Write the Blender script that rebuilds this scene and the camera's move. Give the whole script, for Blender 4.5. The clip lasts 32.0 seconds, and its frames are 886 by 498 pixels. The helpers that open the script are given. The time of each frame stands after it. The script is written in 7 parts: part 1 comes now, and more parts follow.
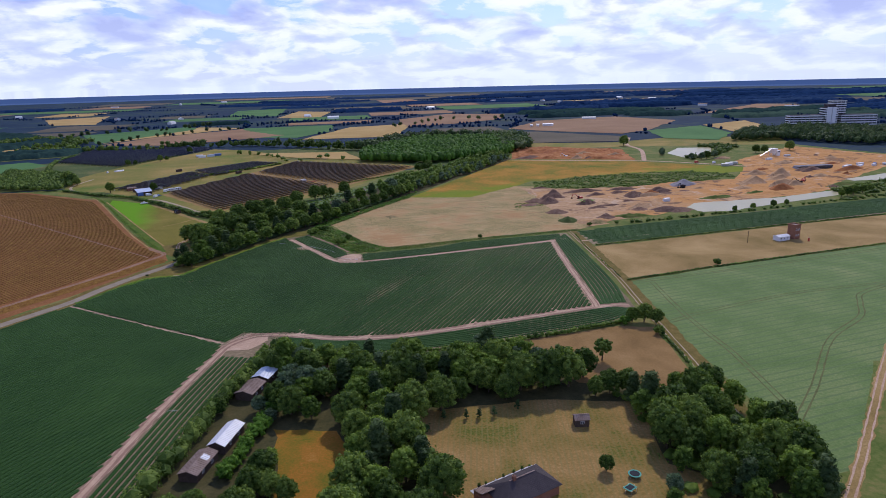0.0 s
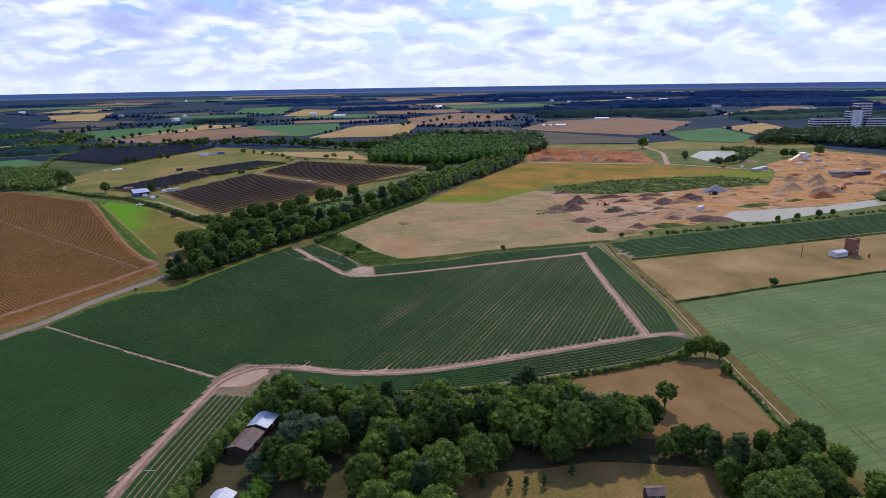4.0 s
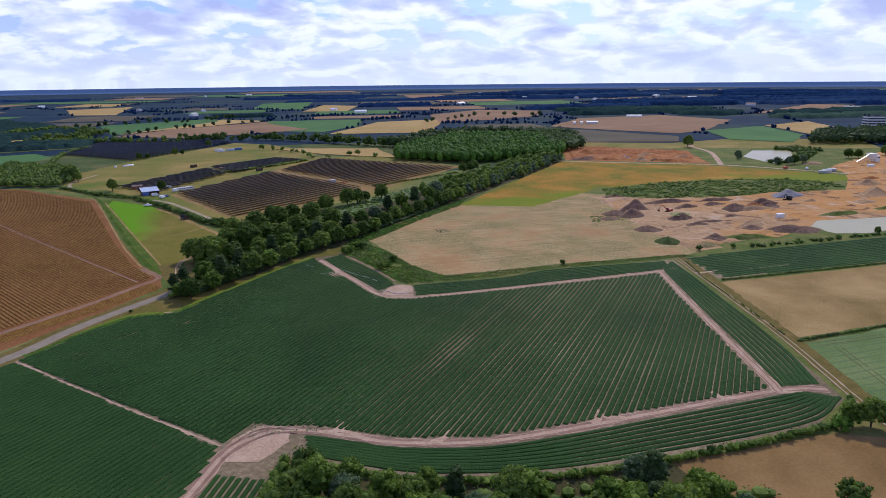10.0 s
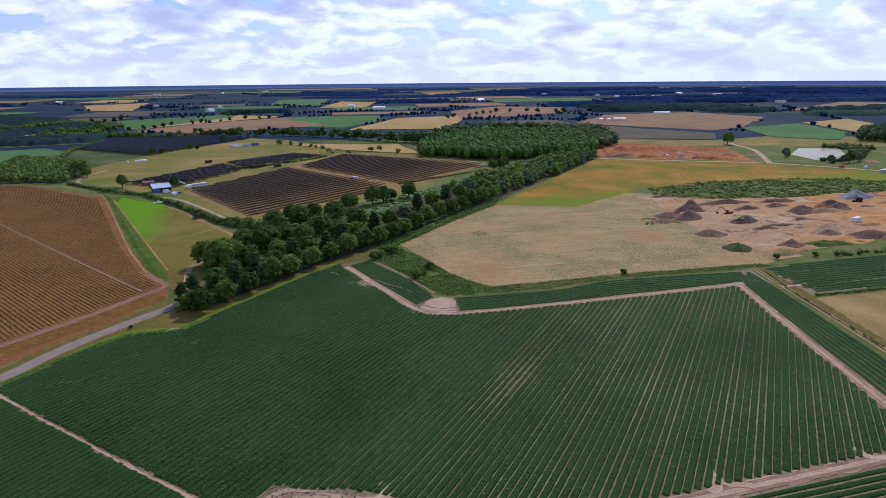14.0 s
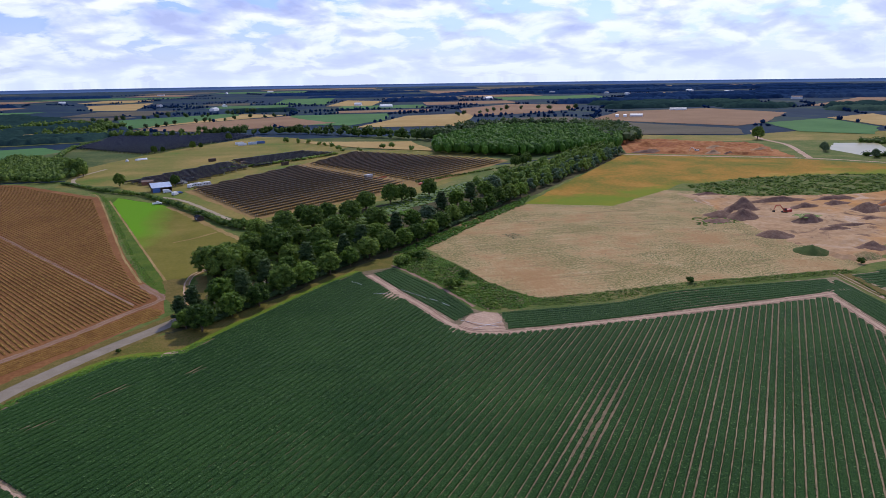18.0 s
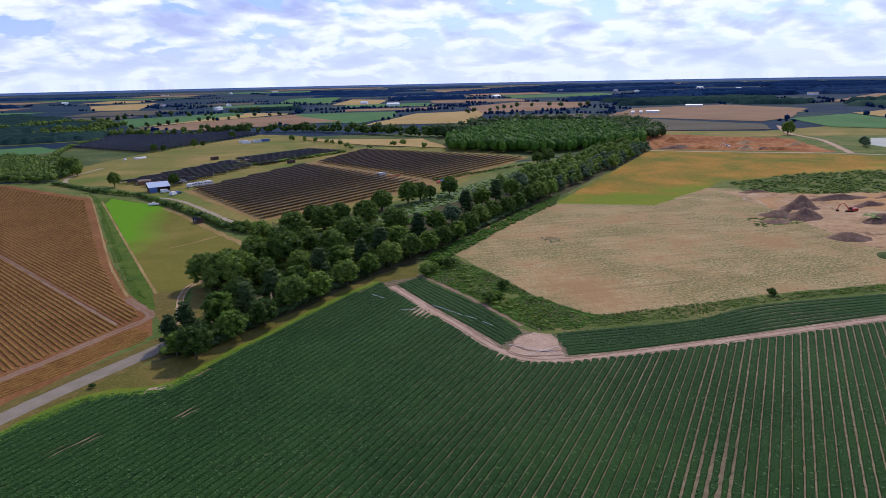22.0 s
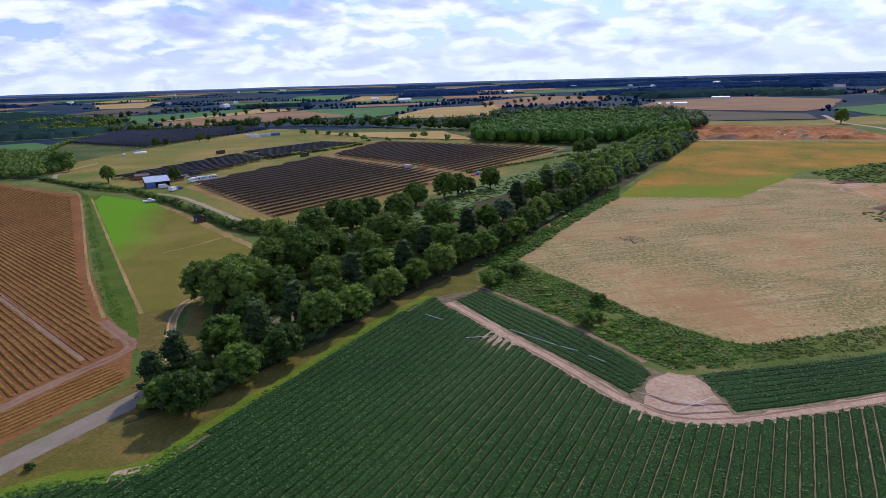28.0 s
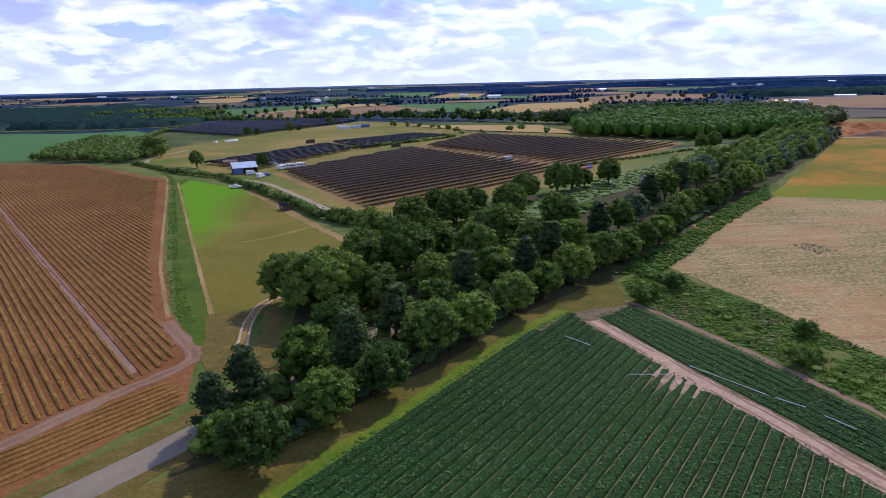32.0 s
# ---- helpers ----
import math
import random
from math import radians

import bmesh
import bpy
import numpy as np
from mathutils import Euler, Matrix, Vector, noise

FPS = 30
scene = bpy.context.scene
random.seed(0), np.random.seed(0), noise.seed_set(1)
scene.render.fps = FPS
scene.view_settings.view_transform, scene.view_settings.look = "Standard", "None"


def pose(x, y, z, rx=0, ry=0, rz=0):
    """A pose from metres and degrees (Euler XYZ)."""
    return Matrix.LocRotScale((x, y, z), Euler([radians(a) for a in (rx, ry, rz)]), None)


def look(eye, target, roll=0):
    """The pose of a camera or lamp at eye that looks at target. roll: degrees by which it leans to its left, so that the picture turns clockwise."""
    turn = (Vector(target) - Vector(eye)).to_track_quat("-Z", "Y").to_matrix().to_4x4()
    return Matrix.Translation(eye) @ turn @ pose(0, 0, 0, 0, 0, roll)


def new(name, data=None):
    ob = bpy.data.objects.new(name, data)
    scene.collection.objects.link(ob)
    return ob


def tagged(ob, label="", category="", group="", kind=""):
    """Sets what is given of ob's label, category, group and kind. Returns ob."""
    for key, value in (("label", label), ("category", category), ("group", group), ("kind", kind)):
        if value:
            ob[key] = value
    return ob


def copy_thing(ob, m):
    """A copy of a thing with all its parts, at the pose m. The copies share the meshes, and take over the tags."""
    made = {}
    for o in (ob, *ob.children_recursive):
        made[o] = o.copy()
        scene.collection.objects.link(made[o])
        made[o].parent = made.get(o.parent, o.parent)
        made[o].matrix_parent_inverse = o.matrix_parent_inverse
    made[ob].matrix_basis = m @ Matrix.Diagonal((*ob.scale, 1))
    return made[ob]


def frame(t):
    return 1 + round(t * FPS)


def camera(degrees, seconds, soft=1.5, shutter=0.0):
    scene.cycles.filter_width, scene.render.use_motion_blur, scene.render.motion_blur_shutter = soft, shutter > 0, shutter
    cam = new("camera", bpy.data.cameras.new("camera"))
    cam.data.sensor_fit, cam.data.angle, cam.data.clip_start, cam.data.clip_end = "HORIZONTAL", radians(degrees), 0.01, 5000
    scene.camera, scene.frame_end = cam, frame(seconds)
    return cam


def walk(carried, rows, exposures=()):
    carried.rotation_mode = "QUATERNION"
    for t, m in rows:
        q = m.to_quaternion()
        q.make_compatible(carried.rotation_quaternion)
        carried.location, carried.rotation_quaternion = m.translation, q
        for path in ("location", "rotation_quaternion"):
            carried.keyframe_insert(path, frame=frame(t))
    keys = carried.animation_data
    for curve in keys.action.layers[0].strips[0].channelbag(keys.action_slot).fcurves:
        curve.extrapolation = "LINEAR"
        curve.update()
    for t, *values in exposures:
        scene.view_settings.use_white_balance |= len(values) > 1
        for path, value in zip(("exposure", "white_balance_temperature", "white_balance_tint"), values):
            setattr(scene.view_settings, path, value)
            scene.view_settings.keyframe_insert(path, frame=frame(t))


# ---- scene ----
cam = camera(71.41, 32.0, soft=0.8)
PATH = [
    (0, (-9.59, -71.97, 86.28), (17.47, 20.69, 60.15), -1.40),
    (1, (-9.05, -63.88, 85.77), (17.41, 28.90, 59.48), -1.24),
    (2, (-8.64, -55.66, 85.30), (17.39, 37.26, 59.04), -1.09),
    (3, (-8.38, -47.48, 84.92), (17.78, 45.42, 58.72), -0.97),
    (6, (-8.00, -23.28, 83.49), (19.00, 69.34, 57.18), -0.77),
    (7, (-8.11, -15.09, 82.70), (19.13, 77.45, 56.33), -0.74),
    (8, (-8.38, -6.85, 81.72), (18.97, 85.64, 55.31), -0.77),
    (9, (-8.78, 1.43, 80.52), (17.23, 94.27, 54.00), -0.63),
    (10, (-9.23, 9.76, 79.38), (14.62, 103.18, 52.84), -0.60),
    (11, (-9.79, 18.23, 78.18), (12.99, 111.88, 51.51), -0.48),
    (12, (-10.41, 26.93, 76.83), (11.96, 120.67, 50.13), -0.41),
    (13, (-11.19, 35.65, 75.29), (10.73, 129.49, 48.56), -0.47),
    (14, (-12.18, 44.19, 73.74), (9.42, 138.08, 46.95), -0.48),
    (17, (-15.26, 68.91, 68.74), (5.84, 162.92, 41.97), -0.74),
    (18, (-16.17, 77.00, 67.08), (4.73, 171.06, 40.33), -0.85),
    (19, (-16.93, 85.03, 65.48), (3.77, 179.15, 38.79), -1.02),
    (20, (-17.40, 92.95, 63.97), (3.13, 187.12, 37.29), -0.91),
    (21, (-17.94, 100.73, 62.54), (2.29, 194.95, 35.82), -1.11),
    (22, (-18.67, 108.23, 61.07), (1.51, 202.46, 34.36), -1.14),
    (23, (-19.49, 115.70, 59.60), (0.41, 210.01, 32.93), -1.26),
    (24, (-20.22, 123.16, 57.95), (-0.57, 217.48, 31.15), -1.37),
    (25, (-21.02, 130.80, 56.27), (-1.58, 225.17, 29.51), -1.48),
    (27.5, (-23.79, 150.06, 51.60), (-4.78, 244.54, 24.89), -1.60),
    (28, (-24.47, 153.90, 50.60), (-5.45, 248.35, 23.83), -1.61),
    (29, (-26.10, 161.50, 48.46), (-7.37, 256.02, 21.72), -1.75),
    (30, (-27.53, 169.25, 46.34), (-9.04, 263.82, 19.60), -1.75),
    (31, (-28.73, 177.46, 44.23), (-12.29, 272.46, 17.70), -1.66),
    (32, (-29.79, 185.82, 42.03), (-23.39, 282.05, 15.60), -1.35),
]
walk(cam, [(t, look(eye, target, roll)) for t, eye, target, roll in PATH], exposures=[(0.0, -0.01, 6400, 16), (16.0, 0.0, 6500, 13), (29.0, 0.03, 6450, 13), (32.0, 0.1, 6400, 16)])

from mathutils.geometry import tessellate_polygon

# ---- world, sun, exposure ----
SUN_AZ, SUN_EL = radians(33), radians(42)      # azimuth from +y towards +x
sun_dir = Vector((math.sin(SUN_AZ) * math.cos(SUN_EL), math.cos(SUN_AZ) * math.cos(SUN_EL), math.sin(SUN_EL)))
sun = new("sun", bpy.data.lights.new("sun", "SUN"))
sun.data.energy, sun.data.angle, sun.data.color = 2.42, radians(0.55), (1.0, 0.925, 0.80)
sun.matrix_world = look(sun_dir * 300, (0, 0, 0))
scene.view_settings.exposure = 0.0


def node(nt, kind, ins=None, **props):
    n = nt.nodes.new(kind)
    if "operation" in props:
        n.operation = props["operation"]
    if "data_type" in props:
        n.data_type, n.blend_type = props["data_type"], props["blend_type"]
    for k, v in (ins or {}).items():
        if isinstance(v, bpy.types.NodeSocket):
            nt.links.new(v, n.inputs[k])
        else:
            n.inputs[k].default_value = v
    return n


def ramp(nt, fac, stops):
    r = node(nt, "ShaderNodeValToRGB", {0: fac})
    e = r.color_ramp.elements
    while len(e) < len(stops):
        e.new(0.5)
    for el, (p, c) in zip(e, stops):
        el.position, el.color = p, (*c, 1) if len(c) == 3 else c
    return r.outputs[0]


def mixc(nt, fac, a, b, blend="MIX"):
    m = node(nt, "ShaderNodeMix", {0: fac, 6: a, 7: b}, data_type="RGBA", blend_type=blend)
    return m.outputs[2]


def col(c):
    return (*c, 1)


def math_(nt, op, a, b=0.0):
    return node(nt, "ShaderNodeMath", {0: a, 1: b}, operation=op).outputs[0]


def make_world():
    w = bpy.data.worlds.new("sky")
    scene.world = w
    w.use_nodes = True
    nt = w.node_tree
    nt.nodes.clear()
    sky = node(nt, "ShaderNodeTexSky")
    sky.sky_type, sky.sun_disc, sky.sun_elevation, sky.sun_rotation = "NISHITA", False, SUN_EL, SUN_AZ
    sky.altitude, sky.air_density, sky.dust_density, sky.ozone_density = 100, 1.0, 1.2, 1.5
    geo = node(nt, "ShaderNodeTexCoord").outputs["Generated"]
    sep = node(nt, "ShaderNodeSeparateXYZ", {0: geo})
    up = math_(nt, "MAXIMUM", sep.outputs[2], 0.0)
    den = math_(nt, "ADD", up, 0.30)
    px_ = math_(nt, "DIVIDE", sep.outputs[0], den)
    py_ = math_(nt, "DIVIDE", sep.outputs[1], den)
    flat = node(nt, "ShaderNodeCombineXYZ", {0: px_, 1: py_, 2: 0.0}).outputs[0]
    wide = node(nt, "ShaderNodeTexNoise", {"Vector": flat, "Scale": 1.1, "Detail": 3.0, "Roughness": 0.5}).outputs[0]
    big = node(nt, "ShaderNodeTexNoise", {"Vector": flat, "Scale": 3.7, "Detail": 10.0, "Roughness": 0.56, "Distortion": 0.25}).outputs[0]
    shift = node(nt, "ShaderNodeVectorMath", {0: flat, 1: (0.03, 0.075, 0.0)}, operation="ADD").outputs[0]
    lit = node(nt, "ShaderNodeTexNoise", {"Vector": shift, "Scale": 3.7, "Detail": 6.0, "Roughness": 0.5, "Distortion": 0.25}).outputs[0]
    body = math_(nt, "ADD", math_(nt, "MULTIPLY", big, 0.72), math_(nt, "MULTIPLY", wide, 0.28))
    thin = math_(nt, "SUBTRACT", body, math_(nt, "MULTIPLY", up, 0.12))     # fewer clouds overhead than towards the horizon
    cover = ramp(nt, thin, [(0.43, (0.08, 0.08, 0.08)), (0.47, (0.75, 0.75, 0.75)), (0.53, (1, 1, 1))])
    shade = ramp(nt, lit, [(0.46, (1.0, 1.0, 1.0)), (0.54, (0.62, 0.67, 0.85)), (0.64, (0.42, 0.47, 0.68))])
    cloud = mixc(nt, 1.0, shade, col((12.2, 13.2, 16.3)), "MULTIPLY")
    haze = ramp(nt, up, [(0.0, (0.72, 0.72, 0.72)), (0.05, (0.3, 0.3, 0.3)), (0.13, (0.0, 0.0, 0.0))])
    base = mixc(nt, 1.0, sky.outputs[0], col((0.74, 1.0, 1.95)), "MULTIPLY")
    c1 = mixc(nt, cover, base, cloud)
    c2 = mixc(nt, haze, c1, col((9.6, 11.2, 14.6)))
    # below the horizon a flat haze blue, painted in the sky, stands for farther land
    below = math_(nt, "LESS_THAN", sep.outputs[2], -0.0082)
    c3 = mixc(nt, below, c2, col((0.62, 1.2, 3.2)))
    bg = node(nt, "ShaderNodeBackground", {0: c3, 1: 0.080})
    out = node(nt, "ShaderNodeOutputWorld", {0: bg.outputs[0]})


make_world()

# ---- materials ----


def material(name, stops, scale=0.05, fine=1.2, rough=0.9, bump=0.0, spread=0.35, obj_random=0.0, metal=0.0, extra=None, dist=0.3, island=0.0, glow_through=0.0, spec=0.08):
    """Ground, foliage or paint: two scales of noise blended over a short ramp of real base colours."""
    m = bpy.data.materials.new(name)
    m.use_nodes = True
    nt = m.node_tree
    bs = nt.nodes["Principled BSDF"]
    co = node(nt, "ShaderNodeTexCoord").outputs["Object"]
    n1 = node(nt, "ShaderNodeTexNoise", {"Vector": co, "Scale": scale, "Detail": 6.0, "Roughness": 0.6, "Distortion": 0.4}).outputs[0]
    n2 = node(nt, "ShaderNodeTexNoise", {"Vector": co, "Scale": fine, "Detail": 4.0, "Roughness": 0.65}).outputs[0]
    f = math_(nt, "ADD", math_(nt, "MULTIPLY", n1, 1.0 - spread), math_(nt, "MULTIPLY", n2, spread))
    if obj_random:
        rnd = node(nt, "ShaderNodeObjectInfo").outputs["Random"]
        f = math_(nt, "ADD", f, math_(nt, "MULTIPLY", math_(nt, "SUBTRACT", rnd, 0.5), obj_random))
    if island:
        isl = node(nt, "ShaderNodeNewGeometry").outputs["Random Per Island"]
        f = math_(nt, "ADD", f, math_(nt, "MULTIPLY", math_(nt, "SUBTRACT", isl, 0.5), island))
    c = ramp(nt, f, stops)
    if extra:
        c = extra(nt, co, c)
    nt.links.new(c, bs.inputs["Base Color"])
    if glow_through:
        tr = node(nt, "ShaderNodeBsdfTranslucent", {0: mixc(nt, 1.0, c, col((1.5, 1.6, 0.6)), "MULTIPLY")})
        mx = node(nt, "ShaderNodeMixShader", {0: glow_through, 1: bs.outputs[0], 2: tr.outputs[0]})
        nt.links.new(mx.outputs[0], nt.nodes["Material Output"].inputs[0])
    bs.inputs["Roughness"].default_value = rough
    bs.inputs["Metallic"].default_value = metal
    bs.inputs["Specular IOR Level"].default_value = spec
    if bump:
        b = node(nt, "ShaderNodeBump", {"Strength": bump, "Distance": dist, "Height": n2})
        nt.links.new(b.outputs[0], bs.inputs["Normal"])
    return m


def lines(direction, period, width, colour, amount=1.0):
    """Extra for material(): parallel ruts of a second colour across the ground."""
    ang = math.atan2(direction[1], direction[0])

    def add(nt, co, c):
        rot = node(nt, "ShaderNodeMapping", {"Vector": co, "Rotation": (0, 0, -ang)}).outputs[0]
        y = node(nt, "ShaderNodeSeparateXYZ", {0: rot}).outputs[1]
        nz = node(nt, "ShaderNodeTexNoise", {"Vector": co, "Scale": 0.25, "Detail": 3.0}).outputs[0]
        y = math_(nt, "ADD", y, math_(nt, "MULTIPLY", nz, period * 0.15))
        fr = math_(nt, "FRACT", math_(nt, "DIVIDE", y, period))
        on = math_(nt, "LESS_THAN", math_(nt, "ABSOLUTE", math_(nt, "SUBTRACT", fr, 0.5)), width / 2)
        on = math_(nt, "MULTIPLY", on, math_(nt, "MULTIPLY", nz, 1.6 * amount))
        return mixc(nt, on, c, col(colour))
    return add


M = {}
# the navy stops are distance haze painted into the ground's base colour
M["ground"] = material("hazed_far_ground", [(0.36, (0.008, 0.024, 0.048)), (0.50, (0.014, 0.036, 0.062)), (0.60, (0.034, 0.060, 0.046)), (0.70, (0.14, 0.11, 0.06))], 0.005, 0.05, spec=0.05)
M["soil"] = material("sandy_soil", [(0.3, (0.25, 0.17, 0.13)), (0.5, (0.38, 0.28, 0.22)), (0.7, (0.50, 0.39, 0.31))], 0.12, 2.0, 0.95, 0.4, 0.55)
M["track"] = material("bare_track", [(0.3, (0.30, 0.185, 0.115)), (0.5, (0.47, 0.32, 0.215)), (0.7, (0.60, 0.44, 0.31))], 0.15, 1.5, 0.95, 0.5, 0.6)
M["furrow"] = material("furrow_soil", [(0.3, (0.085, 0.072, 0.046)), (0.5, (0.22, 0.165, 0.095)), (0.7, (0.40, 0.315, 0.195))], 0.02, 0.8, 0.95, 0.3, 0.5)
M["crop"] = material("leafy_crop", [(0.30, (0.009, 0.034, 0.008)), (0.46, (0.020, 0.060, 0.012)), (0.58, (0.037, 0.092, 0.019)), (0.72, (0.078, 0.150, 0.034))], 0.03, 3.6, 0.85, 1.0, 0.68, spec=0.1)
M["crop_leaf"] = material("crop_leaves", [(0.25, (0.014, 0.048, 0.012)), (0.5, (0.032, 0.085, 0.020)), (0.75, (0.085, 0.165, 0.045))], 0.05, 3.0, 0.7, island=0.6, glow_through=0.12, spec=0.15)
M["dry_leaf"] = material("withered_leaves", [(0.25, (0.10, 0.055, 0.014)), (0.5, (0.26, 0.145, 0.03)), (0.75, (0.46, 0.32, 0.07))], 0.1, 3.0, 0.8, island=0.6)
M["verge"] = material("verge_grass", [(0.3, (0.065, 0.085, 0.012)), (0.48, (0.13, 0.115, 0.022)), (0.64, (0.22, 0.15, 0.045))], 0.12, 1.5, 0.9, 0.6, 0.5)
M["dry"] = material("dry_grass", [(0.34, (0.17, 0.12, 0.035)), (0.5, (0.30, 0.20, 0.075)), (0.64, (0.42, 0.285, 0.12))], 0.035, 1.6, 0.95, 0.3, 0.4)
M["paddock"] = material("parched_paddock", [(0.3, (0.16, 0.095, 0.032)), (0.5, (0.25, 0.15, 0.056)), (0.7, (0.33, 0.205, 0.085))], 0.06, 1.5, 0.95, 0.3, 0.35)
M["garden"] = material("parched_lawn", [(0.36, (0.09, 0.115, 0.018)), (0.46, (0.21, 0.145, 0.040)), (0.56, (0.30, 0.185, 0.064)), (0.68, (0.40, 0.265, 0.11))], 0.06, 1.4, 0.95, 0.3, 0.4, extra=lines((0.35, 1.0), 1.4, 0.3, (0.20, 0.17, 0.06), 0.5))
M["rust"] = material("rusty_grass", [(0.36, (0.12, 0.125, 0.014)), (0.47, (0.22, 0.135, 0.018)), (0.56, (0.31, 0.135, 0.022)), (0.68, (0.36, 0.20, 0.05))], 0.11, 1.6, 0.95, 0.4, 0.4)

def stripped_streaks(nt, co, c):
    """Long rake marks, a few paler scrapes and thin green weed patches."""
    st = node(nt, "ShaderNodeMapping", {"Vector": co, "Rotation": (0, 0, 0.12), "Scale": (0.035, 0.42, 1.0)}).outputs[0]
    a = node(nt, "ShaderNodeTexNoise", {"Vector": st, "Scale": 1.0, "Detail": 6.0, "Roughness": 0.7, "Distortion": 0.6}).outputs[0]
    b = node(nt, "ShaderNodeTexNoise", {"Vector": co, "Scale": 0.028, "Detail": 7.0, "Roughness": 0.72}).outputs[0]
    g = node(nt, "ShaderNodeTexNoise", {"Vector": co, "Scale": 1.1, "Detail": 5.0, "Roughness": 0.8}).outputs[0]
    c = mixc(nt, ramp(nt, a, [(0.54, (0, 0, 0)), (0.64, (0.6, 0.6, 0.6))]), c, col((0.25, 0.155, 0.085)))
    c = mixc(nt, ramp(nt, a, [(0.34, (0.55, 0.55, 0.55)), (0.44, (0, 0, 0))]), c, col((0.62, 0.46, 0.26)))
    weedy = math_(nt, "MULTIPLY", ramp(nt, b, [(0.44, (0.1, 0.1, 0.1)), (0.56, (1, 1, 1))]), ramp(nt, g, [(0.46, (0, 0, 0)), (0.54, (0.9, 0.9, 0.9))]))
    c = mixc(nt, ramp(nt, b, [(0.38, (0.75, 0.75, 0.75)), (0.49, (0, 0, 0))]), c, col((0.36, 0.20, 0.085)))
    return mixc(nt, weedy, c, col((0.13, 0.15, 0.045)))


M["beige"] = material("stripped_field", [(0.28, (0.19, 0.145, 0.050)), (0.40, (0.32, 0.22, 0.092)), (0.52, (0.43, 0.295, 0.138)), (0.66, (0.56, 0.40, 0.205))], 0.05, 0.9, 0.95, 0.5, 0.62, extra=stripped_streaks)

def greener_south(nt, co, c):
    """Fresh grass along the meadow's near edge, fading into the golden part."""
    sep = node(nt, "ShaderNodeSeparateXYZ", {0: co}).outputs
    nz = node(nt, "ShaderNodeTexNoise", {"Vector": co, "Scale": 0.035, "Detail": 5.0, "Roughness": 0.6}).outputs[0]
    d = math_(nt, "SUBTRACT", math_(nt, "SUBTRACT", sep[1], 392), math_(nt, "MULTIPLY", math_(nt, "SUBTRACT", sep[0], 98), 0.12))
    f = math_(nt, "ADD", math_(nt, "DIVIDE", d, 70), math_(nt, "MULTIPLY", math_(nt, "SUBTRACT", nz, 0.5), 1.6))
    return mixc(nt, ramp(nt, f, [(0.0, (0.85, 0.85, 0.85)), (0.32, (0, 0, 0))]), c, col((0.15, 0.21, 0.012)))


M["orange"] = material("golden_meadow", [(0.36, (0.09, 0.13, 0.010)), (0.45, (0.19, 0.155, 0.018)), (0.54, (0.33, 0.175, 0.024)), (0.68, (0.44, 0.25, 0.052))], 0.022, 0.4, 0.95, 0.2, 0.3, extra=greener_south)


def mixed_sands(nt, co, c):
    """Streaks of wet dark earth, grey gravel and bright orange sand through the workings."""
    a = node(nt, "ShaderNodeTexNoise", {"Vector": co, "Scale": 0.045, "Detail": 7.0, "Roughness": 0.65, "Distortion": 1.2}).outputs[0]
    b = node(nt, "ShaderNodeTexNoise", {"Vector": co, "Scale": 0.021, "Detail": 5.0, "Roughness": 0.6, "Distortion": 0.8}).outputs[0]
    x = node(nt, "ShaderNodeSeparateXYZ", {0: co}).outputs[0]
    east = math_(nt, "MULTIPLY", math_(nt, "SUBTRACT", x, 250), 0.0016)
    c = mixc(nt, ramp(nt, math_(nt, "ADD", b, east), [(0.42, (0, 0, 0)), (0.62, (0.85, 0.85, 0.85))]), c, col((0.50, 0.245, 0.075)))
    c = mixc(nt, ramp(nt, a, [(0.56, (0, 0, 0)), (0.63, (0.85, 0.85, 0.85))]), c, col((0.16, 0.095, 0.06)))
    return mixc(nt, ramp(nt, a, [(0.33, (0.7, 0.7, 0.7)), (0.42, (0, 0, 0))]), c, col((0.55, 0.44, 0.33)))


M["quarry"] = material("quarry_sand", [(0.3, (0.26, 0.15, 0.07)), (0.5, (0.43, 0.27, 0.14)), (0.7, (0.56, 0.395, 0.23))], 0.03, 0.4, 0.95, 0.4, 0.45, extra=mixed_sands)
M["quarry_red"] = material("red_sand", [(0.3, (0.17, 0.055, 0.028)), (0.5, (0.34, 0.13, 0.045)), (0.7, (0.52, 0.28, 0.11))], 0.03, 0.3, 0.95, 0.4, 0.45)
M["heap"] = material("spoil", [(0.3, (0.10, 0.062, 0.045)), (0.5, (0.20, 0.12, 0.08)), (0.7, (0.32, 0.215, 0.15))], 0.1, 0.8, 0.95, 0.6, 0.5)
M["gravel"] = material("grey_gravel", [(0.3, (0.20, 0.19, 0.19)), (0.7, (0.36, 0.34, 0.33))], 0.2, 2.0, 0.95, 0.5, 0.5)
M["asphalt"] = material("worn_asphalt", [(0.3, (0.20, 0.165, 0.115)), (0.5, (0.26, 0.215, 0.155)), (0.7, (0.32, 0.27, 0.20))], 0.25, 5.0, 0.95, 0.1, 0.4)
M["brown"] = material("brown_field", [(0.3, (0.13, 0.050, 0.017)), (0.5, (0.225, 0.096, 0.034)), (0.7, (0.33, 0.165, 0.066))], 0.03, 0.9, 0.95, 0.3, 0.5)
M["stubble"] = material("yellowed_crop", [(0.3, (0.11, 0.055, 0.017)), (0.48, (0.23, 0.12, 0.030)), (0.72, (0.42, 0.26, 0.065))], 0.3, 3.0, 0.95, 0.5, 0.5)
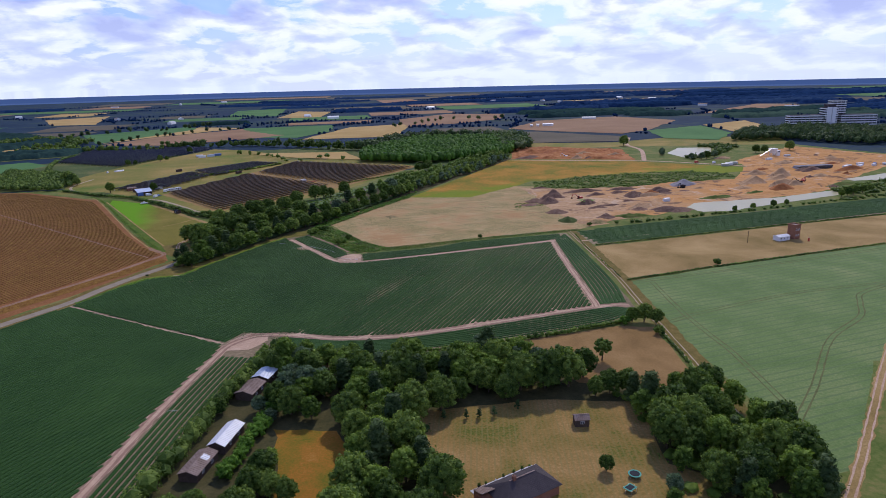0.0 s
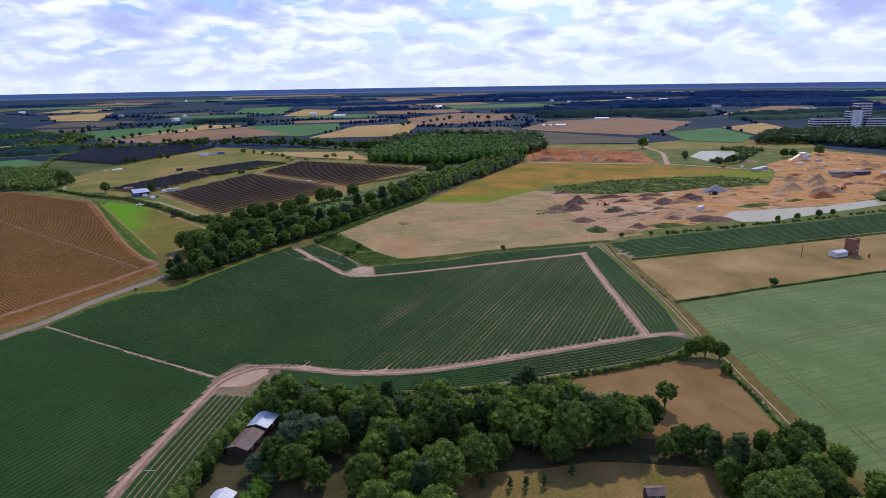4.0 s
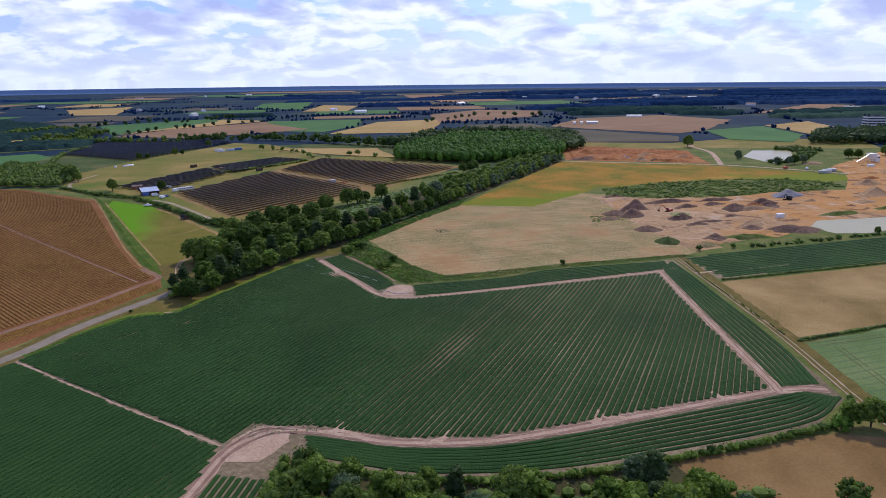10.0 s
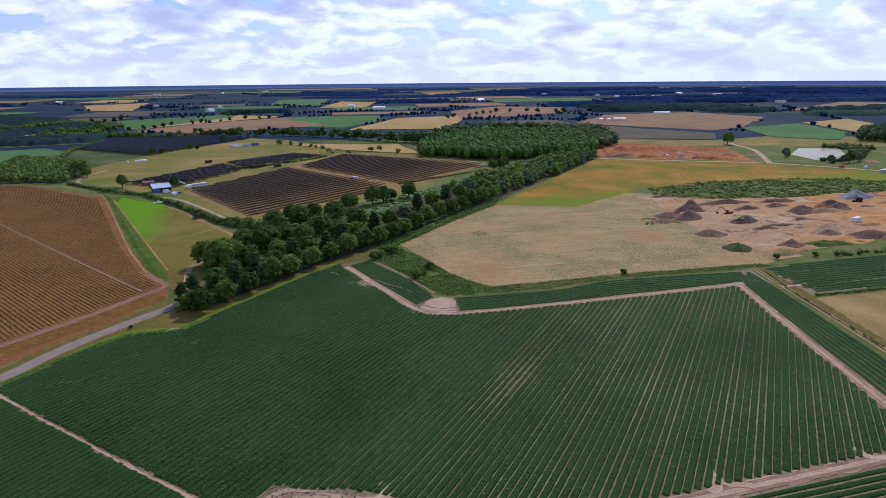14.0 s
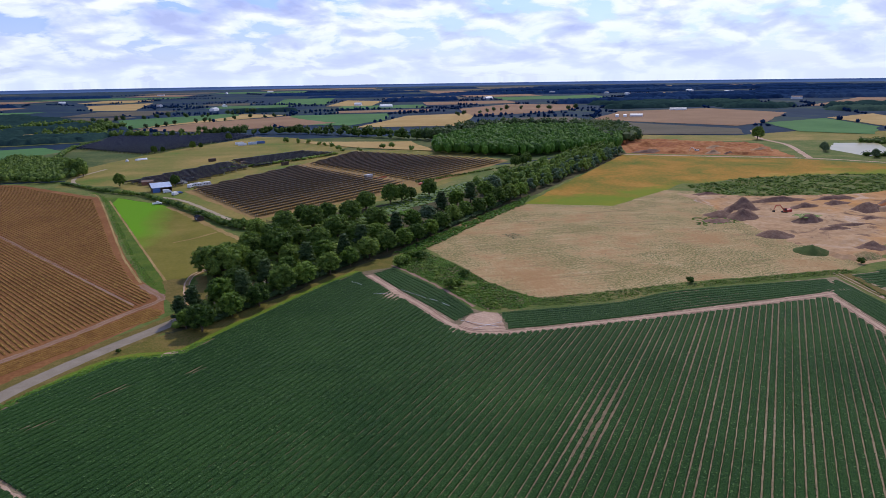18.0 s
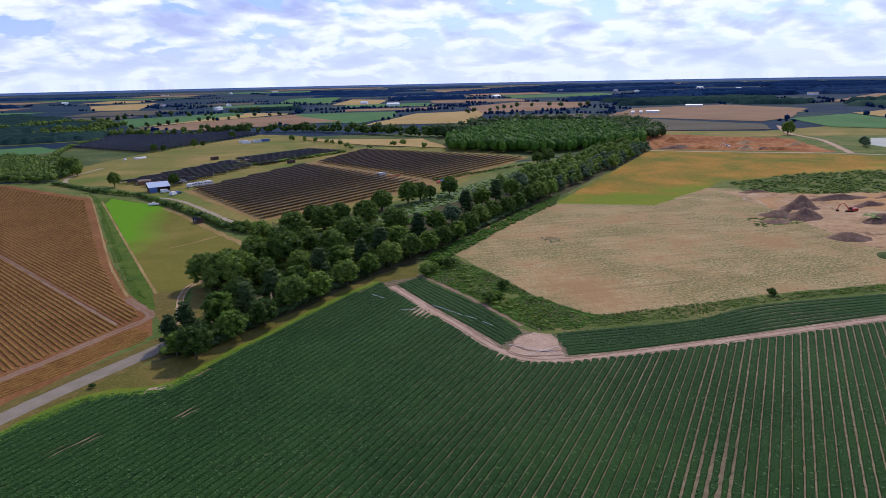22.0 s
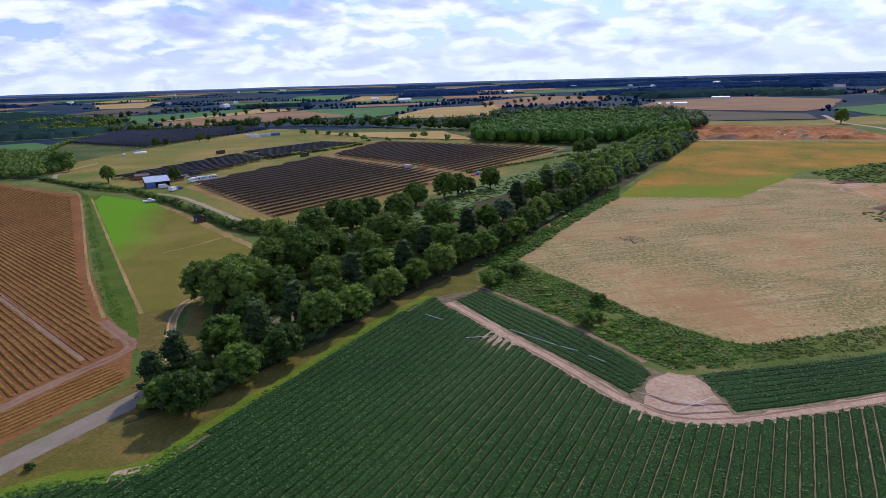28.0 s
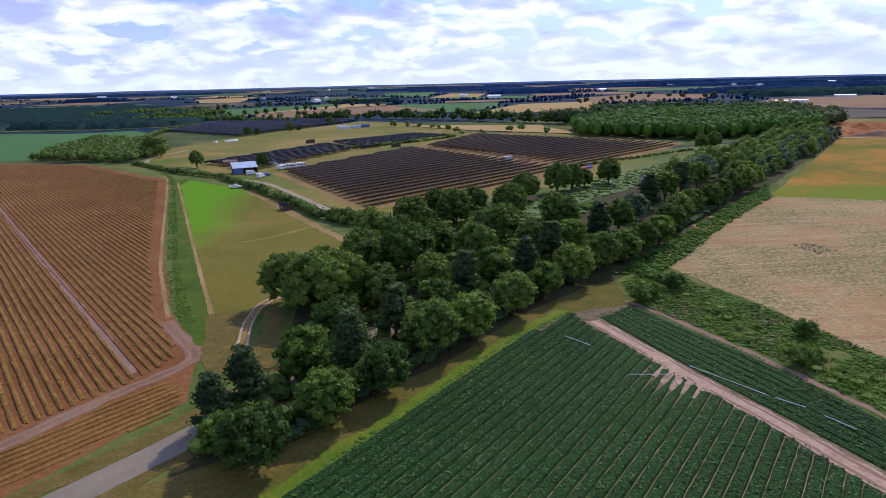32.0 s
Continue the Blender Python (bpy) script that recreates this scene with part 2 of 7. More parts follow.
def greener_north(nt, co, c):
    """The meadow's far, western end has had water: vivid grass that thins out unevenly."""
    sep = node(nt, "ShaderNodeSeparateXYZ", {0: co}).outputs
    nz = node(nt, "ShaderNodeTexNoise", {"Vector": co, "Scale": 0.03, "Detail": 4.0}).outputs[0]
    east = math_(nt, "ADD", math_(nt, "MULTIPLY", math_(nt, "ADD", sep[0], 126), 0.938), math_(nt, "MULTIPLY", math_(nt, "SUBTRACT", sep[1], 461), 0.345))
    f = math_(nt, "SUBTRACT", math_(nt, "DIVIDE", math_(nt, "SUBTRACT", sep[1], 322), 120), math_(nt, "DIVIDE", east, 42))
    f = math_(nt, "ADD", math_(nt, "ADD", f, 0.22), math_(nt, "MULTIPLY", math_(nt, "SUBTRACT", nz, 0.5), 0.7))
    f = ramp(nt, f, [(0.35, (0, 0, 0)), (0.75, (1, 1, 1))])
    return mixc(nt, f, c, col((0.11, 0.27, 0.004)))


M["bright"] = material("bright_grass", [(0.34, (0.12, 0.115, 0.014)), (0.5, (0.175, 0.15, 0.024)), (0.68, (0.25, 0.18, 0.048))], 0.03, 0.7, 0.9, 0.3, 0.3, extra=greener_north)
M["rank"] = material("rank_grass", [(0.3, (0.035, 0.075, 0.009)), (0.5, (0.075, 0.125, 0.012)), (0.7, (0.16, 0.17, 0.028))], 0.15, 2.0, 0.9, 0.8, 0.5)
M["lush"] = material("lush_grass", [(0.3, (0.06, 0.125, 0.010)), (0.5, (0.13, 0.185, 0.016)), (0.7, (0.24, 0.235, 0.035))], 0.12, 1.8, 0.9, 0.5, 0.45)
M["roadside"] = material("roadside_grass", [(0.3, (0.085, 0.085, 0.016)), (0.5, (0.15, 0.115, 0.03)), (0.7, (0.25, 0.175, 0.06))], 0.3, 2.2, 0.95, 0.5, 0.5)
# pale brown for upper module backs: lit stripes along the rows, put into colour
M["lit_back"] = material("lit_stripe_backs", [(0.3, (0.50, 0.41, 0.33)), (0.7, (0.62, 0.53, 0.44))], 0.3, 3.0, 0.6)
M["meadow"] = material("pale_meadow", [(0.36, (0.10, 0.155, 0.022)), (0.49, (0.20, 0.175, 0.042)), (0.66, (0.34, 0.235, 0.075))], 0.015, 0.4, 0.95, 0.2, 0.3)
M["pale"] = material("pale_green_crop", [(0.32, (0.078, 0.140, 0.036)), (0.5, (0.128, 0.195, 0.060)), (0.68, (0.205, 0.245, 0.092))], 0.05, 1.2, 0.85, 0.5, 0.45, extra=lines((1.0, 0.04), 3.2, 0.22, (0.10, 0.15, 0.06), 0.8))
M["wheat"] = material("ripe_wheat", [(0.32, (0.33, 0.21, 0.065)), (0.66, (0.47, 0.33, 0.13))], 0.01, 0.2, 0.95, 0.2, 0.3)
M["farbrown"] = material("far_ploughland", [(0.32, (0.21, 0.12, 0.062)), (0.66, (0.32, 0.20, 0.11))], 0.008, 0.2, 0.95, 0.2, 0.3)
M["fargreen"] = material("far_green_crop", [(0.32, (0.05, 0.13, 0.04)), (0.66, (0.09, 0.20, 0.06))], 0.008, 0.2, 0.95, 0.2, 0.3)
M["fargrey"] = material("far_fallow", [(0.32, (0.075, 0.07, 0.045)), (0.66, (0.14, 0.115, 0.075))], 0.008, 0.2, 0.95, 0.2, 0.3)
M["scrub"] = material("scrub_ground", [(0.32, (0.05, 0.10, 0.015)), (0.5, (0.12, 0.15, 0.035)), (0.68, (0.25, 0.20, 0.075))], 0.06, 0.6, 0.95, 0.5, 0.4)
M["rough"] = material("rough_dark_grass", [(0.32, (0.035, 0.065, 0.016)), (0.5, (0.075, 0.105, 0.03)), (0.68, (0.20, 0.165, 0.06))], 0.02, 0.3, 0.95, 0.4, 0.4)
M["solar_grass"] = material("shaded_dry_grass", [(0.3, (0.15, 0.105, 0.035)), (0.5, (0.27, 0.17, 0.062)), (0.7, (0.38, 0.25, 0.105))], 0.05, 1.2, 0.95, 0.3, 0.5)
# dark stops: shade under the trees is held in the litter's colour
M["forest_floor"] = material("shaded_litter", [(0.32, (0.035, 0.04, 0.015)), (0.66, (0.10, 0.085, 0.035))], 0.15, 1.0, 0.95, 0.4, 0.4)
LEAF = dict(scale=0.25, fine=1.6, rough=0.7, spread=0.4, obj_random=0.35, island=0.35, glow_through=0.24, spec=0.15)
FAR_LEAF = dict(LEAF, glow_through=0.0, spec=0.0)
M["leaf_a"] = material("oak_leaves", [(0.2, (0.028, 0.060, 0.010)), (0.5, (0.084, 0.142, 0.023)), (0.8, (0.20, 0.275, 0.048))], **LEAF)
M["leaf_b"] = material("maple_leaves", [(0.2, (0.035, 0.075, 0.011)), (0.5, (0.105, 0.178, 0.023)), (0.8, (0.225, 0.315, 0.05))], **LEAF)
M["leaf_c"] = material("willow_leaves", [(0.2, (0.05, 0.085, 0.040)), (0.5, (0.10, 0.155, 0.078)), (0.8, (0.18, 0.25, 0.13))], **LEAF)
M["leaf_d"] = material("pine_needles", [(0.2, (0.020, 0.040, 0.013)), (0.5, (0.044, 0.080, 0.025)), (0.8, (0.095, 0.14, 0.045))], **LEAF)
M["leaf_e"] = material("laurel_leaves", [(0.2, (0.035, 0.09, 0.010)), (0.5, (0.08, 0.18, 0.018)), (0.8, (0.15, 0.27, 0.035))], **LEAF)


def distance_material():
    """Hills at the edge of sight; the blue air before them is painted as emission."""
    m = material("glowing_haze_hills", [(0.3, (0.03, 0.05, 0.08)), (0.7, (0.06, 0.08, 0.11))], 0.004, 0.03, 1.0, spec=0.0)
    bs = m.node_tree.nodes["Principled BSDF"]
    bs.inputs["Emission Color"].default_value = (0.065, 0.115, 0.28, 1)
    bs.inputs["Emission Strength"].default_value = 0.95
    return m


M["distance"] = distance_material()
# distance haze painted into leaf colour: blue far off, blue-green nearer
M["leaf_f"] = material("haze_blue_leaves", [(0.2, (0.008, 0.023, 0.058)), (0.5, (0.014, 0.037, 0.094)), (0.8, (0.032, 0.062, 0.112))], **FAR_LEAF)
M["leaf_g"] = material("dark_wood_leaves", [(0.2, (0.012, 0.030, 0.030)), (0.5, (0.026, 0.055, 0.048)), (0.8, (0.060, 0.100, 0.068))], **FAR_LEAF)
M["clearing"] = material("weedy_ground", [(0.32, (0.07, 0.13, 0.045)), (0.5, (0.13, 0.19, 0.075)), (0.68, (0.20, 0.23, 0.11))], 0.1, 0.8, 0.9, 0.5, 0.4)
M["rut"] = material("rutted_soil", [(0.3, (0.22, 0.125, 0.085)), (0.7, (0.36, 0.23, 0.165))], 0.2, 2.5, 0.95, 0.5, 0.5)
M["tramline"] = material("trodden_crop", [(0.3, (0.06, 0.095, 0.028)), (0.7, (0.17, 0.155, 0.065))], 0.2, 1.5, 0.95, 0.4, 0.5)
M["brown_bare"] = material("bare_headland", [(0.3, (0.16, 0.085, 0.045)), (0.5, (0.25, 0.145, 0.082)), (0.7, (0.34, 0.215, 0.13))], 0.1, 1.5, 0.95, 0.4, 0.5)
M["weed"] = material("dry_weeds", [(0.2, (0.13, 0.125, 0.05)), (0.5, (0.24, 0.19, 0.09)), (0.8, (0.36, 0.27, 0.15))], 0.2, 1.5, 0.9, island=0.4)
M["backblue"] = material("blue_module_backs", [(0.3, (0.05, 0.056, 0.19)), (0.7, (0.08, 0.086, 0.27))], 0.3, 3.0, 0.4)
M["path"] = material("pale_path", [(0.3, (0.28, 0.22, 0.14)), (0.7, (0.46, 0.37, 0.26))], 0.15, 1.5, 0.95, 0.3, 0.5)
M["bark"] = material("grey_brown_bark", [(0.3, (0.06, 0.045, 0.03)), (0.7, (0.16, 0.12, 0.085))], 0.6, 6.0, 0.95, 0.6, 0.6, 0.2)
M["panel"] = material("solar_glass", [(0.3, (0.008, 0.010, 0.022)), (0.7, (0.018, 0.022, 0.045))], 0.3, 3.0, 0.18, 0.0, 0.4, spec=0.5)
M["alu"] = material("galvanised_steel", [(0.3, (0.38, 0.39, 0.40)), (0.7, (0.55, 0.56, 0.57))], 0.5, 6.0, 0.45, 0.0, 0.4, metal=0.7, spec=0.5)
M["backsheet"] = material("panel_backsheet", [(0.3, (0.10, 0.10, 0.11)), (0.7, (0.16, 0.16, 0.17))], 0.3, 3.0, 0.6, 0.0, 0.4)
M["white"] = material("white_cladding", [(0.3, (0.66, 0.66, 0.64)), (0.7, (0.80, 0.80, 0.79))], 0.4, 5.0, 0.55, 0.0, 0.4, spec=0.5)
M["brick"] = material("red_brick", [(0.3, (0.20, 0.085, 0.05)), (0.7, (0.34, 0.17, 0.11))], 0.8, 8.0, 0.9, 0.2, 0.5)
M["tile"] = material("dark_roof_tile", [(0.3, (0.045, 0.04, 0.042)), (0.7, (0.09, 0.075, 0.075))], 0.5, 6.0, 0.8, 0.3, 0.5)
M["tin"] = material("weathered_sheet_roof", [(0.3, (0.16, 0.11, 0.085)), (0.5, (0.26, 0.19, 0.15)), (0.7, (0.36, 0.29, 0.25))], 0.5, 5.0, 0.7, 0.2, 0.5)
M["bluetin"] = material("pale_blue_sheet", [(0.3, (0.40, 0.48, 0.58)), (0.7, (0.62, 0.68, 0.74))], 0.5, 5.0, 0.4, 0.0, 0.5, spec=0.5)
M["timber"] = material("dark_timber", [(0.3, (0.06, 0.04, 0.03)), (0.7, (0.14, 0.10, 0.075))], 0.8, 8.0, 0.85, 0.3, 0.5)
M["concrete"] = material("pale_concrete", [(0.3, (0.42, 0.42, 0.42)), (0.7, (0.58, 0.58, 0.57))], 0.2, 3.0, 0.8, 0.0, 0.4)
M["darkglass"] = material("window_glass", [(0.3, (0.02, 0.025, 0.03)), (0.7, (0.04, 0.045, 0.055))], 0.4, 3.0, 0.1, 0.0, 0.4, spec=0.5)
M["paint_red"] = material("red_paint", [(0.3, (0.42, 0.05, 0.03)), (0.7, (0.55, 0.09, 0.05))], 0.5, 5.0, 0.5, spec=0.5)
M["paint_blue"] = material("blue_paint", [(0.3, (0.05, 0.11, 0.30)), (0.7, (0.08, 0.17, 0.42))], 0.5, 5.0, 0.4, spec=0.5)
M["teal"] = material("teal_padding", [(0.3, (0.05, 0.26, 0.20)), (0.7, (0.09, 0.36, 0.28))], 0.8, 5.0, 0.6)
M["black"] = material("black_mesh", [(0.3, (0.012, 0.014, 0.02)), (0.7, (0.03, 0.035, 0.045))], 0.8, 5.0, 0.7)
M["rubber"] = material("tyre_rubber", [(0.3, (0.012, 0.012, 0.012)), (0.7, (0.03, 0.03, 0.03))], 0.8, 5.0, 0.8)


def water_material():
    m = material("pond_water", [(0.3, (0.34, 0.30, 0.125)), (0.7, (0.43, 0.38, 0.175))], 0.03, 0.3, 0.28)
    nt = m.node_tree
    bs = nt.nodes["Principled BSDF"]
    co = node(nt, "ShaderNodeTexCoord").outputs["Object"]
    nz = node(nt, "ShaderNodeTexNoise", {"Vector": co, "Scale": 0.9, "Detail": 4.0})
    b = node(nt, "ShaderNodeBump", {"Strength": 0.05, "Distance": 0.1, "Height": nz.outputs[0]})
    nt.links.new(b.outputs[0], bs.inputs["Normal"])
    bs.inputs["Specular IOR Level"].default_value = 0.12
    return m


M["water"] = water_material()

# ---- small builders ----


def mesh_of(name, verts, faces, mat, smooth=False):
    me = bpy.data.meshes.new(name)
    me.from_pydata([tuple(v) for v in verts], [], [tuple(f) for f in faces])
    me.materials.append(mat)
    if smooth:
        me.polygons.foreach_set("use_smooth", [True] * len(me.polygons))
    me.update()
    return me


def part(name, me, parent, label=""):
    ob = new(name, me)
    ob.parent = parent
    return tagged(ob, label) if label else ob


def thing(name, m, label, category, group="", kind=""):
    ob = new(name)
    ob.empty_display_size = 0.5
    ob.matrix_basis = m
    return tagged(ob, label, category, group, kind)


def hz(x, y):
    r = math.hypot(x, y - 60)
    return 0.0 if r < 800 else 8 * ((min(r, 5200) - 800) / 4100) ** 1.3


def inside(p, poly):
    x, y = p
    c = False
    j = len(poly) - 1
    for i in range(len(poly)):
        xi, yi = poly[i]
        xj, yj = poly[j]
        if (yi > y) != (yj > y) and x < (xj - xi) * (y - yi) / (yj - yi) + xi:
            c = not c
        j = i
    return c


def wobble(poly, step=6.0, amp=0.5, closed=True):
    """The outline with its long edges broken up and pushed about a little, as field edges are."""
    out = []
    n = len(poly)
    for i in range(n if closed else n - 1):
        a, b = Vector(poly[i]), Vector(poly[(i + 1) % n])
        k = max(1, int((b - a).length / step))
        d = (b - a).normalized()
        for j in range(k):
            p = a + (b - a) * (j / k)
            s = amp * noise.noise((p.x * 0.13, p.y * 0.13, 3.1)) * (0.0 if j == 0 else 1.0)
            out.append((p.x - d.y * s * 2, p.y + d.x * s * 2))
    if not closed:
        out.append(tuple(poly[-1]))
    return out


def sheet(name, poly, z, mat, label, category, step=6.0, amp=0.5, kind="structure"):
    pts = wobble(poly, step, amp) if step else poly
    up = [Vector((x, y, 0.0)) for x, y in pts]
    tris = []
    for i, j, k in tessellate_polygon([up]):
        turn = (up[j] - up[i]).cross(up[k] - up[i]).z
        if abs(turn) > 1e-6:
            tris.append((i, j, k) if turn > 0 else (i, k, j))
    me = bpy.data.meshes.new(name)
    me.from_pydata([(x, y, z + hz(x, y)) for x, y in pts], [], tris)
    me.materials.append(mat)
    return tagged(new(name, me), label, category, kind=kind)


def smooth_line(pts, step=2.0):
    """A Catmull-Rom line through the points."""
    P = [Vector(pts[0]) * 2 - Vector(pts[1])] + [Vector(p) for p in pts] + [Vector(pts[-1]) * 2 - Vector(pts[-2])]
    out = []
    for i in range(1, len(P) - 2):
        k = max(2, int((P[i + 1] - P[i]).length / step))
        for j in range(k):
            t = j / k
            a, b, c, d = P[i - 1:i + 3]
            out.append(0.5 * (2 * b + (c - a) * t + (2 * a - 5 * b + 4 * c - d) * t * t + (3 * b - 3 * c + d - a) * t ** 3))
    out.append(P[-2])
    return out


def ribbon(name, pts, width, z, mat, label, category, rough_edge=0.25, offset=0.0, step=2.0, parent=None):
    line = smooth_line(pts, step)
    vs, fs = [], []
    for i, p in enumerate(line):
        d = (line[min(i + 1, len(line) - 1)] - line[max(i - 1, 0)]).normalized()
        nrm = Vector((-d.y, d.x))
        for s in (1, -1):
            e = width / 2 + rough_edge * noise.noise((p.x * 0.35, p.y * 0.35, 7.0 * s)) * 2
            q = p + nrm * (offset + s * e)
            vs.append((q.x, q.y, z + hz(q.x, q.y)))
    for i in range(len(line) - 1):
        fs.append((2 * i, 2 * i + 1, 2 * i + 3, 2 * i + 2))
    me = mesh_of(name, vs, fs, mat)
    ob = new(name, me)
    if parent:
        ob.parent = parent
        return ob
    return tagged(ob, label, category, kind="structure")


def box_data(x0, x1, y0, y1, z0, z1):
    v = [(x0, y0, z0), (x1, y0, z0), (x1, y1, z0), (x0, y1, z0), (x0, y0, z1), (x1, y0, z1), (x1, y1, z1), (x0, y1, z1)]
    f = [(0, 3, 2, 1), (4, 5, 6, 7), (0, 1, 5, 4), (1, 2, 6, 5), (2, 3, 7, 6), (3, 0, 4, 7)]
    return v, f


def join(parts):
    vs, fs = [], []
    for v, f in parts:
        o = len(vs)
        vs += list(v)
        fs += [tuple(i + o for i in q) for q in f]
    return vs, fs


def boxes(name, dims, mat):
    return mesh_of(name, *join([box_data(*d) for d in dims]), mat)


def scatter(poly, spacing, rng, jitter=0.45, keep=1.0):
    xs = [p[0] for p in poly]
    ys = [p[1] for p in poly]
    out = []
    y = min(ys)
    row = 0
    while y < max(ys):
        x = min(xs) + (spacing / 2 if row % 2 else 0)
        while x < max(xs):
            p = (x + rng.uniform(-1, 1) * spacing * jitter, y + rng.uniform(-1, 1) * spacing * jitter)
            if inside(p, poly) and rng.random() < keep:
                out.append(p)
            x += spacing
        y += spacing * 0.87
        row += 1
    return out


# ---- trees ----


def ico(sub):
    bm = bmesh.new()
    bmesh.ops.create_icosphere(bm, subdivisions=sub, radius=1.0)
    v = np.array([x.co[:] for x in bm.verts])
    f = [[x.index for x in q.verts] for q in bm.faces]
    bm.free()
    return v, f


ICO1, ICO2 = ico(1), ico(2)


def crown_data(rng, lobes, leaves, size, core=ICO1, inner=0.84, middle=None):
    """Leaf clumps over lobes: every lobe has a ragged inner mass and a shell of small tilted leaf sprays.
    With a middle given, only the leaves on the outer side of each lobe are kept."""
    vs, fs, o = [], [], 0
    cv, cf = core
    cf = np.array(cf)
    for (cx, cy, cz, rx, rz) in lobes:
        c = np.array((cx, cy, cz))
        s = np.array((rx, rx, rz))
        j = 1 + rng.uniform(-0.22, 0.16, len(cv))
        vs.append(cv * j[:, None] * s * inner + c)
        fs += (cf + o).tolist()
        o += len(cv)
        n = int(leaves * rx * rz * 1.1)
        d = rng.normal(size=(n, 3))
        d /= np.linalg.norm(d, axis=1)[:, None]
        d = d[d[:, 2] > -0.55]
        if middle is not None:
            out = c - np.array(middle)
            out = out / (np.linalg.norm(out) + 1e-6)
            d = d[d @ out > -0.15]
        n = len(d)
        if not n:
            continue
        p = c + d * s * rng.uniform(0.82, 1.12, (n, 1))
        t = rng.normal(size=(n, 3)) * 0.75 + np.cross(d, (0.3, 0.2, 1.0))
        t /= np.linalg.norm(t, axis=1)[:, None] + 1e-9
        b = np.cross(d + rng.normal(size=(n, 3)) * 0.5, t)
        b /= np.linalg.norm(b, axis=1)[:, None] + 1e-9
        k = size * rng.uniform(0.6, 1.35, (n, 1))
        vs.append(np.stack((p - t * k, p + b * k * 0.6 + d * k * 0.25, p + t * k, p - b * k * 0.6 - d * k * 0.1), 1).reshape(-1, 3))
        q = o + 4 * np.arange(n)[:, None]
        fs += np.concatenate((q + (0, 1, 2), q + (0, 2, 3)), 1).reshape(-1, 3).tolist()
        o += 4 * n
    return np.concatenate(vs).tolist() if vs else [], fs


def limb_data(a, b, r0, r1, n=6):
    a, b = Vector(a), Vector(b)
    d = (b - a).normalized()
    u = d.orthogonal().normalized()
    w = d.cross(u)
    vs = []
    for p, r in ((a, r0), (b, r1)):
        vs += [tuple(p + (u * math.cos(2 * math.pi * i / n) + w * math.sin(2 * math.pi * i / n)) * r) for i in range(n)]
    return vs, [(i, (i + 1) % n, n + (i + 1) % n, n + i) for i in range(n)] + [tuple(range(n, 2 * n))]


def make_tree(name, seed, h, r, leaf, style="broad", leaves=26, size=0.42, nl=16, label="", category="tree", low=0.04):
    """A tree of height h and crown radius r at the origin: trunk with limbs, and a crown of leaf clumps."""
    rng = np.random.default_rng(seed)
    base = low * h if style == "broad" else 0.1 * h if style == "bush" else 0.16 * h
    lobes, middle = [], None
    if style == "broad":        # a dome of many small boughs round a dense heart
        cz, rz = base + (h - base) * 0.5, (h - base) * 0.5
        middle = (0, 0, cz - rz * 0.3)
        n = nl * 2 + 10
        for i in range(n):
            u = 1 - 1.72 * (i + 0.5) / n
            a, w = i * 2.39996 + rng.uniform(-0.25, 0.25), math.sqrt(max(0.0, 1 - u * u))
            k = rng.uniform(0.66, 0.84) * (1 + 0.2 * noise.noise((w * math.cos(a) * 1.3, w * math.sin(a) * 1.3, u + seed)))
            lr = r * rng.uniform(0.19, 0.32)
            lobes.append((r * k * w * math.cos(a), r * k * w * math.sin(a), cz + rz * k * u, lr, lr * rng.uniform(0.75, 1.0)))
        lobes.append((0, 0, cz, r * 0.68, rz * 0.72))
    else:
        for i in range(nl):
            u = (i + 0.5) / nl
            a = i * 2.4 + rng.uniform(-0.5, 0.5)
            if style == "pine":
                z = base + (h - base) * u
                rr = r * (1.02 - 0.75 * u) * rng.uniform(0.35, 0.75)
                lr = r * (0.55 - 0.25 * u) * rng.uniform(0.8, 1.15)
                lz = lr * 0.55
            else:
                z = base + (h - base) * (0.16 + 0.70 * u)
                rr = r * math.sqrt(max(0.0, 1 - (2 * (0.1 + 0.86 * u) - 1) ** 2)) * rng.uniform(0.45, 0.78)
                lr = r * rng.uniform(0.30, 0.44)
                lz = lr * rng.uniform(0.75, 1.0)
            lobes.append((rr * math.cos(a), rr * math.sin(a), min(z, h - lz), lr, lz))
        lobes.append((0, 0, base + (h - base) * 0.5, r * 0.55, (h - base) * 0.42))
    top = thing(name, Matrix(), label, category)
    tr = [limb_data((0, 0, -0.2), (0.1, 0.05, base + 0.4 * (h - base)), 0.032 * h, 0.015 * h, 7)]
    for i in range(1, min(nl, 8)):
        lx, ly, lz = lobes[i * (nl // 8) if nl >= 8 else i][:3]
        z0 = base * rng.uniform(0.7, 1.2)
        tr.append(limb_data((0.05, 0.02, z0), (lx * 0.85, ly * 0.85, lz), 0.012 * h, 0.004 * h, 5))
    part("trunk", mesh_of("trunk", *join(tr), M["bark"]), top)
    part("crown", mesh_of("crown", *crown_data(rng, lobes, leaves, size, middle=middle), leaf), top)
    return top


TREES = {}


def prototype(key, *a, **k):
    TREES[key] = make_tree(*a, **k)
    return TREES[key]


used = set()


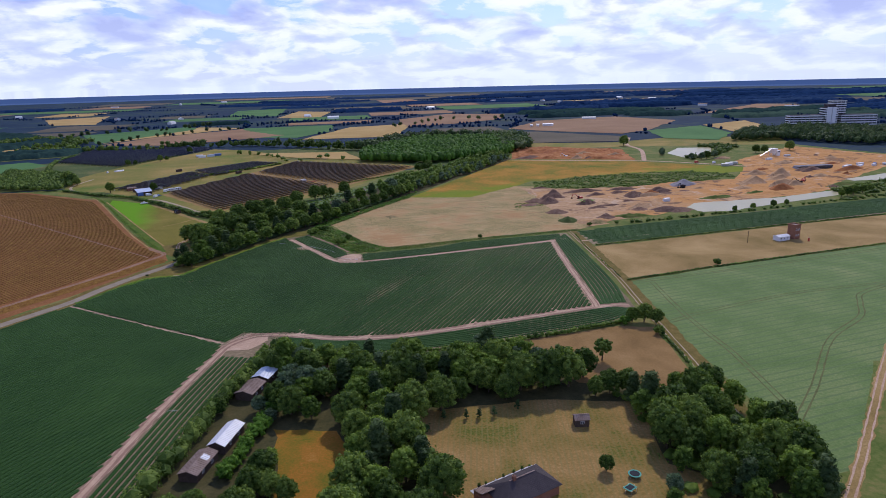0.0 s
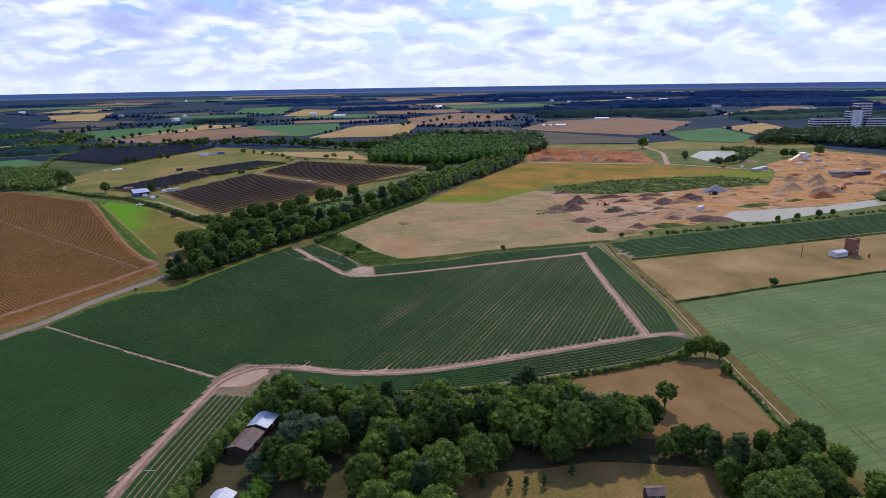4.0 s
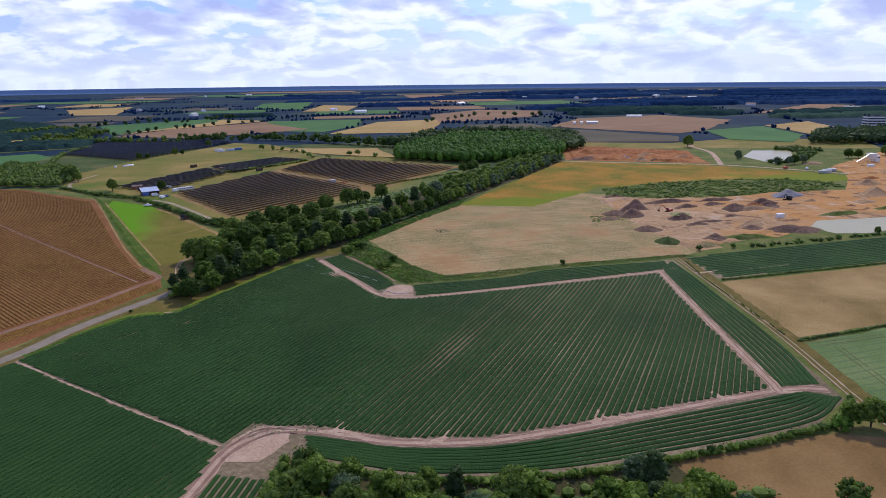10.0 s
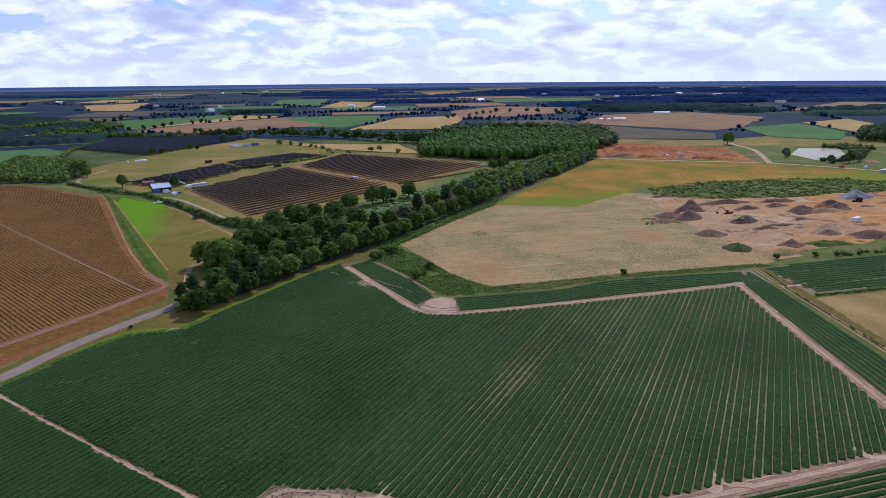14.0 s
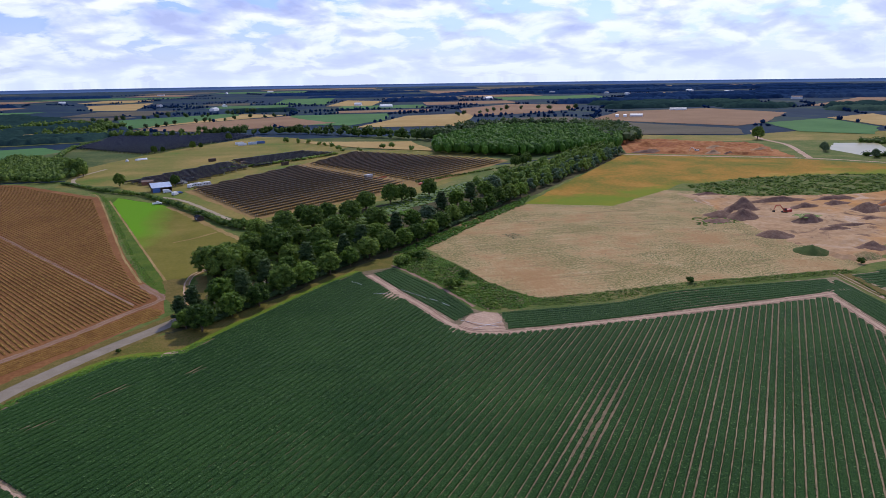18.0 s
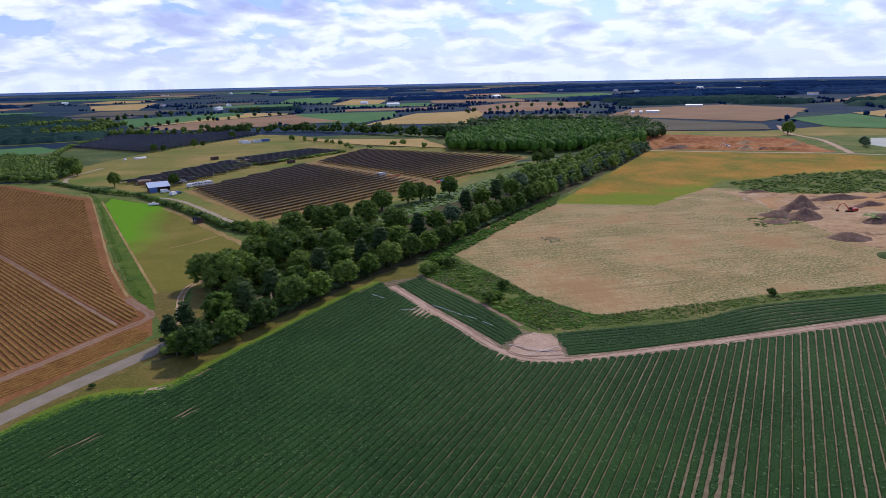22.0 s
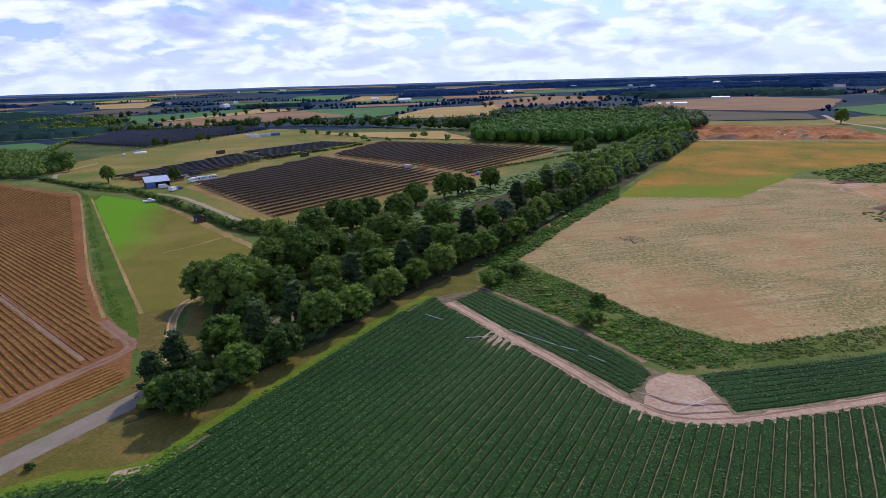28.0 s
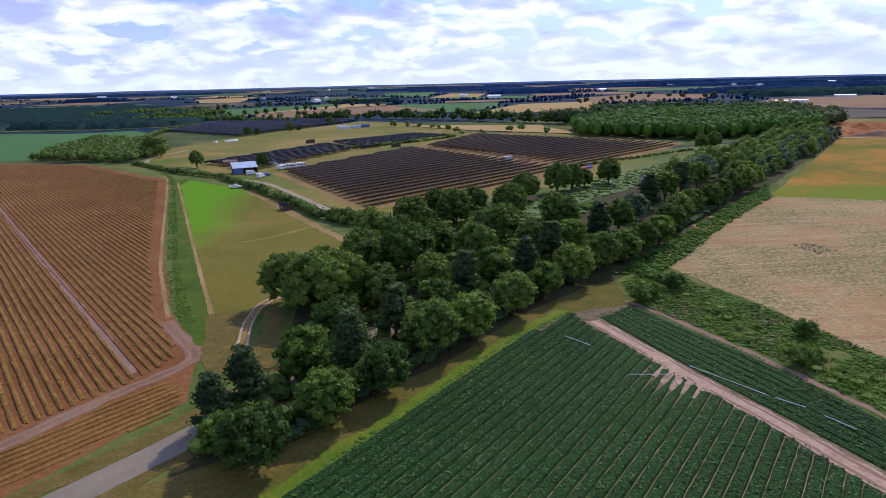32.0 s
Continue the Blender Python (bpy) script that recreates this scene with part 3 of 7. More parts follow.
def plant(key, x, y, s=1.0, rng=random, squash=1.0, label="", group=""):
    """Stands a tree of that kind at a place; the first use takes the prototype itself."""
    m = Matrix.Translation((x, y, hz(x, y))) @ Matrix.Rotation(rng.uniform(0, 6.28), 4, "Z") @ Matrix.Diagonal((s, s, s * squash, 1))
    if key in used:
        ob = copy_thing(TREES[key], m)
        ob.matrix_basis = m
    else:
        used.add(key)
        ob = TREES[key]
        ob.matrix_basis = m
    if label:
        ob["label"] = label
    if group:
        ob["group"] = group
    return ob

# ---- ground ----


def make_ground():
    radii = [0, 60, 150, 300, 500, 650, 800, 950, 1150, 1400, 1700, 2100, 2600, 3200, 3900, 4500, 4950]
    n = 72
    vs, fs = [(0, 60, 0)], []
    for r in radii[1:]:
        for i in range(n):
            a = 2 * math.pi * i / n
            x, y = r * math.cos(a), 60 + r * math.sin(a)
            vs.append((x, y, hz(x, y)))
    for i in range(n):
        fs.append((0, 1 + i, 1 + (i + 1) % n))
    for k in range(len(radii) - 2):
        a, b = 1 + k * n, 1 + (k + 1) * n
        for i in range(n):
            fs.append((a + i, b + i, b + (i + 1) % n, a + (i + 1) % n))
    tagged(new("ground", mesh_of("ground", vs, fs, M["ground"], True)), "rolling farmland with dry grass and hedges, blue haze painted in", "ground", kind="structure")


make_ground()


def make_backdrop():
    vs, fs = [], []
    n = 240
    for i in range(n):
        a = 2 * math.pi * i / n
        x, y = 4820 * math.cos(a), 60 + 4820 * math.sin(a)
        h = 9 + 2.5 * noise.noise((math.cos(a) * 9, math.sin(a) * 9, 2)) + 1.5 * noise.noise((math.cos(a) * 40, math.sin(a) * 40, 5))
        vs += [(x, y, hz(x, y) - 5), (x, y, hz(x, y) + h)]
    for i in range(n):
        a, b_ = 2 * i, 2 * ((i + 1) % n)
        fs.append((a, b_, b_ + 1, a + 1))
    tagged(new("backdrop", mesh_of("backdrop", vs, fs, M["distance"])), "low hills along the horizon, painted a glowing haze blue", "hills", kind="structure")


make_backdrop()

sheet("rough_grassland", [(-600, -200), (600, -200), (650, 300), (640, 560), (470, 640), (280, 640), (180, 560), (60, 520), (-200, 560), (-600, 560)], 0.006, M["scrub"], "rough grass between the fields", "grass", 0)
sheet("rough_grassland", [(-480, 565), (-200, 565), (60, 525), (180, 565), (285, 650), (330, 745), (300, 815), (0, 835), (-300, 800), (-480, 700)], 0.005, M["rough"], "rough dark grass beyond the solar farm", "grass", 0)
sheet("rough_grassland", [(250, 650), (430, 640), (640, 560), (700, 640), (600, 720), (460, 690), (340, 745)], 0.006, M["meadow"], "dry rough grass round the far workings", "grass", 0)

# Corners of the plan, in metres.
VERGE_EDGE = [(-89, 206.3), (-77, 221.2), (-70, 228.2), (-66, 231.8), (-61, 233), (-55.7, 232.3), (-49.3, 233.4), (-46.7, 237.9), (-41.1, 244.5), (-36.8, 250.3), (-31, 256.3), (-21.2, 268.2), (-12.8, 278), (-3.3, 287.2), (0.8, 290.5)]
CROP = [(-260, 30), (-118.6, 178.2), (-108.6, 186.2)] + VERGE_EDGE + [
    (12.7, 293.4), (23.9, 266.7), (29.4, 246.1), (33.3, 239.9), (73.9, 238.2), (99, 244), (145.8, 242), (157.6, 243.7),
    (132.6, 150.1), (124.1, 120.9), (107.1, 112.4), (66.5, 110.7), (38.3, 112), (12.8, 118), (-12.1, 131.8),
    (-25.6, 101.5), (-34.1, 77.1), (-41.6, 58.6), (-70, -20), (-260, -20)]
TRACK_S = [(-85, -25), (-54.8, 63), (-49.3, 79.7), (-41.1, 103.4), (-30, 131), (-25, 140), (-17, 144), (-9, 142.5), (-0.2, 137.8), (11, 131.7), (30.1, 126.9), (51.2, 126.6), (73.5, 127.6), (112, 129), (124, 126)]
TRACK_E = [(142, 231.5), (129.4, 190.4), (118.8, 154.3), (111, 127.7)]
TRACK_N = [(3.2, 286), (10.7, 264.2), (16, 249.5), (20.5, 235.4), (24.7, 228.2), (33, 225.2), (48.4, 224.9), (73, 225.4), (138.3, 228), (151.2, 230)]
THIN_W = [(-90.7, 203.5), (-56.6, 168.9), (-28, 141)]
PAD_W = [(-29, 135), (-25.5, 143), (-20, 147.5), (-11.8, 145), (-12.9, 138.6), (-19.5, 132.5)]
PAD_N = [(22.6, 232.4), (25.4, 236.2), (29.2, 240.6), (32.6, 241.8), (36.3, 239.6), (36.6, 235.6), (35.4, 231.2), (34.6, 227.0), (28.7, 225.1), (23.5, 228)]
ROAD = [(-190, 110), (-128, 170), (-111.3, 188.8), (-92.5, 208.5), (-83, 224.1), (-72.1, 238.5), (-58.1, 254.5), (-46, 270), (-36, 283), (-30, 290)]
BROWN = [(-600, 700), (-267.2, 571.5), (-209.3, 552), (-138.6, 481.8), (-92, 345.1), (-75.6, 301.9), (-63.5, 281), (-60.5, 265), (-78, 238.5), (-96.5, 215), (-116, 193), (-200, 111), (-600, 300)]
WEDGE = [(-137, 482), (-90, 345), (-73, 298), (-61, 276), (-54.9, 275.4), (-57.1, 281.4), (-55.5, 301.4), (-50.3, 317.4), (-44.4, 343.9), (-45, 350.8), (-77.6, 414.7), (-91.8, 441.6), (-128.2, 480)]
WEDGE_IN = [(-126, 461), (-66.7, 298.6), (-60.9, 299.9), (-55.5, 301.4), (-50.3, 317.4), (-44.4, 343.9), (-77.6, 414.7), (-91.8, 441.6), (-127.2, 477)]
BEIGE = [(29, 319.3), (49.6, 350), (98.3, 392), (142.6, 372), (193.9, 406), (209.7, 398), (204.2, 366), (192, 345), (181, 318), (178, 291), (178, 251), (160.8, 246), (107.2, 250), (52.8, 247), (43, 262)]
ORANGE = [(98.3, 390), (258, 574), (365.7, 509), (432.6, 425), (440, 395), (364, 395), (217.6, 424), (193.9, 404.9), (142.9, 371)]
QUARRY = [(191, 404), (217, 392), (328, 372), (380, 362), (443, 419), (463, 458), (620, 540), (640, 400), (553, 364), (449, 319), (411, 291), (370, 284), (266, 276), (210, 257), (173, 250), (170, 280), (185, 352)]
QUARRY_F = [(311, 692), (353, 685), (425, 612), (380, 512), (264, 580)]
POND = [(266, 277), (280, 287), (347, 281), (407, 288), (420, 282), (389, 271), (320, 262), (281, 256), (266, 260)]
POND_F = [(447, 548), (493, 589), (530, 575), (480, 514), (436, 496)]
POND_R = [(458, 324), (515, 334), (560, 325), (484, 309), (457, 315)]
DARK = [(163.3, 242.9), (203.5, 245.4), (412.4, 251.4), (560, 254), (560, 214), (364.4, 213), (158, 213)]
TAN = [(155.6, 208.8), (364.4, 210), (560, 212), (560, 165), (298.9, 160.4), (188.3, 157.3), (139.6, 155.6)]
PALE = [(139.5, 151.3), (190.1, 155.7), (298.9, 158.4), (560, 162), (560, 130), (174.3, 56), (166, 58), (112.4, 18), (106.5, 17.8), (109.7, 33.5), (115, 56.8), (125, 103.9)]
LANE_E = [(160.4, 245.6), (147.5, 191.6), (137.6, 153.6), (127.6, 122.3), (122.5, 104.2), (110.9, 65.7), (98, 28), (90, 0), (70, -60)]
LANE_SE = [(330, 160), (230, 96), (169.2, 56.5), (138.1, 35.1), (108.7, 14.9), (70, -10)]
PADDOCK = [(66, 109), (108.6, 109), (119.5, 104), (106.5, 61), (91.8, 65), (74, 75)]
GARDEN = [(25, 74), (57.6, 70), (84, 60), (74, 33), (80, 26), (65, 0), (10, 15)]
RUST = [(-13, 78), (2.6, 72), (5, 62), (-2, 42), (-14, 44), (-13, 56)]

crop_field = sheet("crop_field", CROP, 0.02, M["furrow"], "field of dark green leafy crop in ridged rows", "field")
sheet("grass_verge", [(-150, 140), (-118.6, 176.5), (-108.6, 186.2)] + VERGE_EDGE + [(12.7, 293.4), (15.1, 308), (8.2, 305), (-9.5, 290), (-22.9, 274), (-36, 262), (-52, 250), (-62, 245), (-72, 234.5), (-79.5, 223.8), (-90.5, 207.6), (-109.2, 187.3), (-160, 136)], 0.03, M["verge"], "bright green grass verge beside the crop", "verge", 4, 0.4)
brown_field = sheet("brown_field", BROWN, 0.02, M["brown"], "brown field of withered crop in ridges", "field")
ribbon("grass_strip", VERGE_EDGE[6:], 2.6, 0.05, M["lush"], "bright yellow-green grass beside the crop", "verge", 0.35, 1.35)
ribbon("grass_strip", VERGE_EDGE[2:7], 1.6, 0.05, M["lush"], "bright yellow-green grass beside the crop", "verge", 0.4, -0.6)
sheet("grass_field", WEDGE, 0.03, M["rank"], "green grass margin round a small meadow", "field")
sheet("grass_field", WEDGE_IN, 0.06, M["bright"], "mown meadow fading from bright green to dry", "field")
sheet("stripped_field", BEIGE, 0.03, M["beige"], "bare pale stripped field with dry weeds", "field", 6, 1.0)
sheet("meadow", ORANGE, 0.02, M["orange"], "golden dry meadow with greener patches", "field", 8, 1.0)
sheet("quarry_floor", QUARRY, 0.025, M["quarry"], "churned sandy floor of a gravel quarry", "quarry", 8, 2.0)
sheet("quarry_floor", QUARRY_F, 0.03, M["quarry_red"], "red and orange sand workings", "quarry", 8, 2.0)
for poly in (POND, POND_F, POND_R):
    sheet("water", poly, 0.06, M["water"], "pale green quarry pond", "pond", 5, 1.0)
dark_field = sheet("crop_field", DARK, 0.03, M["furrow"], "strip of dark green crop", "field", 8, 0.5)
sheet("hay_field", TAN, 0.03, M["dry"], "dry tan hay field", "field", 8, 0.6)
pale_field = sheet("crop_field", PALE, 0.03, M["pale"], "pale green crop field with wheel tracks", "field", 8, 0.6)
sheet("paddock", PADDOCK, 0.03, M["paddock"], "parched brown paddock", "paddock", 5, 0.6)
sheet("lawn", GARDEN, 0.03, M["garden"], "parched lawn with mown stripes", "lawn", 5, 0.8)
sheet("rough_grass", RUST, 0.03, M["rust"], "rust-coloured patch of rough grass", "grass", 4, 0.8)
sheet("meadow", [(-180, 530), (-190, 636), (-165, 712), (-72, 886), (-28, 850), (34, 730), (8, 684), (-80, 635), (-141, 530)], 0.02, M["meadow"], "pale grazed meadow with wheel marks", "field", 10, 1.5)
sheet("grass_field", [(-100, 470), (-150, 535), (-20, 700), (31, 692), (105, 669), (150, 570), (51, 441), (-25, 388), (-45, 384)], 0.015, M["meadow"], "dry grass under a solar farm", "field", 10, 1.0)
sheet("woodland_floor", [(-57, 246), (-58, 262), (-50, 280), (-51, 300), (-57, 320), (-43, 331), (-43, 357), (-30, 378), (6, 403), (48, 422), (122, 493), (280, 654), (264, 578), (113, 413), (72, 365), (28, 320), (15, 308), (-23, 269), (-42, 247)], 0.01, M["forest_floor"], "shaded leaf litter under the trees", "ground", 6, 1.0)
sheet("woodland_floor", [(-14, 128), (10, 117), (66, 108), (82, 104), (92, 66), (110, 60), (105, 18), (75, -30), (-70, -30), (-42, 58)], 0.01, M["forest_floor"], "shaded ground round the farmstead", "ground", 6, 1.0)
sheet("scrub_strip", [(12.7, 293.4), (15.1, 308), (27, 316), (35.6, 291), (42.2, 266), (50.5, 251), (54, 246.5), (46, 240.5), (37, 238.9), (33.3, 239.9), (29.4, 246.1), (23.9, 266.7)], 0.045, M["scrub"], "rough weedy margin between crop and stripped field", "verge", 4, 0.5)
ribbon("scrub_strip", [(46, 242), (74, 242), (99, 246.5), (130, 246), (163, 245.5)], 7.0, 0.038, M["scrub"], "rough weedy margin between crop and stripped field", "verge", 0.6)
ribbon("dirt_track", [(12.6, 295.5), (17.1, 286.6), (21.6, 275.5), (24.7, 266.5), (28.4, 255.5), (31, 246.5)], 1.1, 0.06, M["rut"], "narrow bare strip at the edge of the crop", "track", 0.4)
SCRUB_Q = [(206, 392), (215, 414), (265, 431), (330, 427), (375, 416), (398, 390), (389, 371), (347, 363), (274, 364), (230, 373)]
sheet("scrub_strip", SCRUB_Q, 0.05, M["scrub"], "green scrub beside the quarry", "scrub", 6, 1.5)



def relief(name, poly, cell, height, mat, label, seed):
    """Churned ground: a grid of small rises and hollows that dies away at its edge."""
    xs, ys = [p[0] for p in poly], [p[1] for p in poly]
    nx, ny = int((max(xs) - min(xs)) / cell), int((max(ys) - min(ys)) / cell)
    ids, vs, fs = {}, [], []
    for i in range(nx + 1):
        for j in range(ny + 1):
            x, y = min(xs) + i * cell, min(ys) + j * cell
            if inside((x, y), poly) and not any(inside((x, y), q) for q in (POND, POND_F, POND_R, SCRUB_Q)):
                ids[i, j] = len(vs)
                e = all(inside((x + dx, y + dy), poly) and not inside((x + dx, y + dy), POND) for dx in (-2 * cell, 2 * cell) for dy in (-2 * cell, 2 * cell))
                z = 0.5 + 0.9 * noise.fractal((x * 0.03, y * 0.05, seed), 0.6, 2.2, 5)
                vs.append((x, y, max(-0.02, height * z) if e else -0.02))
    for (i, j), a in ids.items():
        q = [ids.get((i + 1, j)), ids.get((i + 1, j + 1)), ids.get((i, j + 1))]
        if None not in q:
            fs.append((a, *q))
    tagged(new(name, mesh_of(name, vs, fs, mat)), label, "quarry", kind="structure")


relief("quarry_ground", QUARRY, 2.6, 1.3, M["quarry"], "uneven churned sand of the workings", 3)
relief("quarry_ground", QUARRY_F, 3.0, 2.4, M["quarry_red"], "uneven red sand of the far workings", 8)

ribbon("scrub_strip", [(192, 255), (225, 259), (262, 257), (300, 253.5), (400, 261), (480, 276)], 8.0, 0.055, M["scrub"], "overgrown bank beside the pond", "verge", 1.2)
sheet("grass_field", [(-92, 490), (-24, 590), (31, 672), (150, 566), (62, 470), (22, 436), (-42, 391)], 0.03, M["solar_grass"], "brown dry grass below solar panels", "field", 6, 1.0)

# far fields
FAR = [("f1", "farbrown", [(-255, 1048), (-191, 1172), (-24, 1326), (59, 1091), (-72, 1021), (-148, 986)]),
       ("f2", "fargreen", [(-35, 1330), (156, 1318), (120, 1123), (55, 1022), (-49, 1079)]),
       ("f3", "wheat", [(60, 978), (175, 1223), (319, 1258), (209, 949)]),
       ("f4", "farbrown", [(323, 1422), (498, 1589), (622, 1478), (527, 1275), (392, 1195), (270, 1158)]),
       ("f5", "fargrey", [(320, 749), (477, 699), (521, 766), (450, 912), (401, 928)]),
       ("f5b", "farbrown", [(431, 994), (571, 1170), (778, 1197), (807, 1013), (616, 834), (546, 800), (461, 933)]),
       ("f6", "fargreen", [(612, 830), (752, 872), (690, 722), (601, 645), (555, 704)]),
       ("f6b", "wheat", [(764, 882), (900, 931), (838, 816), (705, 724)]),
       ("f7", "farbrown", [(997, 1182), (1433, 1476), (1483, 1370), (1106, 1131)]),
       ("f8", "wheat", [(45, 1709), (132, 2110), (226, 1986), (158, 1667)]),
       ("f9", "fargreen", [(-90, 1919), (-68, 2333), (112, 2423), (50, 1832)]),
       ("f10", "wheat", [(-620, 2099), (-473, 2246), (-406, 1728), (-517, 1763)]),
       ("f11", "fargreen", [(-341, 1315), (-155, 1464), (-124, 1360), (-267, 1081)]),
       ("f12", "wheat", [(-407, 1046), (-326, 1069), (-282, 967), (-349, 963)]),
       ("f13", "farbrown", [(591, 3126), (791, 3234), (709, 2614), (513, 2494)]),
       ("f14", "wheat", [(737, 1684), (878, 1774), (791, 1588), (680, 1541)]),
       ("f15", "wheat", [(-21, 791), (100, 752), (105, 654), (33, 713)]),
       ("f16", "fargreen", [(-640, 620), (-560, 900), (-425, 838), (-346, 812), (-292, 832), (-255, 778), (-279, 729), (-268, 655), (-259, 585), (-300, 575)]),
       ("f17", "wheat", [(-260, 1075), (-130, 1430), (-40, 1345), (-190, 1180)])]
for key, mat, poly in FAR:
    sheet("field", poly, 0.5 if poly[0][1] > 700 else 0.06, M[mat], {"farbrown": "distant brown ploughed field", "fargreen": "distant green crop field", "wheat": "distant field of ripe wheat", "fargrey": "distant fallow grey field"}[mat], "field", 25, 3.0)

sheet("rough_grassland", [(-640, 905), (-440, 862), (-330, 850), (-240, 880), (-250, 965), (-420, 985), (-640, 990)], 0.4, M["rough"], "rough dark grass below distant woods", "grass", 25, 3.0)

# tracks and lanes


def track(pts, w, mat, label, ruts=(0.85,), rut_mat="rut", z=0.09, name="dirt_track"):
    """A bare track with its wheel ruts."""
    ob = ribbon(name, pts, w, z, M[mat], label, "track", 0.3 + 0.06 * w)
    for r in ruts:
        for s in (1, -1):
            ribbon("wheel_rut", pts, 0.42, z + 0.012, M[rut_mat], "", "", 0.12, s * r, parent=ob)
    return ob


track(TRACK_S, 3.2, "track", "bare sandy tractor track round the crop", (0.8, 1.25))
track(TRACK_E, 2.7, "track", "bare sandy tractor track beside the crop", (0.85,), z=0.108)
track(TRACK_N, 2.7, "track", "bare sandy headland track across the crop", (0.85,), z=0.126)
ribbon("dirt_track", THIN_W, 0.65, 0.08, M["track"], "narrow worn path through the crop", "track", 0.3)
for i, pts in enumerate(([(66, 127.5), (62.5, 128.5), (61, 130.5), (60.5, 133.5)], [(57, 127.5), (59.5, 129), (60.3, 131)], [(5, 134.5), (0.5, 138.5), (-1.2, 141), (-1.0, 145)], [(-7, 141.5), (-3, 140), (-1.3, 142)],
            [(18, 129.5), (21.5, 130.8), (23.5, 133.5)], [(98, 128.5), (94.5, 130), (94, 133)], [(69, 225.8), (72.5, 224.5), (74, 222)], [(8, 272), (9.5, 266), (8.2, 261.5)], [(11.5, 262.5), (10, 259), (8.3, 257.5)], [(151, 230), (147, 231), (143, 231.5)], [(111, 128), (117, 125.5), (121, 121)], [(22, 234), (20.5, 231), (20.7, 228)])):
    ribbon("dirt_track", pts, 1.7, 0.142 + 0.003 * i, M["track"], "short turning spur of bare soil", "track", 0.35, step=0.8)
sheet("bare_patch", PAD_W, 0.10, M["track"], "bare trampled corner of the field", "soil", 1.2, 0.5)
sheet("bare_patch", [(4.5, 266), (8.5, 268.5), (11.2, 262), (9.5, 257.5), (6.2, 259.5)], 0.07, M["track"], "torn bare soil where tractors turn", "soil", 0.8, 0.5)
sheet("bare_patch", PAD_N, 0.10, M["track"], "bare trampled corner of the field", "soil", 1.2, 0.6)
sheet("bare_patch", [(-56.3, 231.5), (-54.6, 234.7), (-49.7, 235.4), (-50.6, 232.3), (-54, 231)], 0.08, M["track"], "pale bald spot at the field edge", "soil", 1.0, 0.4)
for i, pts in enumerate(([(-28.5, 136), (-24, 142.5), (-18.5, 145.8), (-11.5, 143.4)], [(-27.5, 135.5), (-22, 140.5), (-17, 143.2), (-11, 141.8)],
                         [(23, 233), (26, 229.5), (35, 227.6)], [(25, 236), (28.6, 231.5), (35.6, 230)])):
    ribbon("wheel_rut", pts, 0.36, 0.182 + 0.003 * i, M["rut"], "tyre rut pressed into the bare corner", "track", 0.16, step=0.8)
ribbon("road", ROAD, 4.6, 0.07, M["asphalt"], "narrow worn asphalt country road", "road", 0.08)
ribbon("road_verge", ROAD[:8], 3.0, 0.055, M["roadside"], "dry grass verge beside the road", "verge", 0.6, 3.9)
ribbon("road_verge", ROAD[:8], 2.2, 0.055, M["roadside"], "dry grass verge beside the road", "verge", 0.5, -3.0)
track(LANE_E, 2.8, "roadside", "sandy farm lane between the fields", (0.8,), "path", 0.07, "farm_lane")
ribbon("lane_margin", LANE_E, 5.2, 0.05, M["roadside"], "weedy margin of the farm lane", "verge", 0.5, 2.0)
track(LANE_SE, 2.8, "dry", "sandy farm lane beside pale crop", (0.8,), "track", 0.07, "farm_lane")
track([(-55, 270), (-55.4, 273.9), (-56.9, 281.3), (-58.4, 291.1), (-58.5, 300.3), (-56.8, 305.6), (-52, 311), (-44, 318), (-30, 330)], 2.1, "dry", "twin-rut track off the road", (0.75,), "track")
ribbon("dirt_track", [(-45, 350.8), (-56.7, 372), (-76.5, 411), (-92, 440)], 2.8, 0.085, M["dry"], "worn strip along the meadow edge", "track", 0.7)
ribbon("dirt_track", [(-58, 369), (-66, 360), (-74, 354)], 1.2, 0.08, M["dry"], "faint path across the meadow", "track", 0.3)
ribbon("dirt_track", [(-30, 372), (-38.1, 376.4), (-53.5, 393.8), (-67.4, 420.5), (-88, 458), (-110, 480), (-165, 535), (-180, 575), (-172, 620)], 2.6, 0.085, M["path"], "pale farm track beside the solar farm", "track", 0.4)
sheet("rough_grass", [(-56.5, 300), (-56, 290), (-54, 275), (-50.8, 274), (-51.5, 288), (-53, 301)], 0.07, M["roadside"], "rust-coloured dry grass beside the track", "grass", 1.2, 1.1)
sheet("rough_grass", [(-67.5, 298), (-60, 299.5), (-59.5, 291), (-57.5, 276), (-56, 271), (-60.5, 273), (-63, 281)], 0.07, M["roadside"], "rust-coloured dry grass beside the track", "grass", 1.2, 1.1)
ribbon("dirt_track", [(-130, 470), (-87.3, 353.8), (-66.7, 298.6)], 0.9, 0.085, M["dry"], "tan strip of bent dry grass", "track", 0.12)
ribbon("field_headland", [(-150, 500), (-138, 479), (-93, 346), (-83.6, 320.5), (-76.2, 302), (-74.6, 298)], 0.8, 0.056, M["dry"], "narrow worn edge of the brown field", "track", 0.15)
track([(-74, 296), (-70.6, 290.1), (-64.4, 281.1), (-64.8, 276.5), (-71, 268.5), (-77.5, 259.5), (-84, 251), (-110, 222), (-150, 176)], 2.5, "brown_bare", "bare soil headland of the brown field", (0.75,), "rut", 0.05, "field_headland")
ribbon("dirt_track", [(-230, 494), (-160, 396), (-112.4, 331), (-98.3, 311.4), (-83.9, 291.8), (-71.5, 274.6)], 1.2, 0.06, M["rut"], "bare wheel track through withered rows", "track", 0.25)
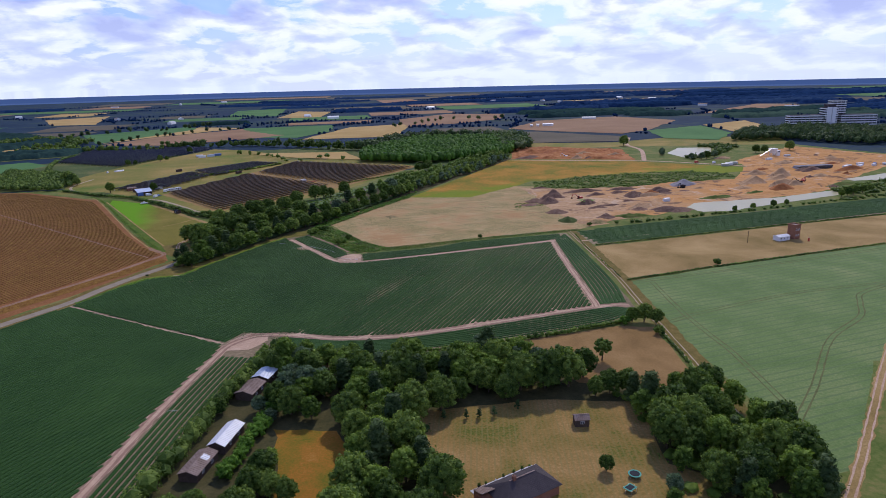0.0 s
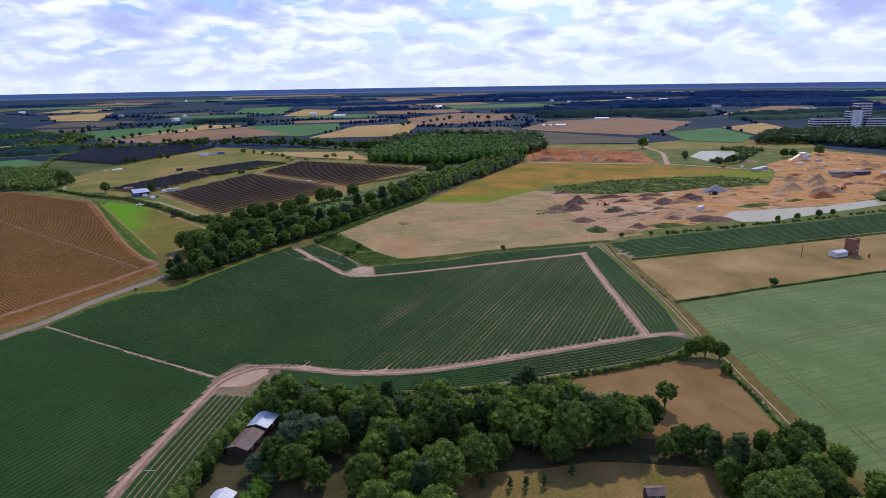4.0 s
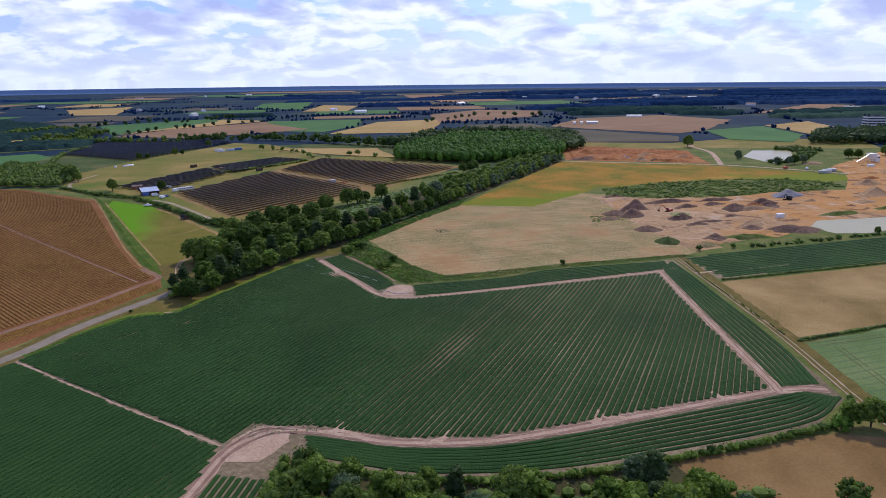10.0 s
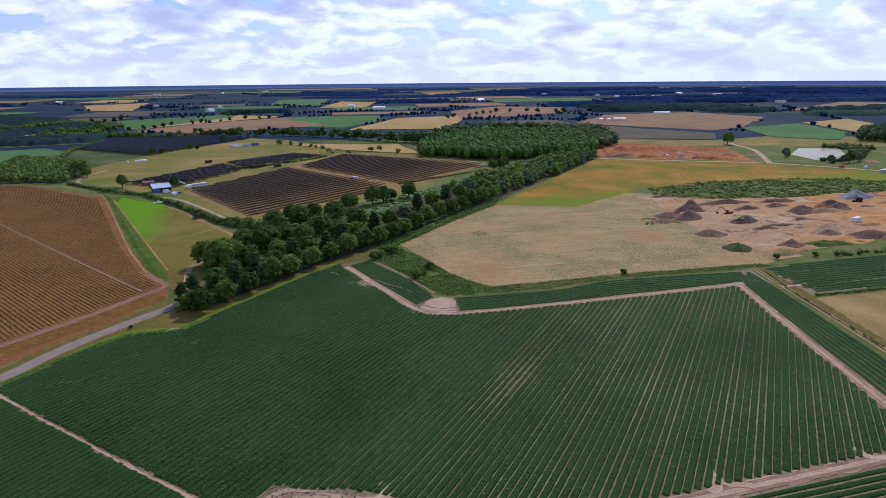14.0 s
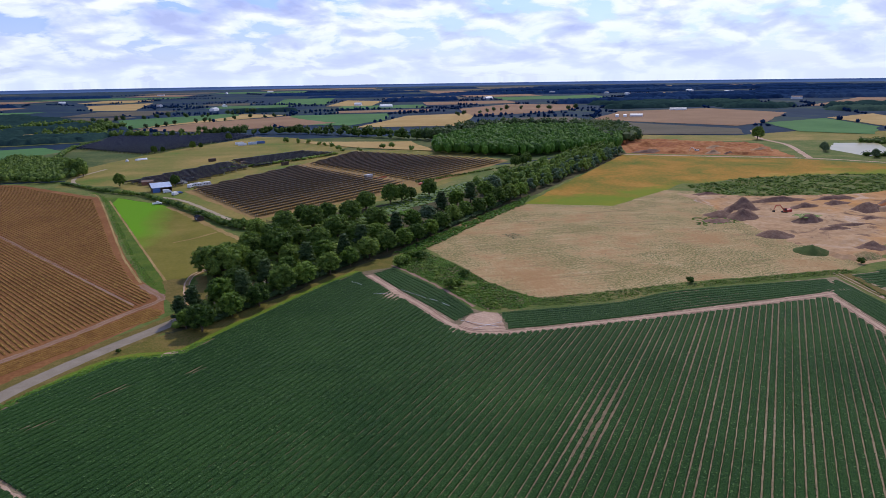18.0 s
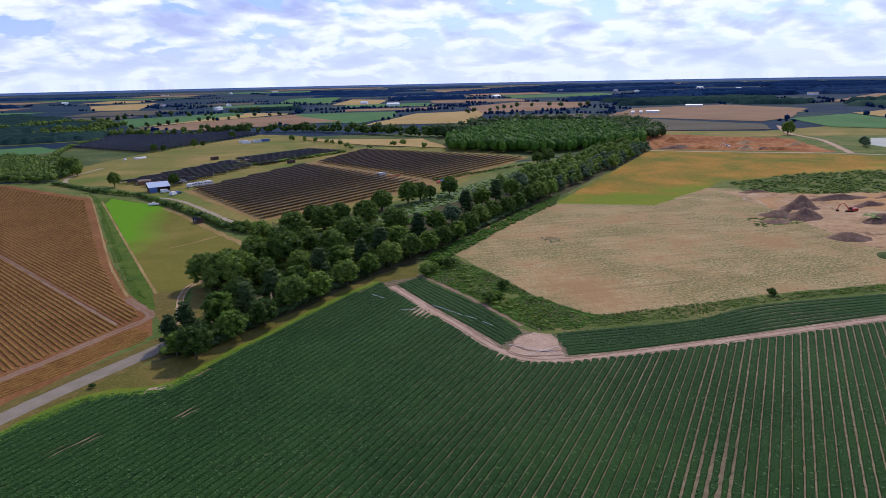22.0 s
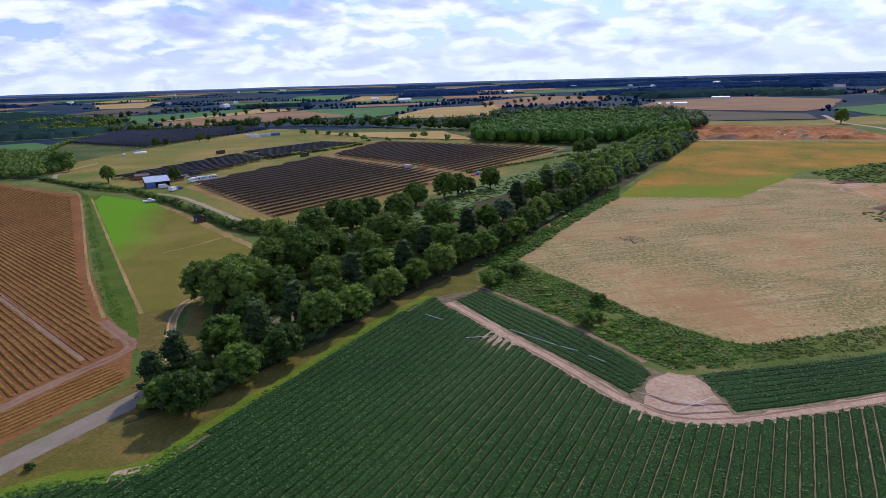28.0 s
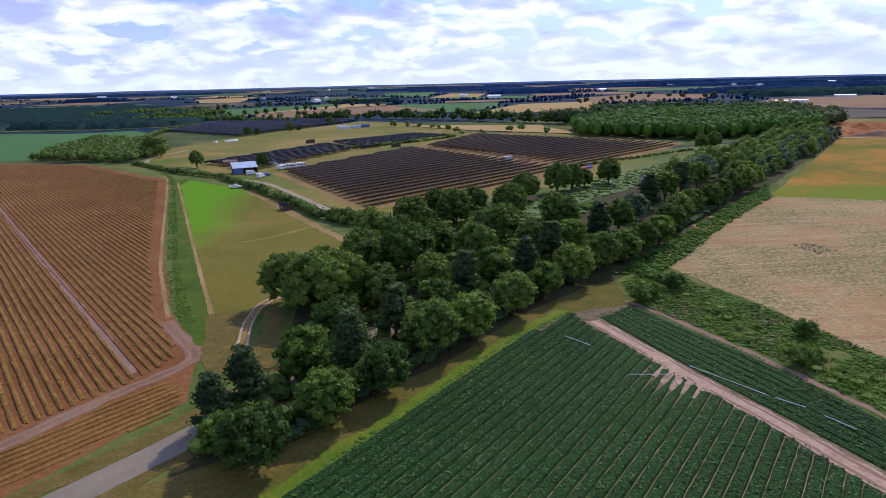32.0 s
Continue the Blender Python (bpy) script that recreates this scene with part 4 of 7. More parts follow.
ribbon("dirt_track", [(258, 573), (320, 536), (384, 500), (430, 445), (445, 420)], 4.0, 0.06, M["track"], "sandy haul road along the meadow", "track", 0.6)
ribbon("dirt_track", [(384, 500), (440, 590), (462, 655), (520, 740)], 5.0, 0.06, M["track"], "sandy haul road towards far fields", "track", 0.6)
ribbon("field_path", [(154, 222), (200, 221)], 1.5, 0.1, M["track"], "short worn path into crop", "track", 0.3)
for pts in ([(149, 147), (142, 125), (137, 108), (133, 90), (130, 76), (120, 44)], [(138, 109), (192, 115), (239, 113), (330, 112)], [(260, 114), (221, 107), (208, 98), (195, 87), (168, 75), (137, 52), (112, 35)], [(143, 150), (200, 150), (330, 154)], [(137, 108), (128, 106)]):
    for o in (0.9, -0.9):
        ribbon("wheel_track", pts, 0.42, 0.05, M["tramline"], "", "", 0.15, o, parent=pale_field)

# ---- tree kinds ----
RNG = random.Random(5)
prototype("oak", "tree", 11, 11.0, 5.0, M["leaf_a"], "broad", 45, 0.31, 22, label="broad dark green oak in full leaf")
prototype("oak2", "tree", 12, 10.0, 4.2, M["leaf_a"], "broad", 46, 0.30, 20, label="rounded dark green oak in full leaf")
prototype("maple", "tree", 13, 8.5, 3.5, M["leaf_b"], "broad", 50, 0.28, 18, label="young green field maple in full leaf")
prototype("maple2", "tree", 14, 9.0, 3.1, M["leaf_b"], "broad", 50, 0.28, 18, label="slender green roadside tree in full leaf")
prototype("willow", "tree", 15, 8.0, 3.5, M["leaf_c"], "broad", 50, 0.28, 18, label="silvery grey-green willow in full leaf")
prototype("pine", "tree", 16, 10.5, 3.3, M["leaf_d"], "pine", 46, 0.30, 22, label="dark green pine with layered branches")
prototype("bush", "bush", 17, 2.4, 1.7, M["leaf_a"], "bush", 70, 0.17, 12, label="rounded dark green bush", category="bush")
prototype("bush2", "bush", 18, 2.0, 1.8, M["leaf_b"], "bush", 70, 0.17, 12, label="low green hedge bush", category="bush")
prototype("laurel", "bush", 19, 3.0, 2.0, M["leaf_e"], "bush", 34, 0.28, 9, label="bright green leafy hedge bush", category="bush")
prototype("conifer", "tree", 20, 2.8, 0.9, M["leaf_d"], "pine", 60, 0.2, 12, label="small clipped garden conifer on the lawn")

CLEARING = [(8, 384), (15, 396), (25, 408), (41, 427), (64, 448), (120, 502), (150, 525), (140, 506), (100, 467), (73, 430), (53, 410), (36, 396), (20, 380), (12.5, 364), (4, 362)]
VERGE_LINE = [(-47.5, 246.6), (-43, 250), (-34.8, 259.8), (-21.8, 274.2), (-7.8, 289.8), (9, 307.5), (28.8, 325.2), (72.8, 371.2), (108, 414)]
NEAR_ROW = ((-47.3, 247.4, 3.9), (-40.2, 256.9, 3.9), (-32.9, 263.7, 3.6), (-25.8, 275.6, 4.5), (-18.7, 281.4, 4.2), (-10.1, 290.8, 4.0), (-2.3, 299.2, 3.8), (5.7, 306.6, 4.2), (13.7, 315, 4.3), (21.7, 320.6, 4.1), (28, 327, 3.9),
            (35.5, 334, 4.0), (43.5, 345.5, 4.0), (51.3, 357.5, 4.2), (60.3, 368, 4.1), (69, 374, 3.9), (77, 383, 4.2), (86.2, 394, 4.5), (95, 401, 4.6), (104, 410, 4.4))
for i, (x, y, r) in enumerate(NEAR_ROW):
    k = ("oak2", "maple", "oak2", "oak2", "maple")[i % 5]
    plant(k, x, y, r / (4.1 if k == "oak2" else 3.7), RNG, 0.88, group="roadside trees")
MID_ROW = ((-54.4, 257, 3.0), (-52, 250.5, 2.8), (-51.6, 262.7, 3.4), (-44.5, 268.5, 4.2), (-38.2, 272.5, 3.7), (-31.6, 283.5, 3.7), (-24.5, 291, 3.7), (-17.7, 301, 3.9), (-11.5, 309, 4.0), (-3.5, 312, 3.6), (4.3, 322, 4.0),
           (12, 331, 4.0), (21, 339, 4.2), (30.5, 350, 4.4), (40, 363, 4.2), (50, 377, 4.6), (61, 390, 5.0), (72, 402, 4.6), (84, 414, 4.8), (92.7, 428, 5.6))
for i, (x, y, r) in enumerate(MID_ROW):
    k = ("pine", "maple2", "pine", "maple", "willow" if i > 12 else "pine")[i % 5]
    plant(k, x, y, r / 3.4, RNG, squash=0.85, group="roadside trees")
BACK_ROW = ((-52.9, 302.3, 5.2), (-46.6, 296, 6.6), (-43, 305.5, 5.4), (-35.1, 297, 4.4), (-29.3, 319, 6.6), (-38.6, 320, 5.8), (-37.9, 345, 5.0), (-26.7, 354, 6.0), (-18.4, 378, 4.9), (-14.6, 361, 5.8), (-7.3, 379, 5.0), (-13.2, 324.6, 5.4),
            (-4.3, 341, 5.4), (3.9, 374, 5.8), (14, 401, 5.4), (14, 351, 5.6), (3, 332, 4.6), (-21, 334, 4.6), (-31, 337, 4.8), (-24, 308, 4.2), (-41, 284, 4.0), (-6, 352, 4.0), (-28, 368, 4.6), (-47, 313, 4.6))
for i, (x, y, r) in enumerate(BACK_ROW):
    plant("oak" if i % 3 else "oak2", x, y, r / (5.0 if i % 3 else 4.2), RNG, 0.88, group="tree belt")
for x, y, s in ((28.8, 412, 1.1), (36, 417, 0.95), (42, 421, 0.7), (54, 428, 1.0), (14, 398, 0.95), (142, 528, 0.85), (150, 533, 0.8), (156, 541, 0.9)):
    plant("oak", x, y, s, RNG, group="trees beside the solar farm", label="large dark oak beside the solar farm")
FARM_WOOD = [(-8, 124), (12, 113), (40, 105), (58, 103), (68, 98), (71, 86), (70, 77), (60, 75), (30, 79), (4, 84), (-6, 94), (-10, 108)]
for p in scatter(FARM_WOOD, 6.5, RNG):
    if inside(p, [(27, 98), (35, 106), (50, 106), (48, 100), (33, 94)]):
        continue
    plant(RNG.choice(["oak", "oak2", "maple", "maple2", "pine", "willow"]), *p, RNG.uniform(0.75, 1.15), RNG, group="farmstead trees")
for poly in ([(5, 84), (28, 79), (25, 62), (23, 45), (26, 32), (20, 18), (-4, 26), (0, 44), (9, 64)], [(80, 66), (106, 58), (108, 30), (103, 14), (84, 6), (72, 22), (76, 40)]):
    for p in scatter(poly, 7.0, RNG):
        plant(RNG.choice(["oak", "oak2", "maple", "maple2", "pine"]), *p, RNG.uniform(0.75, 1.15), RNG, group="farmstead trees")
for x, y, r in ((44.3, 81, 4.0), (56, 76.5, 5.4), (63, 75, 5.4), (70, 74, 5.4), (37, 76, 3.6), (50, 72.5, 3.4), (74.5, 66.5, 2.8), (79, 66.5, 3.2), (84, 65.5, 3.4), (31, 73, 4.4), (77, 78, 4.4)):
    plant(RNG.choice(["oak", "oak2"]), x, y, r / 4.7, RNG, group="farmstead trees")
prototype("airy", "tree", 23, 7.6, 3.0, M["leaf_a"], "broad", 34, 0.27, 12, label="lone tree standing in the parched paddock", low=0.26)
plant("airy", 88, 85.8, 1.0, RNG, label="lone tree standing in the parched paddock")
for x, y, k, s in ((119, 109, "oak2", 0.75), (115, 110.5, "maple", 0.7), (122, 106, "oak2", 0.6), (111, 109.5, "laurel", 1.1), (117.5, 98, "bush", 1.3), (59.1, 35, "oak2", 0.42), (106.5, 249.5, "bush", 0.9),
                   (178, 252.5, "bush", 1.0), (196, 251.3, "bush", 0.9), (192.6, 159, "bush", 1.3), (-66.5, 238, "bush", 0.45), (-137, 521, "oak2", 0.95), (-101, 513, "oak2", 0.8),
                   (-183, 590, "oak", 1.0), (-190, 600, "oak", 1.1), (-177, 581, "oak2", 0.8), (-158, 728, "oak2", 0.75), (-151, 733, "oak2", 0.6), (-127, 757, "oak2", 0.85), (-120, 762, "oak2", 0.6), (-100.8, 848, "oak", 0.8), (285, 253.5, "oak2", 0.4), (300, 254, "oak2", 0.45), (318, 255.5, "oak2", 0.5), (331, 257.5, "oak2", 0.4), (388, 265.5, "oak2", 0.55), (395, 267, "oak2", 0.7), (403, 269, "oak2", 0.75), (414, 271, "oak2", 0.65), (425, 274, "oak2", 0.6), (433, 487, "willow", 0.9), (441, 481, "willow", 1.0), (450, 484, "oak2", 0.9), (462, 487, "willow", 1.1), (471, 493, "oak2", 0.9), (434, 540, "willow", 1.0), (428, 531, "willow", 0.8), (449.5, 643, "oak", 1.3), (581, 505, "oak", 1.1), (532, 503, "oak", 0.9), (541, 500, "oak", 0.85)):
    plant(k, x, y, s, RNG)
for x, y, s in ((-14, 62, 0.55), (-17, 54, 0.6), (-11, 47, 0.6), (-20, 46, 0.65), (-3, 80, 0.8), (-8, 84, 0.8), (-12, 90, 0.75), (-4, 90, 0.9), (6, 74, 0.9), (7, 66, 0.8), (8, 56, 0.85), (-26, 40, 0.7), (-30, 48, 0.6), (2, 38, 0.8)):
    plant(RNG.choice(["oak2", "maple", "oak"]), x, y, s, RNG, group="farmstead trees")
for x, y, k, s in ((-16.2, 88.5, "willow", 0.62), (-13.6, 82, "willow", 0.5), (-8.2, 95, "willow", 1.0), (-6.5, 101, "willow", 0.9), (-11.5, 112, "oak2", 0.7), (-8, 108, "maple", 0.8), (-16, 57, "oak", 0.7), (-18.5, 51, "oak2", 0.75), (-14.5, 50, "oak", 0.6),
                   (-22, 45, "oak2", 0.7), (-29, 42, "oak2", 0.65), (-35, 49, "oak2", 0.6), (-38, 42, "oak2", 0.6), (89, 29, "willow", 0.5), (69, 24, "willow", 0.55), (66, 20, "maple", 0.5)):
    plant(k, x, y, s, RNG, group="farmstead trees")
for i, p in enumerate(smooth_line([(-8.5, 127), (-16.5, 114), (-25, 97), (-33, 78), (-39.5, 62), (-46, 45)], 2.9)):
    plant(("oak2", "oak2", "maple")[i % 3], p.x + RNG.uniform(-0.8, 0.8), p.y + RNG.uniform(-0.6, 0.6), RNG.uniform(0.36, 0.5), RNG, 1.05, group="farm hedge", label="tall bushy tree in the hedge behind the sheds")
for x, y in ((39.6, 66), (43.7, 65.7), (36.3, 67), (51, 67), (30.5, 68.5)):
    plant("conifer", x, y, RNG.uniform(0.85, 1.1), RNG, group="garden conifers")
for i in range(22):
    t = i / 21
    plant("laurel", -24 + 12 * t + RNG.uniform(-1.2, 1.2), 60 + 28 * t, RNG.uniform(0.75, 1.15), RNG, group="laurel bank", label="bright green laurel bank beside the sheds")
for x, y, k, s in ((15.4, 294.5, "bush", 1.5), (18, 298, "bush2", 1.6), (24.7, 300.6, "bush", 1.5), (21, 304, "bush2", 1.5), (35.4, 275.2, "bush", 1.25), (27.8, 265.1, "bush", 1.4), (30.5, 267, "bush2", 1.2),
                   (-47, 375, "bush", 2.0), (-44, 372, "bush", 1.8), (-51, 379, "bush", 1.7), (-42, 378, "bush2", 1.6), (-39, 369, "bush", 1.7)):
    plant(k, x, y, s, RNG)


# woods too far off to count
def canopy(name, poly, spacing, r, h, mat, label, leaves=10.0, seed=3, keep=1.0, leaf=0.22, tuft=1, even=0.0, core=ICO1):
    rng = np.random.default_rng(seed)
    rr = random.Random(seed)
    lobes = []
    for x, y in scatter(poly, spacing, rr, keep=keep):
        k = rr.uniform(0.6, 1.25) * (1 - even) + even
        if tuft == 1:
            lobes.append((x, y, hz(x, y) + h * k * 0.58, r * k * rr.uniform(0.85, 1.15), h * k * 0.45))
        for j in range(tuft if tuft > 1 else 0):      # a crown of several boughs round its own stem
            a, u = j * 2.4 + rr.uniform(-0.4, 0.4), (j + 0.5) / tuft
            q = r * k * 0.62 * (1 - u * u)
            lobes.append((x + q * math.cos(a), y + q * math.sin(a), hz(x, y) + h * k * (0.26 + 0.56 * u), r * k * rr.uniform(0.48, 0.62), h * k * 0.22))
    vs, fs = crown_data(rng, lobes, leaves, r * leaf, core, 0.84 if core is ICO1 else 0.95)
    return tagged(new(name, mesh_of(name, vs, fs, mat)), label, "woodland", kind="stuff")


def hedge(pts, w, h, mat, label, seed=1, leaves=14.0, name="hedge", gap=0.0, kind=""):
    """A hedge along a line: overlapping leafy mounds of uneven height."""
    rr = random.Random(seed)
    lobes = []
    step = max(0.9, w * 0.42)
    for p in smooth_line(pts, step):
        if rr.random() < gap:
            continue
        k = rr.uniform(0.7, 1.25)
        hh = h * k
        lobes.append((p.x + rr.uniform(-0.2, 0.2) * w, p.y + rr.uniform(-0.2, 0.2) * w, hz(p.x, p.y) + hh * 0.5, w * 0.5 * rr.uniform(0.8, 1.15), hh * 0.52))
    top = thing(name, Matrix.Identity(4), label, "hedge", kind=kind)
    rng = np.random.default_rng(seed)
    n = max(5, len(lobes) // 40)
    for i in range(0, len(lobes), n):
        part("bush", mesh_of("bush", *crown_data(rng, lobes[i:i + n], leaves, min(0.24, 0.12 * w + 0.04)), mat), top)
    return top


def undergrowth(poly, spacing, r, h, mat, label, seed, leaves=12.0, keep=1.0, size=0.24, inner=0.74, patch=-1.0):
    rr = random.Random(seed)
    lobes = []
    for x, y in scatter(poly, spacing, rr, keep=keep):
        if noise.noise((x * 0.11, y * 0.11, seed * 1.3)) + 0.4 * noise.noise((x * 0.45, y * 0.45, seed)) < patch:
            continue
        k = 0.85 + 0.5 * noise.noise((x * 0.2, y * 0.2, seed)) + rr.uniform(-0.2, 0.2)
        k = max(0.5, k)
        lobes.append((x, y, hz(x, y) + h * k * 0.35, r * rr.uniform(0.7, 1.3), h * k * 0.6))
    vs, fs = crown_data(np.random.default_rng(seed), lobes, leaves * 1.25, size, inner=inner)
    return tagged(new("undergrowth", mesh_of("undergrowth", vs, fs, mat)), label, "scrub", kind="stuff")


canopy("woodland", [(112, 420), (84, 440), (100, 458), (142, 500), (205, 566), (276, 640), (264, 588), (190, 500)], 7.4, 3.4, 8.5, M["leaf_a"], "tree belt thinning towards the far wood", 6.0, 31, leaf=0.13, tuft=6)
canopy("woodland", [(118, 424), (190, 498), (262, 578), (258, 588), (180, 512), (110, 432)], 7.4, 3.0, 7.5, M["leaf_c"], "silvery willows along the meadow edge", 6.0, 32, leaf=0.14, tuft=6)
canopy("woodland", [(102, 632), (112, 700), (220, 850), (335, 805), (308, 672), (270, 604), (235, 606), (198, 590), (162, 586), (134, 606)], 6.0, 3.6, 11, M["leaf_e"], "dense green plantation woodland", 2.4, 33, leaf=0.1, even=0.7, core=ICO2)
canopy("woodland", [(-252, 576), (-270, 660), (-275, 722), (-201, 658), (-178, 598), (-185, 550)], 4.6, 2.7, 6, M["leaf_a"], "dense young plantation beside brown field", 4.0, 34, leaf=0.16, even=0.5)
canopy("woodland", [(597, 620), (664, 605), (700, 500), (900, 560), (888, 633), (826, 720), (706, 717)], 6.5, 4.2, 11, M["leaf_d"], "wood before a long white office block", 1.0, 35, leaf=0.2)
canopy("woodland", [(285, 655), (330, 810), (300, 860), (330, 880), (380, 800), (320, 650)], 8, 5.5, 12, M["leaf_d"], "dark edge of the far wood", 0.8, 36)
sheet("scrub_clearing", CLEARING, 0.035, M["clearing"], "pale weedy clearing between the trees", "scrub", 5, 1.0)
undergrowth(CLEARING, 2.6, 1.3, 0.9, M["leaf_b"], "pale green weeds in the clearing", 41, 12, 0.7)
undergrowth([(4, 352), (18, 372), (40, 397), (44, 402), (24, 368), (8, 344)], 2.6, 1.6, 1.8, M["leaf_e"], "bright green scrub among the trees", 42, 10, 0.8)
STRIP = [(15.5, 306), (27, 315), (35.6, 291), (41.5, 268), (49, 252.5), (54.5, 246.8), (44, 241), (34, 242.5), (30, 252), (25, 270), (14.5, 294)]
undergrowth(STRIP, 0.9, 0.7, 0.5, M["leaf_e"], "brambles and nettles on the field margin", 43, 80, 0.95, 0.12, 0.55, -0.35)
undergrowth(STRIP, 1.0, 0.6, 0.4, M["weed"], "dry yellow weeds on the field margin", 243, 70, 0.8, 0.12, 0.5, -0.02)
undergrowth(STRIP, 1.4, 0.9, 0.75, M["leaf_b"], "dark green nettles on the field margin", 244, 70, 0.7, 0.13, 0.55, 0.1)
undergrowth([(-150, 503), (-138, 482), (-92, 347), (-82.8, 321), (-75.4, 303), (-71, 293), (-68.6, 295), (-73, 305), (-80.5, 323), (-89.5, 349), (-136, 484), (-148, 505)], 0.8, 0.45, 0.3, M["leaf_e"], "rank weeds along the brown field", 245, 40, 0.9, 0.11, 0.5, -0.35)
undergrowth([(50, 248), (99, 249.5), (168, 248), (168, 243.8), (99, 245), (74, 240.6), (46, 241.5)], 1.0, 0.7, 0.45, M["leaf_b"], "weeds along the field margin", 44, 60, 0.8, 0.15, 0.5)
undergrowth([(24, 310), (31, 316), (60, 349), (98, 388), (104, 400), (112, 414), (90, 390), (60, 358), (26, 322), (16, 312)], 1.5, 1.2, 1.2, M["leaf_e"], "light green shrubs along the tree belt", 45, 26, 0.95, 0.2, 0.6)
undergrowth(SCRUB_Q, 2.3, 1.25, 1.1, M["leaf_b"], "low green scrub beside the quarry", 46, 14, 0.9, 0.2, 0.6, -0.15)
undergrowth(SCRUB_Q, 4.0, 1.9, 2.0, M["leaf_a"], "darker bushes in the quarry scrub", 246, 12, 0.7, 0.24, 0.66, 0.1)
undergrowth([(200, 252), (240, 253), (300, 252), (420, 262), (560, 262), (560, 256), (412, 254), (210, 248)], 3.4, 1.7, 2.2, M["leaf_a"], "bushes on the bank of the pond", 47, 6, 0.7, 0.32)
undergrowth([(400, 292), (420, 290), (470, 308), (560, 310), (560, 290), (420, 268), (395, 270)], 5, 2.8, 3.2, M["leaf_a"], "thickets between the ponds", 48, 4, 0.7, 0.4)
undergrowth([(520, 590), (560, 600), (560, 560), (480, 505), (440, 485), (430, 495), (490, 520), (525, 560)], 6, 3.6, 5, M["leaf_a"], "willow thicket round the far pond", 49, 3, 0.8, 0.5)

# this row is added: its darker leaves stand in for shade below the trees
hedge([(x - 2.6, y + 2.6) for x, y in VERGE_LINE], 3.2, 2.0, M["leaf_d"], "added dark undergrowth below the roadside trees", 151, 30)
hedge([(p[0] - 5, p[1] + 5) for p in VERGE_LINE[:8]], 3.4, 3.4, M["leaf_a"], "added dark undergrowth below the roadside trees", 152, 7)
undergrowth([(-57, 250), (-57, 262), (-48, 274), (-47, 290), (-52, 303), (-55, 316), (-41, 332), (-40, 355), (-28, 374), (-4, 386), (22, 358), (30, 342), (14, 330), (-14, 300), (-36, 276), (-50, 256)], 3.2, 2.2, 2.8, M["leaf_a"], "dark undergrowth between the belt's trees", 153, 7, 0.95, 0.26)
undergrowth([(-8, 122), (12, 112), (66, 105), (79, 98), (80, 86), (60, 77), (30, 81), (4, 86)], 3.8, 2.0, 2.0, M["leaf_a"], "shrubs below the farmstead trees", 154, 5, 0.7, 0.3)
undergrowth([(6, 84), (27, 78), (23, 50), (24, 30), (0, 30), (9, 64)], 3.8, 2.0, 2.0, M["leaf_a"], "shrubs below the farmstead trees", 155, 5, 0.7, 0.3)
undergrowth([(80, 66), (106, 58), (108, 30), (103, 14), (84, 6), (72, 22), (76, 40)], 3.8, 2.0, 2.0, M["leaf_b"], "shrubs below the farmstead trees", 156, 5, 0.7, 0.3)
undergrowth(BEIGE, 2.0, 0.34, 0.14, M["leaf_c"], "sparse green weeds on the stripped field", 258, 22, 0.8, 0.16, 0.5, 0.02)
undergrowth(BEIGE, 2.2, 0.34, 0.14, M["weed"], "dry weed tufts on the stripped field", 259, 22, 0.7, 0.16, 0.5, 0.0)
undergrowth([(97, 51), (101, 44), (96, 34), (87, 30), (86, 38), (91, 46)], 1.6, 0.9, 0.9, M["leaf_c"], "silvery weeds in a gap of the wood", 260, 40, 0.9, 0.16, 0.6)
undergrowth([(68, 320), (75, 322), (74, 330), (67, 329)], 1.0, 0.42, 0.22, M["leaf_c"], "green weedy patch on the stripped field", 158, 20, 0.9, 0.2)
ribbon("grass_strip", VERGE_EDGE[:7], 3.2, 0.053, M["lush"], "bright green grass between road and crop", "verge", 0.4, 1.7)
undergrowth([(x + 0.7, y - 0.8) for x, y in VERGE_EDGE[:8]] + [(x - 1.3, y + 1.5) for x, y in reversed(VERGE_EDGE[:8])], 0.75, 0.6, 0.42, M["leaf_e"], "tall green weeds along the crop's edge", 160, 45, 0.95, 0.13, 0.6)
undergrowth(VERGE_EDGE + [(x - 0.8, y + 0.8) for x, y in reversed(VERGE_EDGE)], 0.6, 0.42, 0.22, M["leaf_e"], "tufted grass along the crop's edge", 159, 40, 0.9, 0.12)
hedge([(125, 119.5), (107, 111), (66, 109.3), (38, 110.6), (13, 116.5), (-11, 130)], 2.2, 1.7, M["leaf_b"], "trimmed field hedge between crop and paddock", 51)
hedge([(-9, 128), (-17, 115), (-26, 96), (-34.5, 74), (-42, 55), (-62, 5)], 5.0, 4.6, M["leaf_a"], "tall dark hedge behind the farm sheds", 52, 22)
hedge([(-13.5, 130), (-22, 112), (-29.5, 93)], 3.0, 2.6, M["leaf_b"], "green hedge at the field corner", 57, 11)
hedge([(119.5, 100), (113, 78), (107, 58)], 1.6, 1.1, M["leaf_a"], "low hedge beside the farm lane", 53)
hedge([(160.5, 238), (153, 214), (147.6, 191), (143, 170), (140, 158)], 0.9, 0.7, M["leaf_a"], "gappy line of tufts beside the farm lane", 62, 20, gap=0.4)
hedge([(141, 153.4), (190, 156.2), (299, 159.2), (560, 163)], 1.5, 0.9, M["leaf_a"], "low hedge between pale crop and hay", 54, 6)
hedge([(159, 211), (364, 211.6), (560, 213)], 1.5, 0.9, M["leaf_a"], "low hedge along the hay field", 55, 6)
